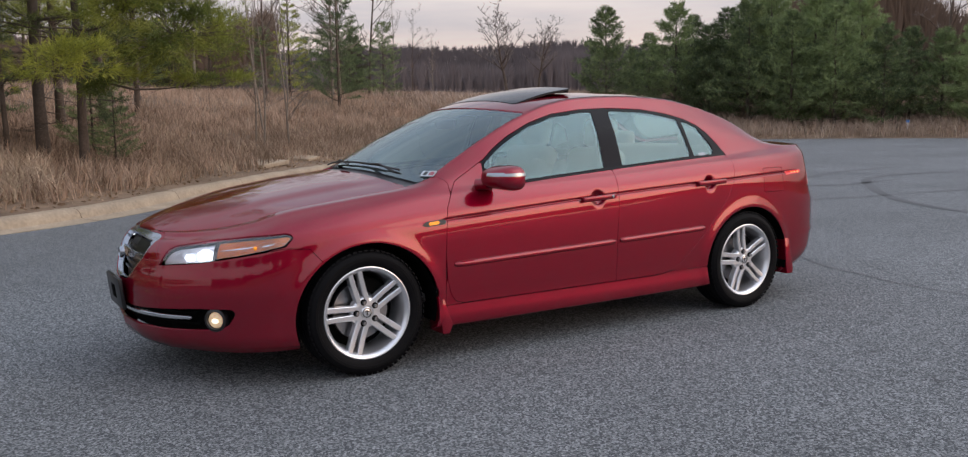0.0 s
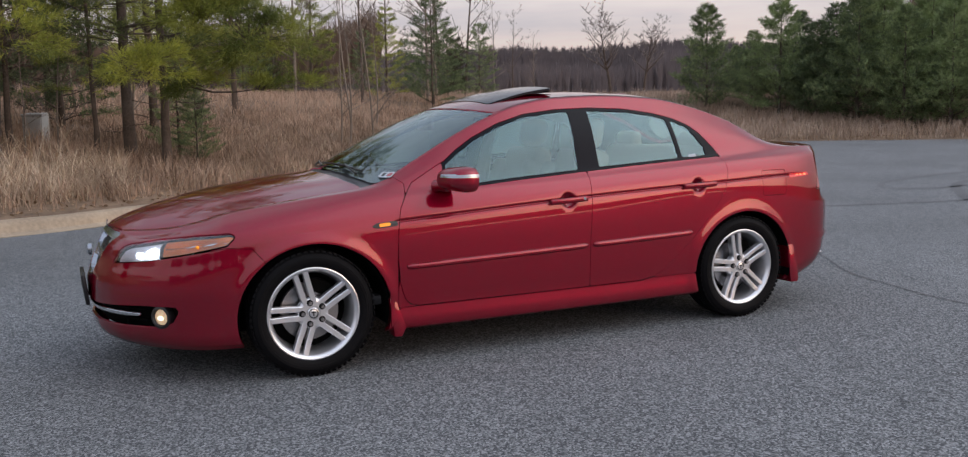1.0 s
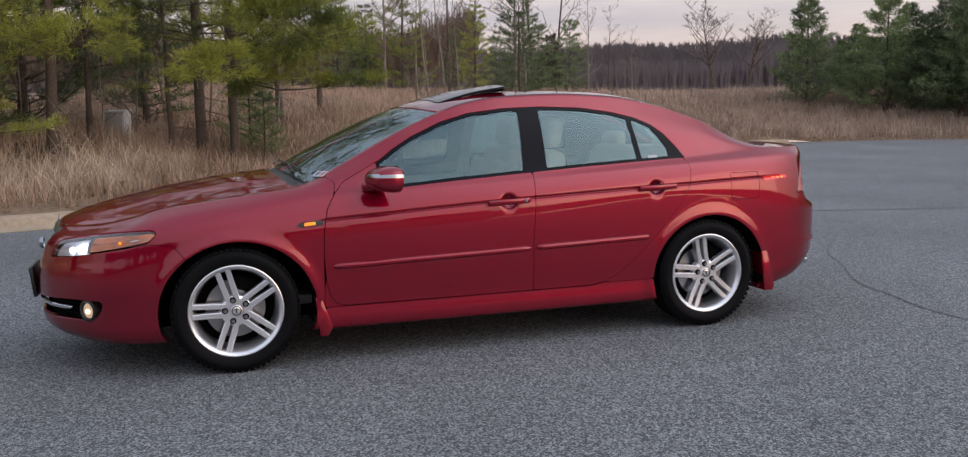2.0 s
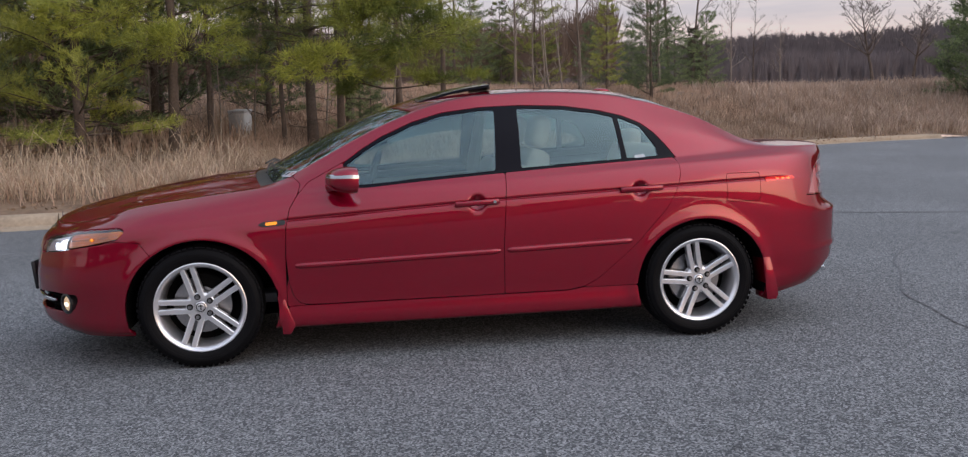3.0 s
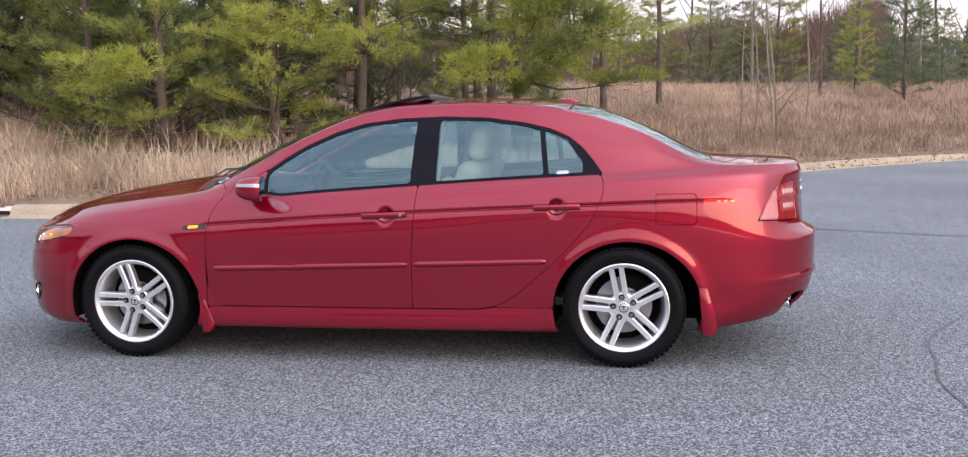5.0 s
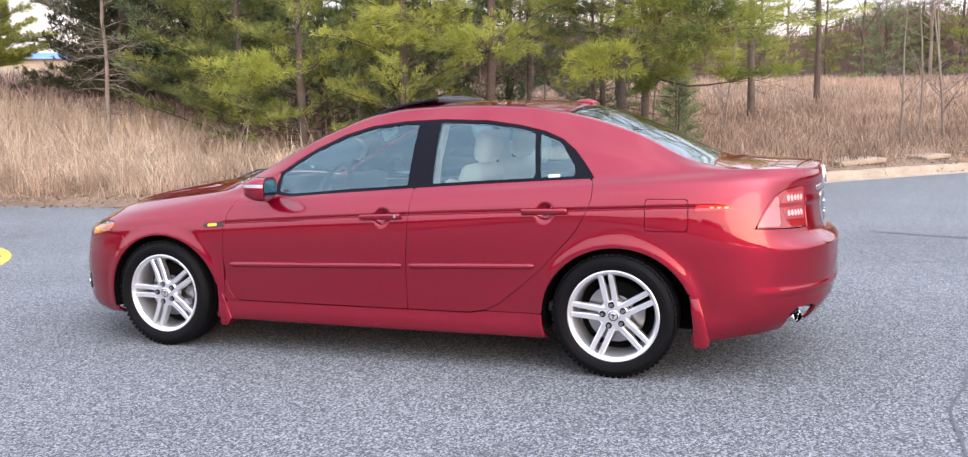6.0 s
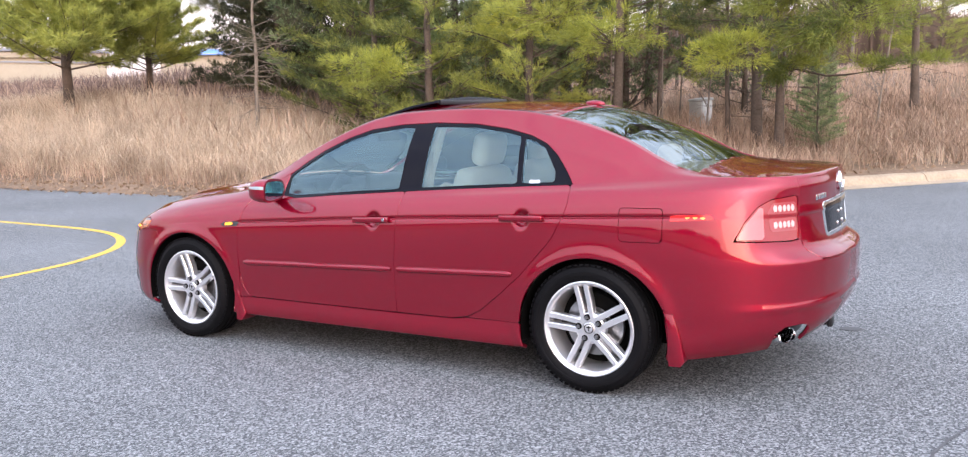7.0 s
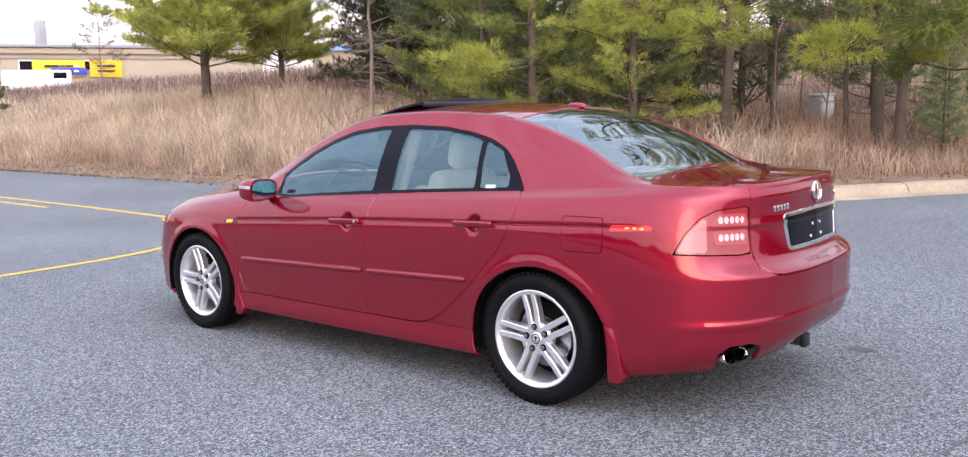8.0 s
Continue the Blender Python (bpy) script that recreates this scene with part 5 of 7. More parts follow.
for v_ in ae.verts:
    v_.co = (0.060 * v_.co.x, 0.030 * v_.co.y, 0.019 * max(v_.co.z, -0.2) * (1 + 0.2 * v_.co.x))
ae = part("aerial", ae, PAINT, car, "small red roof aerial")
ae.matrix_basis = pose(1.055, 0, 1.414, 0, 6, 0)
# sunroof, tilted up at its rear
sr = panel("sunroof", SUNROOF + 0.006, GLOSSBLACK, inset=-0.002, flange=0.014, mirror="both", label="dark glass sunroof tilted open at its rear")
hinge = Matrix.Translation((-0.17, 0, 1.385))
sr.matrix_basis = hinge @ Matrix.Rotation(radians(-5.2), 4, "Y") @ hinge.inverted()
lip = part("sunroof_seal", box((0.018, 0.80, 0.03), (0.262, 0, 1.405), bevel=0.006), BLACK, sr)
# roof seams
for sgn in (-1, 1):
    line = [(x, sgn * (pchip(EDGE_S, EDGE_Y, x) - 0.010), pchip(EDGE_S, EDGE_Z, x) + 0.001) for x in np.linspace(-0.17, 1.05, 24)]
    part("roof_seam", tube(line, 0.004, 6), BLACK, car)
# wipers
for y0, y1, x0, x1 in ((-0.48, 0.12, -0.965, -1.055), (0.06, 0.60, -1.045, -0.965)):
    pts = []
    for k in range(9):
        u = k / 8
        y = y0 + (y1 - y0) * u
        row = np.argmin(np.abs(YF - abs(y)) + 30 * np.abs(SF + 0.905) + 9 * (VF < V_EDGE))
        pts.append((SKIN_P[row][0], y, SKIN_P[row][2] + 0.011))
    wp = part("wiper", tube(pts, 0.006, 6), BLACK, car, "black windscreen wiper")
    part("wiper_arm", tube([(pts[0][0] - 0.05, y0 - 0.06, pts[0][2] - 0.01), (pts[2][0] - 0.02, pts[2][1], pts[2][2] + 0.012), pts[4]], 0.006, 6), BLACK, wp)
# stickers
row = np.argmin((XF + 0.896) ** 2 + (YF - 0.665) ** 2 + 9.0 * (VF < V_EDGE))
face = Matrix.Translation(Vector(SKIN_P[row]) + Vector(SKIN_NF[row]) * 0.003) @ Vector(SKIN_NF[row]).to_track_quat("Z", "Y").to_matrix().to_4x4()
st = part("inspection_sticker", box((0.085, 0.055, 0.002), bevel=0.0005), WHITE, car, "small white windscreen sticker")
st.matrix_basis = face
part("sticker_mark", box((0.030, 0.036, 0.002), (0.022, 0.0, 0.0012)), RED_LENS, st)
part("sticker_mark", box((0.020, 0.036, 0.002), (-0.016, 0.0, 0.0012)), BLACK, st)
panel("window_label", np.maximum(poly(((1.015, 1.020), (1.085, 1.023), (1.085, 1.040), (1.015, 1.037))), ON_SIDE), WHITE, inset=0.001, flange=0.0, parent=car, label="small white window label")


# ---- inside the car ----
def seat(y, x=0.0):
    """A front seat: cushion, backrest and headrest on posts."""
    s_ = part("front_seat", box((0.52, 0.52, 0.16), (0, 0, 0.45), bevel=0.06, seg=4), LEATHER, car, "cream leather front seat")
    s_.matrix_basis = pose(x, y, 0)
    part("backrest", box((0.14, 0.50, 0.62), bevel=0.06, seg=4, m=Matrix.Translation((0.33, 0, 0.78)) @ Matrix.Rotation(radians(20), 4, "Y")), LEATHER, s_)
    part("bolster", box((0.20, 0.09, 0.50), bevel=0.04, seg=3, m=Matrix.Translation((0.28, 0.22, 0.74)) @ Matrix.Rotation(radians(20), 4, "Y")), LEATHER, s_)
    part("bolster", box((0.20, 0.09, 0.50), bevel=0.04, seg=3, m=Matrix.Translation((0.28, -0.22, 0.74)) @ Matrix.Rotation(radians(20), 4, "Y")), LEATHER, s_)
    part("headrest", box((0.11, 0.27, 0.19), bevel=0.05, seg=4, m=Matrix.Translation((0.455, 0, 1.175)) @ Matrix.Rotation(radians(12), 4, "Y")), LEATHER, s_)
    return s_


seat(-0.36, 0.10)
seat(0.36, 0.10)
rb = box((0.50, 1.12, 0.18), (0.92, 0, 0.47), bevel=0.06, seg=4)
rb = part("rear_bench", rb, LEATHER, car, "cream leather rear bench")
part("bench_back", box((0.15, 1.12, 0.62), bevel=0.06, seg=4, m=Matrix.Translation((1.24, 0, 0.78)) @ Matrix.Rotation(radians(24), 4, "Y")), LEATHER, rb)
for y in (-0.38, 0.38):
    part("headrest", box((0.10, 0.25, 0.13), bevel=0.045, seg=4, m=Matrix.Translation((1.37, y, 1.10))), LEATHER, rb)
part("parcel_shelf", box((0.48, 1.2, 0.04), (1.60, 0, 1.035), bevel=0.015), BEIGE, car)
part("cabin_floor", box((2.6, 1.5, 0.05), (0.2, 0, 0.33), bevel=0.01), DASH, car)
d_ = box((0.46, 1.42, 0.20), bevel=0.07, seg=4, m=Matrix.Translation((-0.80, 0, 0.86)) @ Matrix.Rotation(radians(-6), 4, "Y"))
box((0.22, 0.34, 0.10), (-0.66, -0.37, 0.955), bevel=0.04, seg=3, bm=d_)
part("dashboard", d_, DASH, car, "dark grey dashboard")
part("centre_console", box((0.9, 0.22, 0.30), (-0.2, 0, 0.50), bevel=0.04), DASH, car)
sw = bmesh.new()
rim_pts = [(0, 0.185 * math.cos(a), 0.185 * math.sin(a)) for a in np.linspace(0, 2 * math.pi, 33)]
sw = tube(rim_pts, 0.016, 8)
box((0.05, 0.16, 0.11), bevel=0.03, bm=sw)
box((0.02, 0.34, 0.035), bevel=0.008, bm=sw)
box((0.02, 0.035, 0.17), (0, 0, -0.09), bevel=0.008, bm=sw)
sw = part("steering_wheel", sw, DASH, car, "dark leather steering wheel")
sw.matrix_basis = pose(-0.46, -0.37, 0.905, 0, 22, 0)
part("steering_column", tube([(-0.47, -0.37, 0.90), (-0.70, -0.37, 0.83)], 0.045, 10), DASH, car)
for sgn in (-1, 1):
    part("door_card", box((1.74, 0.03, 0.46), (0.06, sgn * 0.755, 0.68), bevel=0.012), BEIGE, car)
    part("card_top", box((2.05, 0.05, 0.05), (0.22, sgn * 0.735, 0.91), bevel=0.015, m=Matrix.Rotation(radians(-2.7), 4, "Y")), DASH, car)
    bp_ = tube([(0.30, sgn * 0.70, 0.90), (0.33, sgn * 0.64, 1.10), (0.36, sgn * 0.56, 1.31)], [0.045, 0.04, 0.035], 8)
    part("inner_pillar", bp_, BEIGE, car)
    part("seat_belt", tube([(0.37, sgn * 0.65, 1.17), (0.34, sgn * 0.69, 0.8), (0.30, sgn * 0.70, 0.5)], 0.014, 6), BEIGE, car)
mr_ = part("rear_view_mirror", box((0.03, 0.23, 0.065), (-0.40, 0, 1.245), bevel=0.012), BLACK, car)
v_, f_, n_ = cut(np.maximum(ROOF, -SUNROOF), 0.045, 0.0, "both")
part_head = mesh_object("headliner", v_, [q[::-1] for q in f_], BEIGE, car, "beige headliner")


# ---- trees ----
def foliage_material(name, a, b):
    """Needles and leaves: two tones that change from clump to clump, a little light let through."""
    m = material(name, a, rough=0.6, spec=0.25)
    nt = m.node_tree
    bs = nt.nodes["Principled BSDF"]
    tc, ns, info, geo = (nt.nodes.new(k) for k in ("ShaderNodeTexCoord", "ShaderNodeTexNoise", "ShaderNodeObjectInfo", "ShaderNodeNewGeometry"))
    ns.inputs["Scale"].default_value, ns.inputs["Detail"].default_value = 1.1, 4
    nt.links.new(tc.outputs["Object"], ns.inputs["Vector"])
    add = nt.nodes.new("ShaderNodeMath")
    add.operation = "MULTIPLY_ADD"
    add.inputs[1].default_value, add.inputs[2].default_value = 0.35, -0.17
    nt.links.new(info.outputs["Random"], add.inputs[0])
    isl = nt.nodes.new("ShaderNodeMath")
    isl.operation = "MULTIPLY_ADD"
    isl.inputs[1].default_value = 0.22
    nt.links.new(geo.outputs["Random Per Island"], isl.inputs[0])
    nt.links.new(add.outputs[0], isl.inputs[2])
    s2 = nt.nodes.new("ShaderNodeMath")
    nt.links.new(ns.outputs["Fac"], s2.inputs[0])
    nt.links.new(isl.outputs[0], s2.inputs[1])
    rp = nt.nodes.new("ShaderNodeValToRGB")
    rp.color_ramp.elements[0].position, rp.color_ramp.elements[0].color = 0.42, (*a, 1)
    rp.color_ramp.elements[1].position, rp.color_ramp.elements[1].color = 0.86, (*b, 1)
    nt.links.new(s2.outputs[0], rp.inputs[0])
    nt.links.new(rp.outputs[0], bs.inputs["Base Color"])
    tr = nt.nodes.new("ShaderNodeBsdfTranslucent")
    nt.links.new(rp.outputs[0], tr.inputs["Color"])
    mx = nt.nodes.new("ShaderNodeMixShader")
    mx.inputs[0].default_value = 0.32
    nt.links.new(bs.outputs[0], mx.inputs[1])
    nt.links.new(tr.outputs[0], mx.inputs[2])
    nt.links.new(mx.outputs[0], nt.nodes["Material Output"].inputs["Surface"])
    return m


BARK = material("grey_brown_pine_bark", (0.105, 0.079, 0.062), rough=0.95, noise_scale=26, vary=0.5, bump=0.9)
PALEBARK = material("pale_grey_bark", (0.23, 0.19, 0.155), rough=0.95, noise_scale=26, vary=0.4, bump=0.6)
TWIG = material("grey_brown_twigs", (0.21, 0.175, 0.155), rough=0.95, noise_scale=14, vary=0.3)
NEEDLE = foliage_material("yellow_green_pine_needles", (0.076, 0.098, 0.036), (0.45, 0.475, 0.110))
DARKNEEDLE = foliage_material("dark_green_pine_needles", (0.085, 0.115, 0.060), (0.33, 0.41, 0.18))
CEDAR = foliage_material("dull_dark_cedar_needles", (0.03, 0.036, 0.020), (0.11, 0.11, 0.052))
TIPS = foliage_material("bright_yellow_green_needle_tips", (0.11, 0.14, 0.033), (0.42, 0.44, 0.078))
DULL = foliage_material("dull_grey_green_needles", (0.06, 0.062, 0.035), (0.17, 0.16, 0.085))


def strips(centres, dirs, length, width, rng):
    """Thin pointed needles at centres along dirs, as one array of triangles."""
    n = len(centres)
    d = dirs / np.maximum(np.linalg.norm(dirs, axis=1, keepdims=True), 1e-6)
    a = np.cross(d, rng.normal(size=(n, 3)))
    a /= np.maximum(np.linalg.norm(a, axis=1, keepdims=True), 1e-6)
    L = (length * rng.uniform(0.7, 1.2, n))[:, None]
    tip = centres + d * L
    mid = centres + d * L * 0.45 
    w = width / 2
    return np.stack([centres, mid - a * w, tip, mid + a * w], 1)


def blades_mesh(name, quads):
    """A mesh out of four-cornered pointed blades."""
    n = len(quads)
    me = bpy.data.meshes.new(name)
    me.vertices.add(n * 4)
    me.vertices.foreach_set("co", quads.reshape(-1).astype(np.float32))
    me.loops.add(n * 4)
    me.loops.foreach_set("vertex_index", np.arange(n * 4, dtype=np.int32))
    me.polygons.add(n)
    me.polygons.foreach_set("loop_start", np.arange(0, n * 4, 4, dtype=np.int32))
    me.update(calc_edges=True)
    return me


def limb_path(start, direction, length, droop, rng, n=5, wobble=0.09):
    p, d = np.array(start, float), np.array(direction, float)
    d /= np.linalg.norm(d)
    out = [p.copy()]
    for _ in range(n - 1):
        d = d + rng.normal(0, wobble, 3) + np.array([0, 0, droop])
        d /= np.linalg.norm(d)
        p = p + d * length / (n - 1)
        out.append(p.copy())
    return out


def build_pine(seed, height, bare, spread, radius, limbs, fans, needle, needle_w, mat, dead=0, per=12, taper=0.75, rise=0.18, inner=0.35):
    """A pine: tapered trunk, limbs in whorls, flat fans of twigs with needle tufts on them, some dead lower limbs."""
    rng = np.random.default_rng(seed)
    tr = bmesh.new()
    pts, rad = [], []
    lean = rng.normal(0, 0.010, 2)
    for k in range(12):
        u = k / 11
        pts.append((lean[0] * height * u + rng.normal(0, 0.015), lean[1] * height * u + rng.normal(0, 0.015), height * u - 0.3 * (k == 0)))
        rad.append(radius * (1 - 0.88 * u) * (1.25 if k == 0 else 1))
    tube(pts, rad, 10, tr)
    px, py, pz = ([q[c] for q in pts] for c in range(3))
    centres, dirs = [], []
    for i in range(limbs + dead):
        is_dead = i >= limbs
        if is_dead:
            u = rng.uniform(bare * 0.35, bare + 0.10)
        else:
            level = (i // 4) * 4 + rng.uniform(0, 1.6)
            u = bare + (1 - bare) * level / limbs
        u = min(u, 0.985)
        a = rng.uniform(0, 2 * math.pi) if is_dead else i * 2.4 + rng.uniform(-0.5, 0.5)
        reach = spread * ((1 - (u - bare) / (1 - bare + 1e-6)) ** taper if not is_dead else 0.6) * rng.uniform(0.55, 1.12) + 0.2
        base = (np.interp(u * height, pz, px), np.interp(u * height, pz, py), u * height)
        path = limb_path(base, (math.cos(a), math.sin(a), rise + rng.uniform(-0.12, 0.15) + 0.5 * max(0, u - 0.6) if not is_dead else rng.uniform(-0.2, 0.15)), reach, 0.035 if not is_dead else -0.05, rng)
        r0 = max(0.007, radius * (1 - u) * 0.20 + 0.005) if not is_dead else rng.uniform(0.007, 0.013)
        tube(path, [r0 * (1 - 0.8 * k / 4) for k in range(5)], 5, tr)
        if is_dead:
            for _ in range(4):
                q = np.array(path[rng.integers(1, 4)])
                tube(limb_path(q, rng.normal(0, 1, 3) * (1, 1, 0.4), reach * 0.35, -0.03, rng, 3), [0.006, 0.005, 0.003], 4, tr)
            continue
        track = np.array(path)
        for w in np.linspace(inner, 1.0, fans):
            w = min(1.0, w + rng.uniform(-0.05, 0.05))
            q = np.array([np.interp(w * 4, range(5), track[:, c]) for c in range(3)])
            head = track[min(4, int(w * 4) + 1)] - track[min(3, int(w * 4))]
            head /= np.linalg.norm(head)
            for side in (-1, 1):
                if rng.uniform() < 0.12:
                    continue
                turn = side * rng.uniform(0.5, 1.1)
                d = np.array([head[0] * math.cos(turn) - head[1] * math.sin(turn), head[0] * math.sin(turn) + head[1] * math.cos(turn), head[2] + rng.uniform(-0.05, 0.25)])
                ln = reach * 0.40 * (1.2 - w) * rng.uniform(0.6, 1.15) + needle * 0.4
                for step in np.arange(needle * 0.5, ln + needle * 0.5, needle * 0.85):
                    centres.append(q + d * step + rng.normal(0, needle * 0.18, 3))
                    dirs.append(d)
        centres.append(track[4])
        dirs.append(head + np.array([0, 0, 0.3]))
    c, d = np.array(centres), np.array(dirs)
    cc = np.repeat(c, per, axis=0) + rng.normal(0, needle * 0.14, (len(c) * per, 3))
    dd = np.repeat(d, per, axis=0) * 0.75 + np.array([0, 0, 0.30]) + rng.normal(0, 0.55, (len(c) * per, 3))
    me = blades_mesh("crown", strips(cc, dd, needle, needle_w, rng))
    me.materials.append(mat)
    return tr, me


def build_bare(seed, height, radius, spread, depth=3, first=0.25, kids=7, fine=0.0045):
    """A leafless tree: trunk, limbs and twigs."""
    rng = np.random.default_rng(seed)
    tr, tw = bmesh.new(), bmesh.new()
    trunk = limb_path((0, 0, -0.2), (rng.normal(0, 0.05), rng.normal(0, 0.05), 1), height, 0.02, rng, 10, 0.03)
    tube(trunk, [radius * (1 - 0.92 * k / 9) for k in range(10)], 8, tr)

    def grow(path, r, level, length):
        for _ in range(kids if level == 1 else 5):
            w = rng.uniform(first if level == 1 else 0.2, 1.0)
            n = len(path) - 1
            q = np.array([np.interp(w * n, range(n + 1), [pp[c] for pp in path]) for c in range(3)])
            a = rng.uniform(0, 2 * math.pi)
            up = np.array(path[-1]) - np.array(path[0])
            up /= np.linalg.norm(up)
            side = np.array([math.cos(a), math.sin(a), rng.uniform(0.0, 0.7)])
            ln = length * rng.uniform(0.5, 1.1) * (1 - 0.55 * w)
            p2 = limb_path(q, side + 0.5 * up, ln, 0.05, rng, 5)
            r2 = max(fine, r * (1 - 0.8 * w) * 0.5)
            tube(p2, [r2, r2 * 0.8, r2 * 0.6, r2 * 0.45, r2 * 0.25], 4 if level > 1 else 5, tr if level == 1 else tw)
            if level < depth:
                grow(p2, r2, level + 1, ln * 0.55)
    grow(trunk, radius, 1, spread)
    return tr, tw


def plant(name, at, label, category, trunk_bm, crown_me, bark, scale=1.0, turn=0, group=""):
    z = float(land_height(at[0], at[1]))
    ob = thing(name, label, category, (at[0], at[1], z), group, turn)
    ob.scale = (scale, scale, scale)
    part("trunk", trunk_bm, bark, ob)
    c = new("crown", crown_me)
    c.parent = ob
    return ob


def replant(ob, at, scale, turn):
    z = float(land_height(at[0], at[1]))
    o = copy_thing(ob, pose(at[0], at[1], z, 0, 0, turn))
    k = scale / ob.scale[0]
    o.matrix_basis = o.matrix_basis @ Matrix.Diagonal((k, k, k, 1))
    return o


# tall pines whose bare trunks stand at the edge of the wood
PINE = "tall pine with a bare grey trunk and yellow-green needles"
a1 = plant("pine_tree", (-1.22, 13.7), PINE, "tree", *build_pine(11, 12, 0.20, 2.7, 0.112, 44, 7, 0.17, 0.011, NEEDLE, 12, 14), BARK, 1.0, 20, "roadside pines")
a2 = plant("pine_tree", (-0.60, 12.95), PINE, "tree", *build_pine(12, 10, 0.21, 2.5, 0.088, 40, 7, 0.17, 0.011, NEEDLE, 10, 14), BARK, 1.0, 150, "roadside pines")
a3 = plant("pine_tree", (-3.88, 12.85), PINE, "tree", *build_pine(13, 11, 0.21, 2.4, 0.108, 42, 7, 0.17, 0.011, NEEDLE, 14, 14), BARK, 1.0, 60, "roadside pines")
for src, at, sc, tn in ((a2, (-3.30, 13.95), 0.72, 200), (a2, (-1.82, 13.75), 0.62, 10), (a1, (1.08, 21.0), 0.95, 80), (a3, (-5.2, 18.5), 1.0, 10), (a1, (-2.6, 21.0), 1.1, 130),
                        (a2, (-7.8, 19.0), 1.2, 30), (a3, (-10.4, 20.5), 1.1, 190),
                        (a3, (-5.4, 14.6), 0.95, 75), (a1, (-8.9, 16.4), 1.0, 250), (a3, (-0.4, 17.6), 0.95, 310), (a2, (2.9, 25.5), 1.1, 140), (a1, (-12.0, 16.8), 0.9, 15)):
    replant(src, at, sc, tn)


def bough(tree, start, tip, size, count, seed, mat=TIPS):
    """A low bough that reaches out from a trunk and ends in a mass of needle tufts."""
    rng = np.random.default_rng(seed)
    s0, t0 = np.array(start, float), np.array(tip, float)
    path = [s0 + (t0 - s0) * u + np.array([0, 0, -0.18 * math.sin(math.pi * u)]) + rng.normal(0, 0.03, 3) for u in np.linspace(0, 1, 6)]
    bm = tube([tuple(p) for p in path], [0.030, 0.026, 0.022, 0.016, 0.012, 0.006], 6)
    c = []
    hubs = [t0 + rng.uniform(-0.85, 0.85, 3) * np.array(size) * (1, 1, 0.9) for _ in range(9)]
    for k in range(count):
        q = rng.normal(0, 1, 3) * np.array(size) * (0.24, 0.24, 0.20)
        c.append(hubs[k % 9] + q)
    for k in range(0, count, 5):
        tube([tuple(path[4]), tuple((path[4] + c[k]) / 2 + rng.normal(0, 0.05, 3)), tuple(c[k])], [0.010, 0.007, 0.004], 4, bm)
    c = np.array(c)
    d = (c - t0) / np.array(size) + np.array([0, 0, 0.35])
    cc = np.repeat(c, 22, axis=0) + rng.normal(0, 0.03, (count * 22, 3))
    dd = np.repeat(d, 22, axis=0) * 0.8 + rng.normal(0, 0.75, (count * 22, 3))
    back = tree.matrix_basis.inverted()
    o = part("bough", bm, BARK, tree)
    o.matrix_basis = back
    me = blades_mesh("bough_needles", strips(cc, dd, 0.17, 0.010, rng))
    me.materials.append(mat)
    n_ = new("bough_needles", me)
    n_.parent = o


bough(a2, (-0.6, 12.95, 2.55), (-1.12, 10.9, 2.25), (0.62, 0.6, 0.30), 130, 81)
bough(a2, (-0.6, 12.95, 2.2), (-0.15, 11.9, 2.02), (0.55, 0.5, 0.24), 90, 82)
bough(a2, (-0.6, 12.95, 2.6), (1.0, 10.9, 2.85), (1.15, 0.8, 0.55), 420, 83)
bough(a2, (-0.6, 12.95, 2.9), (0.05, 11.3, 3.35), (0.85, 0.7, 0.5), 280, 89)
bough(a1, (-1.22, 13.7, 3.2), (0.3, 11.8, 3.6), (1.0, 0.8, 0.5), 240, 84)
bough(a2, (-0.6, 12.95, 2.1), (1.5, 12.2, 2.0), (0.7, 0.4, 0.12), 70, 85)
bough(a3, (-3.88, 12.85, 2.9), (-3.15, 10.6, 2.68), (0.75, 0.6, 0.34), 150, 86)
bough(a3, (-3.88, 12.85, 3.3), (-4.6, 11.2, 3.3), (0.9, 0.7, 0.45), 180, 87)
# young pines, green down to the ground
YOUNG = "young pine with feathery green branches down to the grass"
b1 = plant("pine_tree", (-5.3, 11.7), YOUNG, "tree", *build_pine(21, 7.0, 0.04, 2.0, 0.10, 60, 7, 0.15, 0.012, NEEDLE, 6, 14), BARK, 1.0, 0, "young pines")
b2 = plant("pine_tree", (-7.4, 11.2), YOUNG, "tree", *build_pine(22, 6.5, 0.03, 2.1, 0.10, 60, 7, 0.15, 0.012, NEEDLE, 6, 14), BARK, 1.0, 90, "young pines")
b3 = plant("pine_tree", (-6.2, 13.4), YOUNG, "tree", *build_pine(23, 7.5, 0.03, 2.4, 0.11, 68, 7, 0.19, 0.020, DARKNEEDLE, 8, 9, 0.55, 0.25), BARK, 1.0, 90, "young pines")
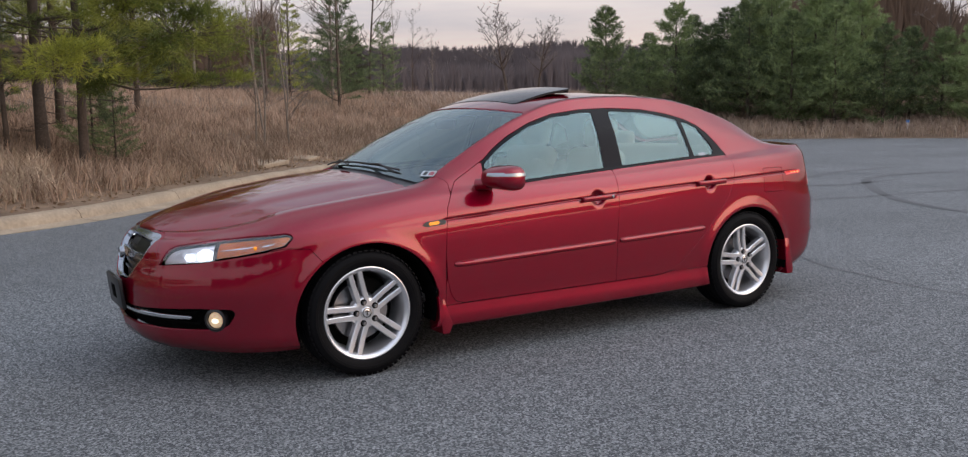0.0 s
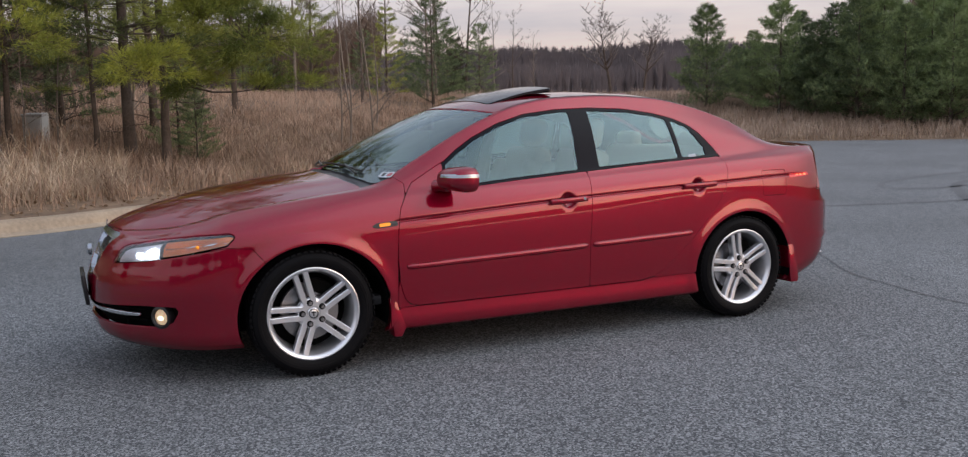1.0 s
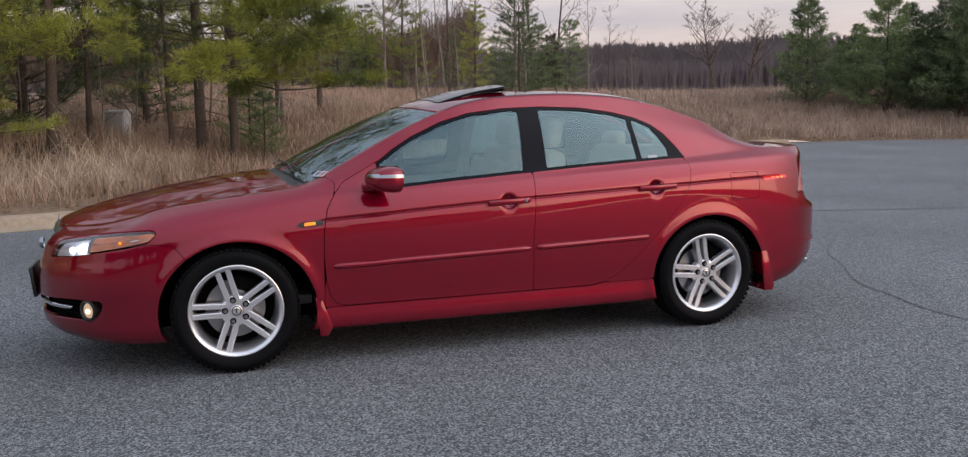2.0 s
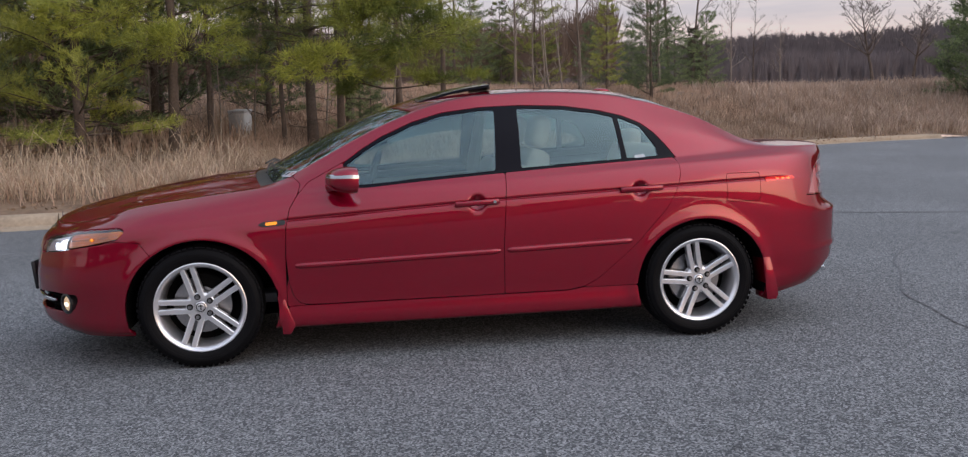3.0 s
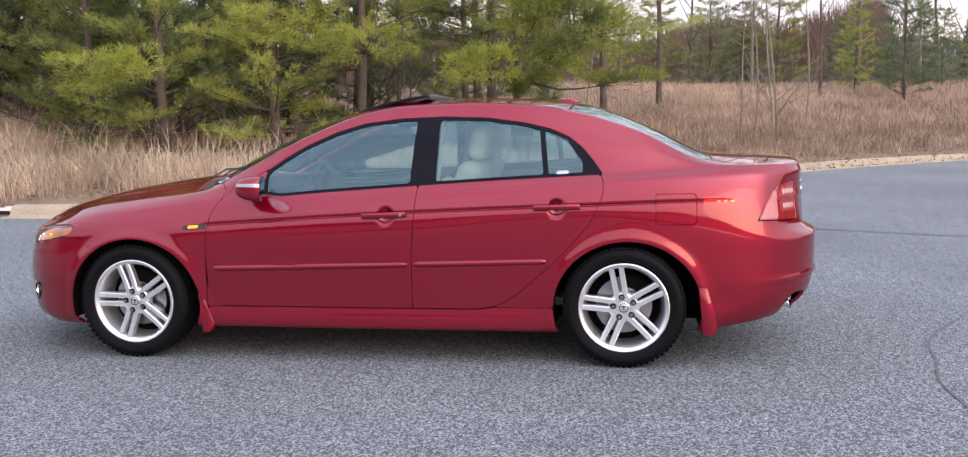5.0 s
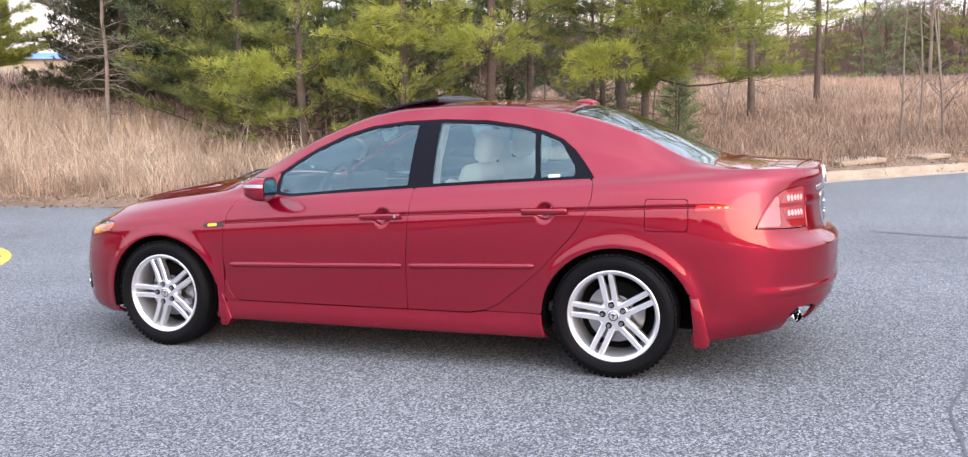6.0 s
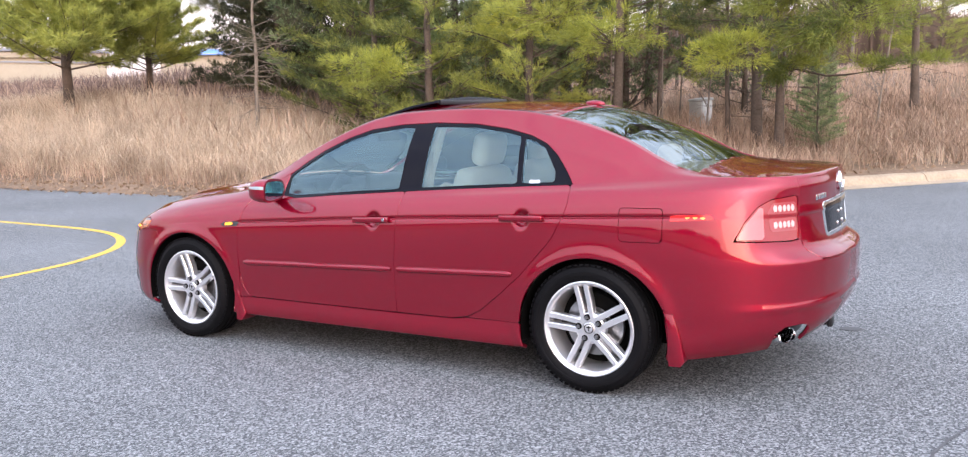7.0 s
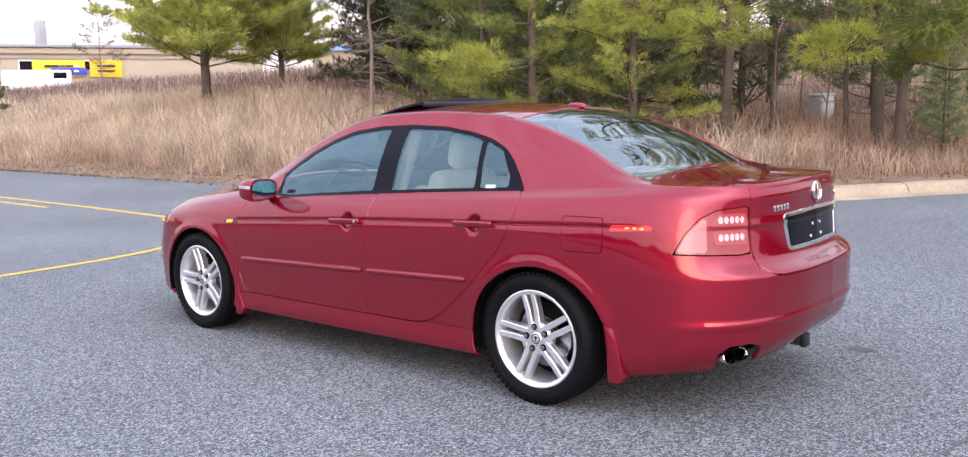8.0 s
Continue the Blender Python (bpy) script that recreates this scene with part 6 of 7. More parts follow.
for src, at, sc, tn in ((b1, (-9.3, 11.9), 0.95, 40), (b3, (-8.4, 14.0), 1.1, 160), (b2, (-10.9, 13.2), 1.0, 230), (b3, (-10.2, 16.0), 1.2, 300), (b3, (-12.6, 15.2), 1.1, 15), (b3, (-4.7, 15.6), 0.95, 280),
                        (b1, (-6.6, 16.2), 1.1, 70), (b3, (-14.2, 18.5), 1.2, 70), (b2, (-12.6, 19.0), 1.3, 110), (b3, (-0.2, 14.6), 0.30, 50), (b3, (0.0, 13.4), 0.22, 250), (b3, (-2.4, 17.5), 0.7, 33)):
    replant(src, at, sc, tn)
bough(b2, (-7.4, 11.2, 2.3), (-7.0, 8.7, 2.25), (0.95, 0.6, 0.26), 170, 88)
# open-grown pines on the bank
c1 = plant("pine_tree", (-20.8, 12.35), "spreading pine with open green branches on the grassy bank", "tree", *build_pine(31, 5.8, 0.24, 2.9, 0.17, 84, 10, 0.22, 0.022, NEEDLE, 4, 20, 0.5, 0.32, 0.25), BARK, 1.0, 0, "bank pines")
for at, sc, tn in (((-20.4, 15.0), 0.72, 140), ((-31.0, 9.0), 0.6, 60)):
    replant(c1, at, sc, tn)
# dark pines beyond the turning circle
FAR = "dense dark green pine beyond the road"
d1 = plant("pine_tree", (41.5, 33.5), FAR, "tree", *build_pine(41, 9.5, 0.03, 4.3, 0.15, 84, 7, 0.36, 0.046, DARKNEEDLE, 0, 7, 0.85, 0.30, 0.2), BARK, 0.7, 0, "far pines")
d2 = plant("pine_tree", (44.0, 30.0), FAR, "tree", *build_pine(42, 9.5, 0.02, 4.0, 0.15, 84, 7, 0.36, 0.046, DARKNEEDLE, 0, 7, 0.75, 0.30, 0.2), BARK, 0.75, 0, "far pines")
for k, (az, dist, sc) in enumerate(((50.2, 50, 0.57), (47.6, 52, 0.40), (46.0, 50, 0.60), (45.0, 52, 0.50), (44.0, 49, 0.50), (42.9, 50, 0.56), (41.7, 48, 0.64), (40.4, 50, 0.70), (39.2, 47, 0.58), (38.0, 50, 0.66), (36.8, 47, 0.60),
                                    (35.5, 50, 0.66), (34.2, 47, 0.50), (32.8, 49, 0.46), (31.2, 48, 0.46), (29.5, 47, 0.5), (27.5, 50, 0.6), (25, 47, 0.6), (48.6, 56, 0.32), (41.0, 60, 0.80), (37.4, 60, 0.78))):
    replant((d1, d2)[k % 2], (-3.2 + dist * math.cos(radians(az)), -5 + dist * math.sin(radians(az))), sc, 37 * k)
for src, az, dist, sc, tn in ((b3, 69.0, 46, 0.52, 0), (b3, 70.8, 49, 0.50, 51), (b3, 71.8, 52, 0.55, 102), (b3, 73.4, 50, 0.42, 153), (b3, 76.0, 49, 0.48, 204), (b1, 79.6, 46, 0.95, 255), (b3, 72.6, 40, 0.66, 88), (b1, 75.2, 43, 0.62, 200),
                              (b1, 81.6, 49, 0.70, 20), (b3, 83.5, 48, 0.70, 306), (b1, 86.5, 44, 0.80, 357), (b2, 90.0, 42, 0.90, 48)):
    replant(src, (0.8 + dist * math.cos(radians(az)), -5.7 + dist * math.sin(radians(az))), sc, tn)
# cedars
e1 = plant("cedar_tree", (-15.5, 15.6), "dark dull cedar with bare grey limbs", "tree", *build_pine(51, 6.0, 0.02, 2.3, 0.12, 72, 7, 0.16, 0.020, CEDAR, 16, 12, 0.6, 0.3, 0.2), BARK, 1.0, 0, "cedars")
for at, sc, tn in (((-17.4, 17.0), 1.05, 120), ((-14.6, 17.2), 1.0, 210), ((-16.3, 16.4), 0.9, 300), ((25.0, 58.0), 0.75, 10), ((9.5, 52.0), 0.5, 90)):
    replant(e1, at, sc, tn)

# leafless trees
def plant_bare(at, label, built, scale=1.0, turn=0, bark=PALEBARK, group=""):
    z = float(land_height(at[0], at[1]))
    ob = thing("bare_tree", label, "tree", (at[0], at[1], z), group, turn)
    ob.scale = (scale, scale, scale)
    part("trunk", built[0], bark, ob)
    part("crown", built[1], TWIG, ob)
    return ob


BARE = "leafless grey sapling in the dry grass"
f1 = plant_bare((4.75, 19.6), BARE, build_bare(61, 5.6, 0.030, 1.6, 3, 0.12, 12), 1.0, 0, PALEBARK, "saplings")
f2 = plant_bare((5.75, 19.7), BARE, build_bare(62, 6.2, 0.033, 1.8, 3, 0.12, 12), 1.0, 0, PALEBARK, "saplings")
f3 = plant("pine_tree", (-12.75, 11.65), "half-dead pine with a pale trunk and bare grey limbs", "tree", *build_pine(63, 6.2, 0.30, 1.7, 0.055, 30, 5, 0.17, 0.011, DULL, 40, 9, 0.5, 0.35, 0.5), PALEBARK, 1.0, 0, "saplings")
for src, at, sc, tn in ((f1, (5.2, 20.3), 1.1, 100), (f1, (-3.05, 13.3), 0.55, 30), (f2, (-2.5, 14.6), 0.7, 200), (f1, (-4.6, 14.4), 0.8, 10), (f2, (-1.0, 16.5), 0.9, 80), (f1, (-5.8, 16.3), 1.0, 300), (f2, (-7.4, 14.6), 0.9, 130),
                        (f1, (-3.6, 16.2), 0.9, 44), (f2, (-2.0, 20.6), 1.2, 260), (f2, (0.6, 17.2), 0.8, 170), (f3, (-34.0, 16.0), 0.7, 20), (f1, (-19.5, 20.0), 0.6, 60), (f2, (6.3, 23.5), 1.1, 260), (f1, (7.4, 24.5), 1.1, 75), (f1, (-6.4, 11.9), 0.5, 260), (f2, (-8.2, 12.0), 0.5, 20)):
    replant(src, at, sc, tn)
g1 = plant_bare((13.3, 34.4), "tall leafless grey tree at the field's edge", build_bare(71, 9.5, 0.085, 3.4, 3, 0.2, 20, 0.011), 1.0, 0, PALEBARK, "field trees")
g2 = plant_bare((17.5, 43.0), "tall leafless grey tree at the field's edge", build_bare(72, 10, 0.09, 3.6, 3, 0.2, 20, 0.011), 1.0, 0, BARK, "field trees")
for k, (az, dist, sc) in enumerate(((74.6, 44, 0.85), (76.6, 40, 0.8), (71.4, 45, 0.9), (69.4, 47, 0.9), (80.5, 42, 0.9), (84.2, 46, 0.95), (88.5, 48, 1.0), (91.0, 45, 0.9), (66.8, 60, 0.7), (65.5, 64, 0.6), (63.8, 72, 0.55), (33.0, 66, 1.5), (30.5, 64, 1.5), (28, 62, 1.5), (94, 40, 1.0), (97, 44, 1.0), (100, 42, 1.0), (104, 40, 1.0), (108, 42, 1.0), (112, 40, 1.0))):
    replant((g1, g2)[k % 2], (0.5 + dist * math.cos(radians(az)), -5.5 + dist * math.sin(radians(az))), sc, 47 * k)


g3 = plant_bare((47.0, 70.5), "broad-crowned leafless tree before the far ridge", build_bare(73, 7.6, 0.17, 5.4, 3, 0.34, 26, 0.022), 1.0, 0, BARK, "field trees")
replant(g3, (54.0, 75.0), 0.92, 130)


# ---- the distance: woods, hill, building, small things on the verge ----
def ridge_top(az, top, seed):
    """The height of a ridge's crest over its base, by azimuth in radians."""
    return top * (0.82 + 0.06 * np.sin(az * 11 + seed) + 0.05 * np.sin(az * 5.3 + 1) + 0.025 * np.sin(az * 31))


def woods(name, seed, az0, az1, dist, depth, count, h0, h1, base, mat, width=1.0, hill=None):
    """A belt of leafless trees: stems and upright twigs, too many to count. hill: the crest that they stand on."""
    rng = np.random.default_rng(seed)
    az = np.radians(rng.uniform(az0, az1, count))
    r = dist + rng.uniform(0, depth, count)
    h = rng.uniform(h0, h1, count) * (0.82 + 0.25 * np.sin(az * 23 + seed) * np.sin(az * 9.0))
    low = base + (r - dist) * 0.05 if hill is None else base + ridge_top(az, *hill) * np.interp(r - 215, (0, 6, 22), (0.4, 0.75, 1.0)) - 0.8
    foot = np.stack([r * np.cos(az), r * np.sin(az), low], 1)
    c, d, L = [], [], []
    for k in range(9):
        u = rng.uniform(0.0 if k == 0 else 0.3, 0.02 if k == 0 else 0.8, count)
        c.append(foot + np.stack([0 * u, 0 * u, h * u], 1))
        side = rng.normal(0, 0.20 if k else 0.03, (count, 3))
        side[:, 2] = 1
        d.append(side)
        L.append(h * (1 - u) * (1.0 if k == 0 else 0.9))
    c, d, L = np.concatenate(c), np.concatenate(d), np.concatenate(L)
    d /= np.linalg.norm(d, axis=1, keepdims=True)
    a = np.cross(d, np.stack([np.cos(np.tile(az, 9)), np.sin(np.tile(az, 9)), 0 * L], 1))
    a /= np.maximum(np.linalg.norm(a, axis=1, keepdims=True), 1e-6)
    w = (L * 0.035 * width)[:, None]
    tip = c + d * L[:, None]
    q = np.stack([c, c + (tip - c) * 0.45 - a * w * 1.2, tip, c + (tip - c) * 0.45 + a * w * 1.2], 1)
    me = blades_mesh(name, q)
    me.materials.append(mat)
    return new(name, me)


WOOD = material("hazy_leafless_wood", (0.17, 0.146, 0.150), rough=1.0, noise_scale=0.4, vary=0.25)
WOODDARK = material("dark_far_wood", (0.15, 0.130, 0.135), rough=1.0, noise_scale=0.4, vary=0.25)
WARMWOOD = material("brown_leafless_wood", (0.165, 0.115, 0.085), rough=1.0, noise_scale=0.4, vary=0.25)


def ridge(name, az0, az1, dist, base, top, mat, seed):
    """The wooded slope behind the far trees."""
    rng = np.random.default_rng(seed)
    az = np.radians(np.linspace(az0, az1, 160))
    prof = ridge_top(az, top, seed) + rng.normal(0, 0.2, 160)
    rows = []
    for rr, zz in ((dist, np.full(160, base - 3)), (dist + 6, base + prof * 0.75), (dist + 22, base + prof), (dist + 140, base + prof * 1.02)):
        rows.append(np.stack([rr * np.cos(az), rr * np.sin(az), zz], 1))
    vs = np.concatenate(rows)
    fs = [[k * 160 + i, k * 160 + i + 1, (k + 1) * 160 + i + 1, (k + 1) * 160 + i] for k in range(3) for i in range(159)]
    return mesh_object(name, vs, fs, mat)


FARLABEL = "hazy belt of leafless woodland along the horizon"
tagged(ridge("far_ridge", 20, 126, 215, 3.2, 15.5, WOODDARK, 5), "wooded grey-brown ridge in the distance", "hill", kind="structure")
tagged(woods("far_woods", 6, 20, 100, 205, 30, 6000, 8.6, 12.6, 4.0, WOOD, 0.35), FARLABEL, "woodland", kind="stuff")
tagged(woods("far_woods", 36, 30, 100, 216, 24, 9000, 3.6, 6.4, 3.2, WOODDARK, 0.6, (15.5, 5)), "hazy leafless trees along the crest of the ridge", "woodland", kind="stuff")
tagged(woods("far_woods", 16, 16, 38, 74, 16, 1300, 8, 12.5, 1.8, WARMWOOD, 0.30), "belt of brown leafless trees behind the pines", "woodland", kind="stuff")
tagged(woods("far_woods", 7, 100, 131, 95, 26, 700, 5, 9, 3.6, WARMWOOD, 0.7), "belt of brown leafless trees behind the bank", "woodland", kind="stuff")
tagged(woods("far_woods", 26, 72, 128, 54, 30, 5200, 3.4, 5.8, 3.2, WARMWOOD, 0.30), "brown leafless wood behind the roadside pines", "woodland", kind="stuff")
tagged(ridge("far_ridge", 286, 380, 240, 0.0, 9, WOODDARK, 9), "low wooded ridge in the distance", "hill", kind="structure")
tagged(ridge("far_ridge", 165, 200, 240, 0.0, 9, WOODDARK, 9), "low wooded ridge in the distance", "hill", kind="structure")
# never in view: slope and wood added to darken what the car's flank reflects
tagged(ridge("far_ridge", 196, 288, 72, 0.0, 6, WOODDARK, 19), "unseen wooded slope across the road, darkening the car's reflections", "hill", kind="structure")
tagged(woods("far_woods", 8, 196, 288, 62, 14, 1200, 4.5, 8, 0.5, WOODDARK, 0.5), "unseen leafless wood across the road, darkening the car's reflections", "woodland", kind="stuff")

# pale building on the rise
WALL = material("pale_yellow_wall_cladding", (0.44, 0.38, 0.29), rough=0.8, noise_scale=3, vary=0.08, bump=0.1)
ROOFM = material("grey_metal_roof", (0.32, 0.33, 0.36), rough=0.5, metal=0.3, noise_scale=2, vary=0.12)
BLUE = material("blue_painted_roof", (0.06, 0.22, 0.60), rough=0.5, noise_scale=3, vary=0.1)
SIGNY = material("yellow_sign_board", (0.85, 0.55, 0.02), rough=0.5, noise_scale=8, vary=0.05)
SIGNB = material("blue_sign_board", (0.05, 0.08, 0.45), rough=0.5, noise_scale=8, vary=0.05)
PALE = material("white_sheet_metal", (0.80, 0.80, 0.80), rough=0.4, noise_scale=5, vary=0.05)


def along(az, dist, z):
    return (3.8 + dist * math.cos(radians(az)), -4.2 + dist * math.sin(radians(az)), z)


shop = thing("building", "long low pale yellow building with a grey roof edge", "building", along(158.5, 92, 3.9), turn=68)
part("wall", box((60, 16, 3.9), (-4, 8, 1.95), bevel=0.02), WALL, shop)
part("fascia", box((60.6, 16.6, 0.5), (-4, 8, 3.62), bevel=0.03), WALL, shop)
part("roof", box((61, 17, 0.28), (-4, 8, 4.05), bevel=0.03), ROOFM, shop, "grey metal roof edge")
part("sill_band", box((60.2, 0.12, 0.12), (-4, -0.08, 3.0)), ROOFM, shop)
for k in range(9):
    w_ = part("window", box((3.0, 0.10, 1.0), (-31 + 5.2 * k, -0.04, 2.3), bevel=0.01), PALE, shop)
    part("pane", box((2.8, 0.04, 0.8), (-31 + 5.2 * k, -0.10, 2.3)), GLOSSBLACK, w_)
part("roof_vent", box((2.2, 2.0, 1.0), (2.5, 6, 4.6), bevel=0.05), PALE, shop)
part("chimney", box((1.0, 1.0, 3.2), (6.2, 5, 5.2), bevel=0.05), ROOFM, shop)
for x0, mat_, w_, h_ in ((7.2, SIGNY, 4.4, 1.5), (8.0, SIGNB, 3.0, 0.7), (11.2, SIGNY, 2.8, 1.6)):
    sg = part("sign", box((w_, 0.10, h_), (x0, -0.2 - 0.08 * (mat_ is SIGNB), 2.05 if mat_ is not SIGNB else 1.75), bevel=0.02), mat_, shop, "plain coloured sign board")
    for k in range(2):
        part("sign_bar", box((w_ * 0.55, 0.03, 0.18), (x0, -0.36, 2.25 - 0.45 * k)), BLACK if mat_ is SIGNY else PALE, sg)
van = thing("van", "white van parked before the pale building", "van", along(155.2, 84, float(land_height(*along(155.2, 84, 0)[:2]))), turn=68)
part("body", box((5.2, 2.0, 1.7), (0, 0, 1.35), bevel=0.18, seg=3), PALE, van)
part("window", box((1.0, 2.02, 0.5), (1.7, 0, 1.75), bevel=0.03), GLOSSBLACK, van)
for x0 in (-1.6, 1.6):
    for y0 in (-0.85, 0.85):
        wv = lathe([(0.0, -0.12), (0.36, -0.12), (0.36, 0.12), (0.0, 0.12)], 20)
        bmesh.ops.translate(wv, vec=(x0, y0, 0.36), verts=wv.verts[:])
        part("wheel", wv, RUBBER, van)
shed = thing("building", "far building with a bright blue roof", "building", along(135.6, 118, 6.2), turn=225)
part("wall", box((16, 9, 5.0), (0, 0, 0.3)), WALL, shed)
bm = bmesh.new()
tri = [(-8.6, -5.2, 2.6), (8.6, -5.2, 2.6), (8.6, 0, 3.6), (-8.6, 0, 3.6), (8.6, 5.2, 2.6), (-8.6, 5.2, 2.6)]
tv = [bm.verts.new(p) for p in tri]
for q in ((0, 1, 2, 3), (3, 2, 4, 5), (0, 3, 5), (1, 4, 2), (0, 5, 4, 1)):
    bm.faces.new([tv[i] for i in q])
part("roof", bm, BLUE, shed, "bright blue pitched roof", smooth=False)
pole = thing("utility_pole", "thin grey pole on the horizon", "pole", along(138.4, 90, float(land_height(*along(138.4, 90, 0)[:2]))))
part("post", tube([(0, 0, -0.3), (0, 0, 6.0)], [0.09, 0.06], 8), TWIG, pole)
part("arm", box((0.5, 0.08, 0.08), (0.2, 0, 5.9)), TWIG, pole)

# grey service box among the trunks
BOXGREY = material("weathered_pale_grey_metal", (0.48, 0.48, 0.47), rough=0.6, noise_scale=18, vary=0.2, bump=0.1)
bz = float(land_height(-2.88, 15.5)) - 0.05
sb = thing("utility_box", "weathered grey service box among the pine trunks", "utility box", (-2.88, 15.5, bz), turn=-24)
part("body", box((0.40, 0.34, 0.86), (0, 0, 0.18), bevel=0.015), BOXGREY, sb)
part("lid", box((0.44, 0.38, 0.06), (0, 0, 0.635), bevel=0.02, m=Matrix.Rotation(radians(5), 4, "X")), BOXGREY, sb)
part("door", box((0.36, 0.02, 0.50), (0, -0.175, 0.32), bevel=0.006), BOXGREY, sb)
# small marker post on the far verge
mp = thing("marker_post", "small white marker post with a blue cap", "post", (35.2, 19.8, float(land_height(35.2, 19.8))))
part("post", tube([(0, 0, -0.2), (0, 0, 0.34)], 0.07, 10), PALE, mp)
part("cap", tube([(0, 0, 0.33), (0, 0, 0.45)], 0.08, 10), BLUE, mp, "blue cap")
# broken concrete slab and drain behind the kerb
for at, sz, tn in (((3.3, 14.9), (1.3, 0.8, 0.10), 44), ((5.0, 16.7), (0.9, 0.6, 0.08), 50)):
    z = float(land_height(*at))
    sl = tagged(part("concrete_slab", box(sz, (0, 0, 0.015), bevel=0.02), CONCRETE), "broken tan concrete slab lying in the verge", "slab")
    sl.matrix_world = pose(at[0], at[1], z, 2, -2, tn)


# ---- dry grass and litter ----
STRAW = foliage_material("dry_straw_grass", (0.27, 0.195, 0.135), (0.79, 0.64, 0.475))
RUSSET = foliage_material("russet_broom_grass", (0.20, 0.135, 0.094), (0.59, 0.42, 0.31))
PALEGRASS = foliage_material("pale_pinkish_dry_grass", (0.36, 0.265, 0.205), (0.76, 0.60, 0.48))
BRUSH = foliage_material("purple_brown_brush", (0.13, 0.085, 0.078), (0.38, 0.28, 0.24))
LITTER = foliage_material("brown_fallen_leaves", (0.17, 0.105, 0.062), (0.52, 0.37, 0.245))


def grass(name, seed, x, y, height, width, mat, label, bend=0.5):
    """Curved blades at x, y on the land: three bends each."""
    rng = np.random.default_rng(seed)
    n = len(x)
    z = land_height(x, y) - 0.02
    h = height * rng.uniform(0.45, 1.15, n)
    a = rng.uniform(0, 2 * math.pi, n)
    lean = rng.uniform(0.05, 0.35, n)
    curl = rng.uniform(0.1, bend, n)
    dx, dy = np.cos(a), np.sin(a)
    b = a + math.pi / 2 + rng.normal(0, 0.5, n)
    wx, wy = np.cos(b) * width / 2, np.sin(b) * width / 2
    pts = []
    for u in (0.0, 0.4, 0.75, 1.0):
        out = h * (lean * u + curl * u ** 3)
        zz = z + h * (u - 0.35 * curl * u ** 3)
        pts.append((x + dx * out, y + dy * out, zz))
    w = (0.7, 1.0, 0.6)
    V = np.zeros((n, 7, 3))
    for k in range(3):
        px, py, pz = pts[k]
        V[:, 2 * k] = np.stack([px - wx * w[k], py - wy * w[k], pz], 1)
        V[:, 2 * k + 1] = np.stack([px + wx * w[k], py + wy * w[k], pz], 1)
    V[:, 6] = np.stack(pts[3], 1)
    me = bpy.data.meshes.new(name)
    me.vertices.add(n * 7)
    me.vertices.foreach_set("co", V.reshape(-1).astype(np.float32))
    quad = np.array([0, 1, 3, 2, 2, 3, 5, 4, 4, 5, 6])
    idx = (np.arange(n)[:, None] * 7 + quad[None, :]).reshape(-1)
    me.loops.add(n * 11)
    me.loops.foreach_set("vertex_index", idx.astype(np.int32))
    me.polygons.add(n * 3)
    me.polygons.foreach_set("loop_start", (np.arange(n)[:, None] * 11 + np.array([0, 4, 8])[None, :]).reshape(-1).astype(np.int32))
    me.update(calc_edges=True)
    me.materials.append(mat)
    return tagged(new(name, me), label, "grass", kind="stuff")


def scatter(seed, x0, x1, y0, y1, count, d0, d1, clump=0.0, fade=0.0):
    """Places on the verge between d0 and d1 metres behind the kerb, thicker in clumps."""
    rng = np.random.default_rng(seed)
    x, y = rng.uniform(x0, x1, count), rng.uniform(y0, y1, count)
    if clump:
        keep = (np.sin(x * 1.7 + 3 * np.sin(y * 0.9)) * np.sin(y * 2.1 + 2 * np.sin(x * 0.7)) + rng.uniform(-0.7, 0.9, count)) > -clump
        x, y = x[keep], y[keep]
    d = road_distance(x, y)
    ok = (d > d0) & (d < d1)
    if fade:
        ok &= np.random.default_rng(seed + 1).uniform(0, 1, len(x)) < np.exp(-np.maximum(d - d0, 0) / fade)
    return x[ok], y[ok]


x, y = scatter(1, -32, -1.5, 6.4, 14.5, 56000, 0.85, 7.0, 0.6)
open_ = (road_distance(x, y) < 3.0) | (x < -9.5)
x, y = x[open_], y[open_]
grass("tall_grass", 2, x, y, 0.52 + 0.14 * np.clip((-x - 3) / 5, 0, 1) + 0.28 * np.clip((-x - 10) / 4, 0, 1), 0.012, STRAW, "tall dry straw-coloured grass with drooping tips", 0.8)
x, y = scatter(3, -32, 3, 6.6, 17, 42000, 0.5, 9.0, 0.4)
open_ = (road_distance(x, y) < 2.6) | (x < -9.5) | (x > -3.4)
x, y = x[open_], y[open_]
grass("russet_grass", 4, x, y, 0.48, 0.013, RUSSET, "russet dry grass on the verge", 0.6)
x, y = scatter(5, -2, 24, 8, 40, 90000, 0.6, 9.0, 0.5)
grass("russet_grass", 6, x, y, 0.42, 0.016, RUSSET, "russet dry grass on the verge", 0.6)
x, y = scatter(7, -1, 24, 8, 40, 26000, 0.5, 7.0, 0.0)
grass("straw_tufts", 8, x, y, 0.38, 0.015, STRAW, "pale straw tufts among russet grass", 0.7)
x, y = scatter(9, -10, 42, 12, 56, 130000, 5.0, 38.0, 0.5)
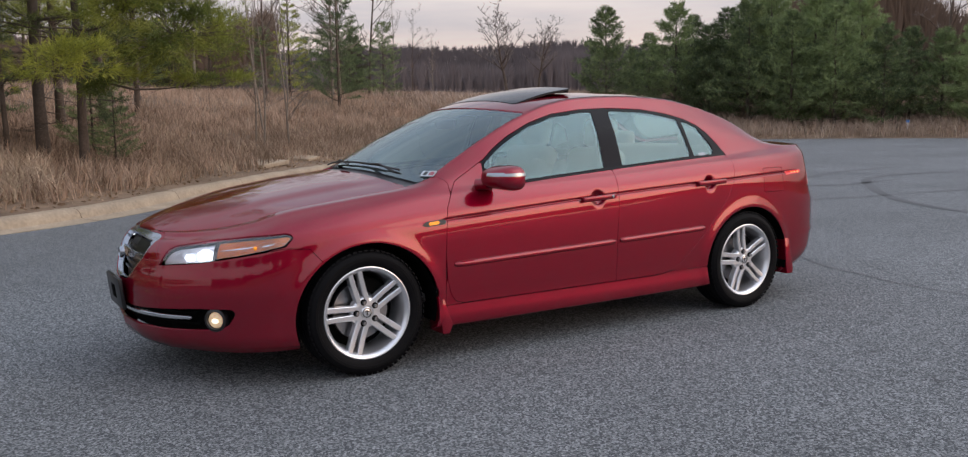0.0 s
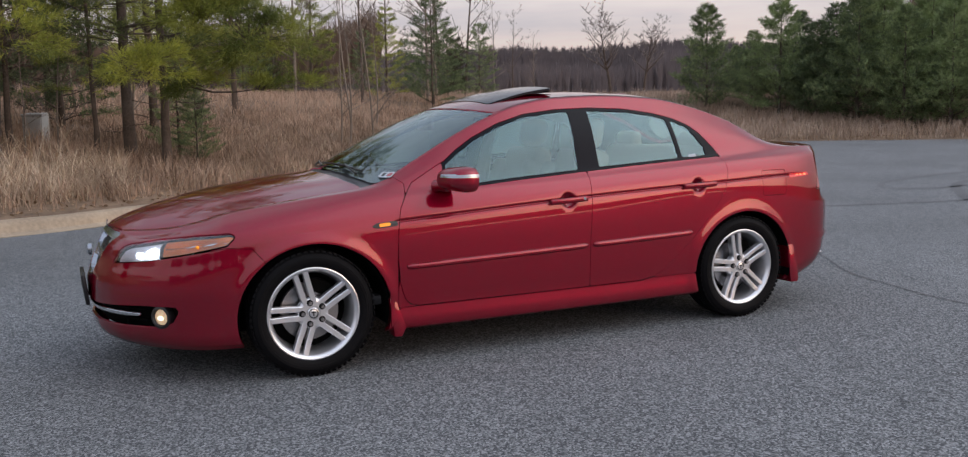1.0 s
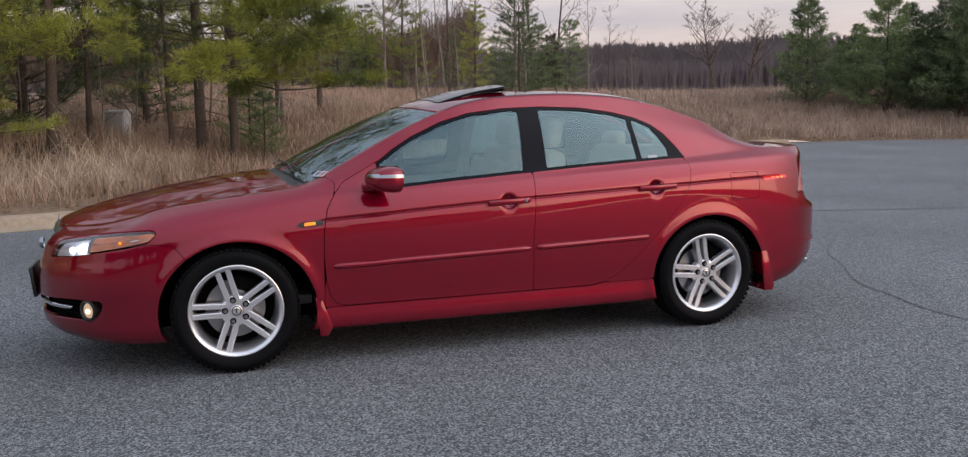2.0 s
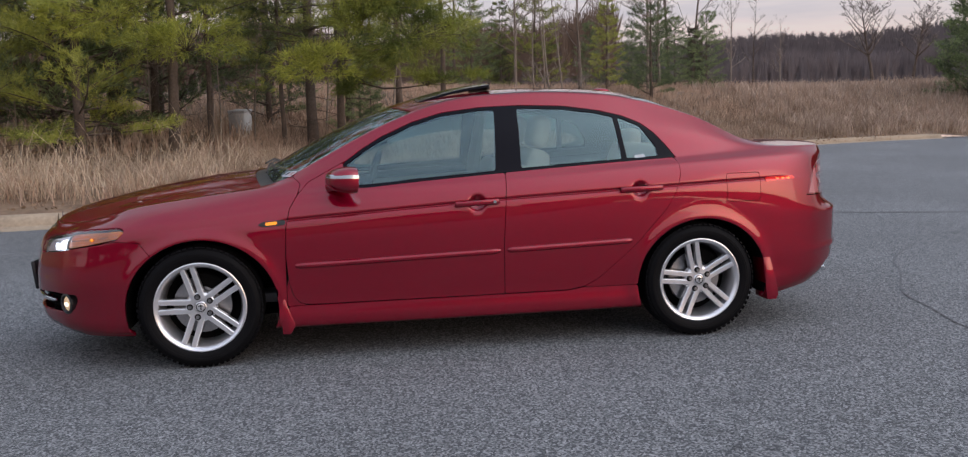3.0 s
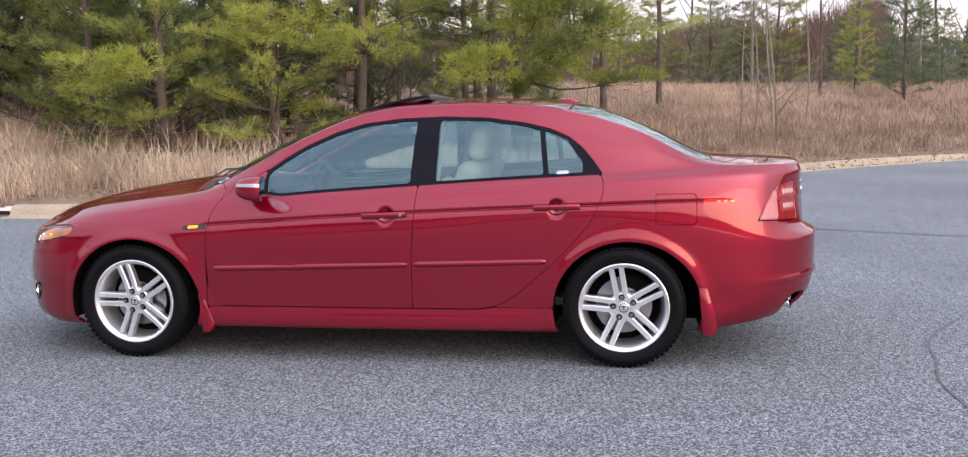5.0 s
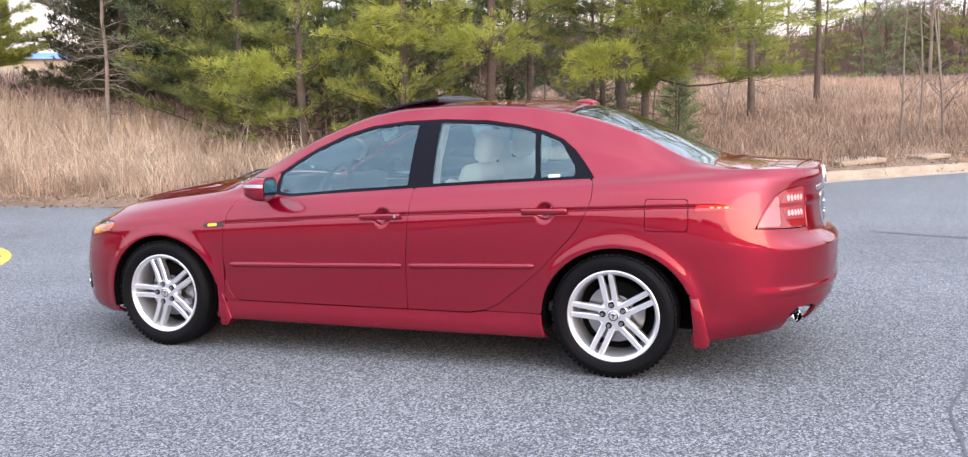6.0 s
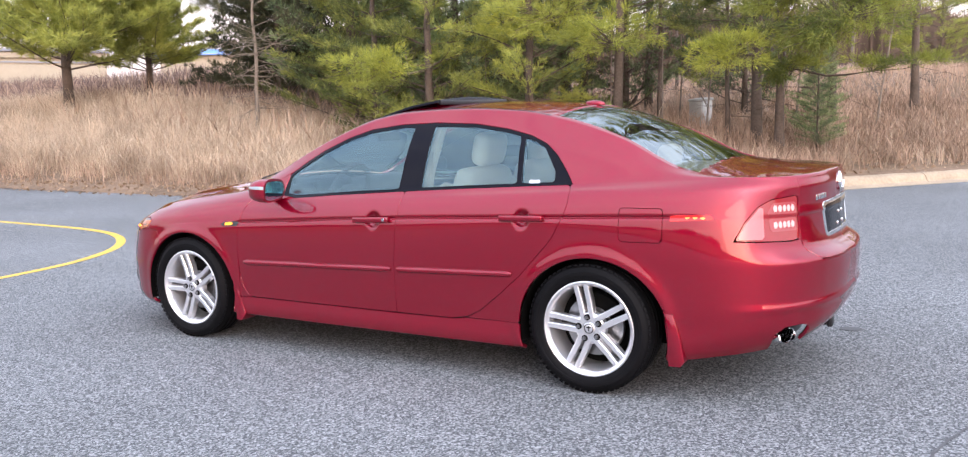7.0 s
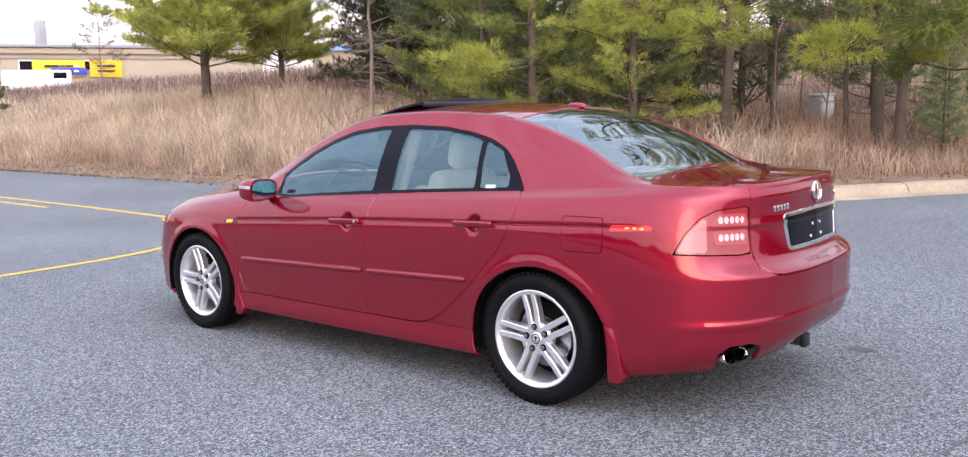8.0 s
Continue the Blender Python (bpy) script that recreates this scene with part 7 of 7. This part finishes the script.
grass("field_grass", 10, x, y, 0.46, 0.020, RUSSET, "russet grass covering the rising field", 0.5)
x, y = scatter(11, 16, 56, -10, 44, 110000, 0.35, 14.0, 0.4)
grass("field_grass", 12, x, y, 0.72, 0.030, PALEGRASS, "pale dry grass along the far verge", 0.5)
x, y = scatter(21, 16, 56, -10, 44, 34000, 0.35, 10.0, 0.3)
grass("straw_tufts", 22, x, y, 0.60, 0.022, STRAW, "pale straw grass along the far verge", 0.5)
x, y = scatter(13, -90, -8, 8, 46, 42000, 4.0, 34.0, 0.5)
grass("bank_grass", 14, x, y, 0.85, 0.05, RUSSET, "russet grass on the rising bank", 0.5)
x, y = scatter(15, -70, -20, 6.5, 16, 16000, 0.6, 7.0, 0.4)
grass("tall_grass", 16, x, y, 0.95, 0.026, STRAW, "tall dry straw-coloured grass along the road", 0.7)

x, y = scatter(41, -24, -2.2, 6.4, 12, 2400, 1.1, 4.0, 0.1)
grass("seed_heads", 42, x, y, 1.15, 0.009, STRAW, "single tall dry stalks with drooping seed heads", 1.1)

x, y = scatter(43, -70, -9, 11, 34, 26000, 6.5, 24.0, 0.6)
grass("brushwood", 44, x, y, 1.05, 0.020, BRUSH, "purple-brown leafless brush on the bank", 0.35)

# fallen leaves along the kerb and under the trees
rl = np.random.default_rng(31)
x1_, y1_ = scatter(32, -34, 30, 6, 30, 210000, -0.12, 1.5, 0.0, 0.7)
x2_, y2_ = scatter(33, -14, 8, 8, 20, 30000, 1.0, 9.0, 0.3)
lx, ly = np.concatenate([x1_, x2_]), np.concatenate([y1_, y2_])
dl = road_distance(lx, ly)
off_kerb = (lx < -7.4) | (lx > 5.0) | (dl > 0.30)
lx, ly, dl = lx[off_kerb], ly[off_kerb], dl[off_kerb]
lz = np.where(dl < 0.32, np.interp(dl, (-0.3, -0.05, 0.02, 0.11, 0.32), (0.008, 0.016, 0.10, 0.165, 0.165)), land_height(lx, ly)) + 0.012
cen = np.stack([lx, ly, lz], 1)
dirs_ = rl.normal(0, 1, (len(lx), 3)) * (1, 1, 0.35)
lm = blades_mesh("fallen_leaves", strips(cen, dirs_, 0.075, 0.045, rl))
lm.materials.append(LITTER)
tagged(new("fallen_leaves", lm), "brown fallen leaves along the kerb and under the trees", "leaves", kind="stuff")
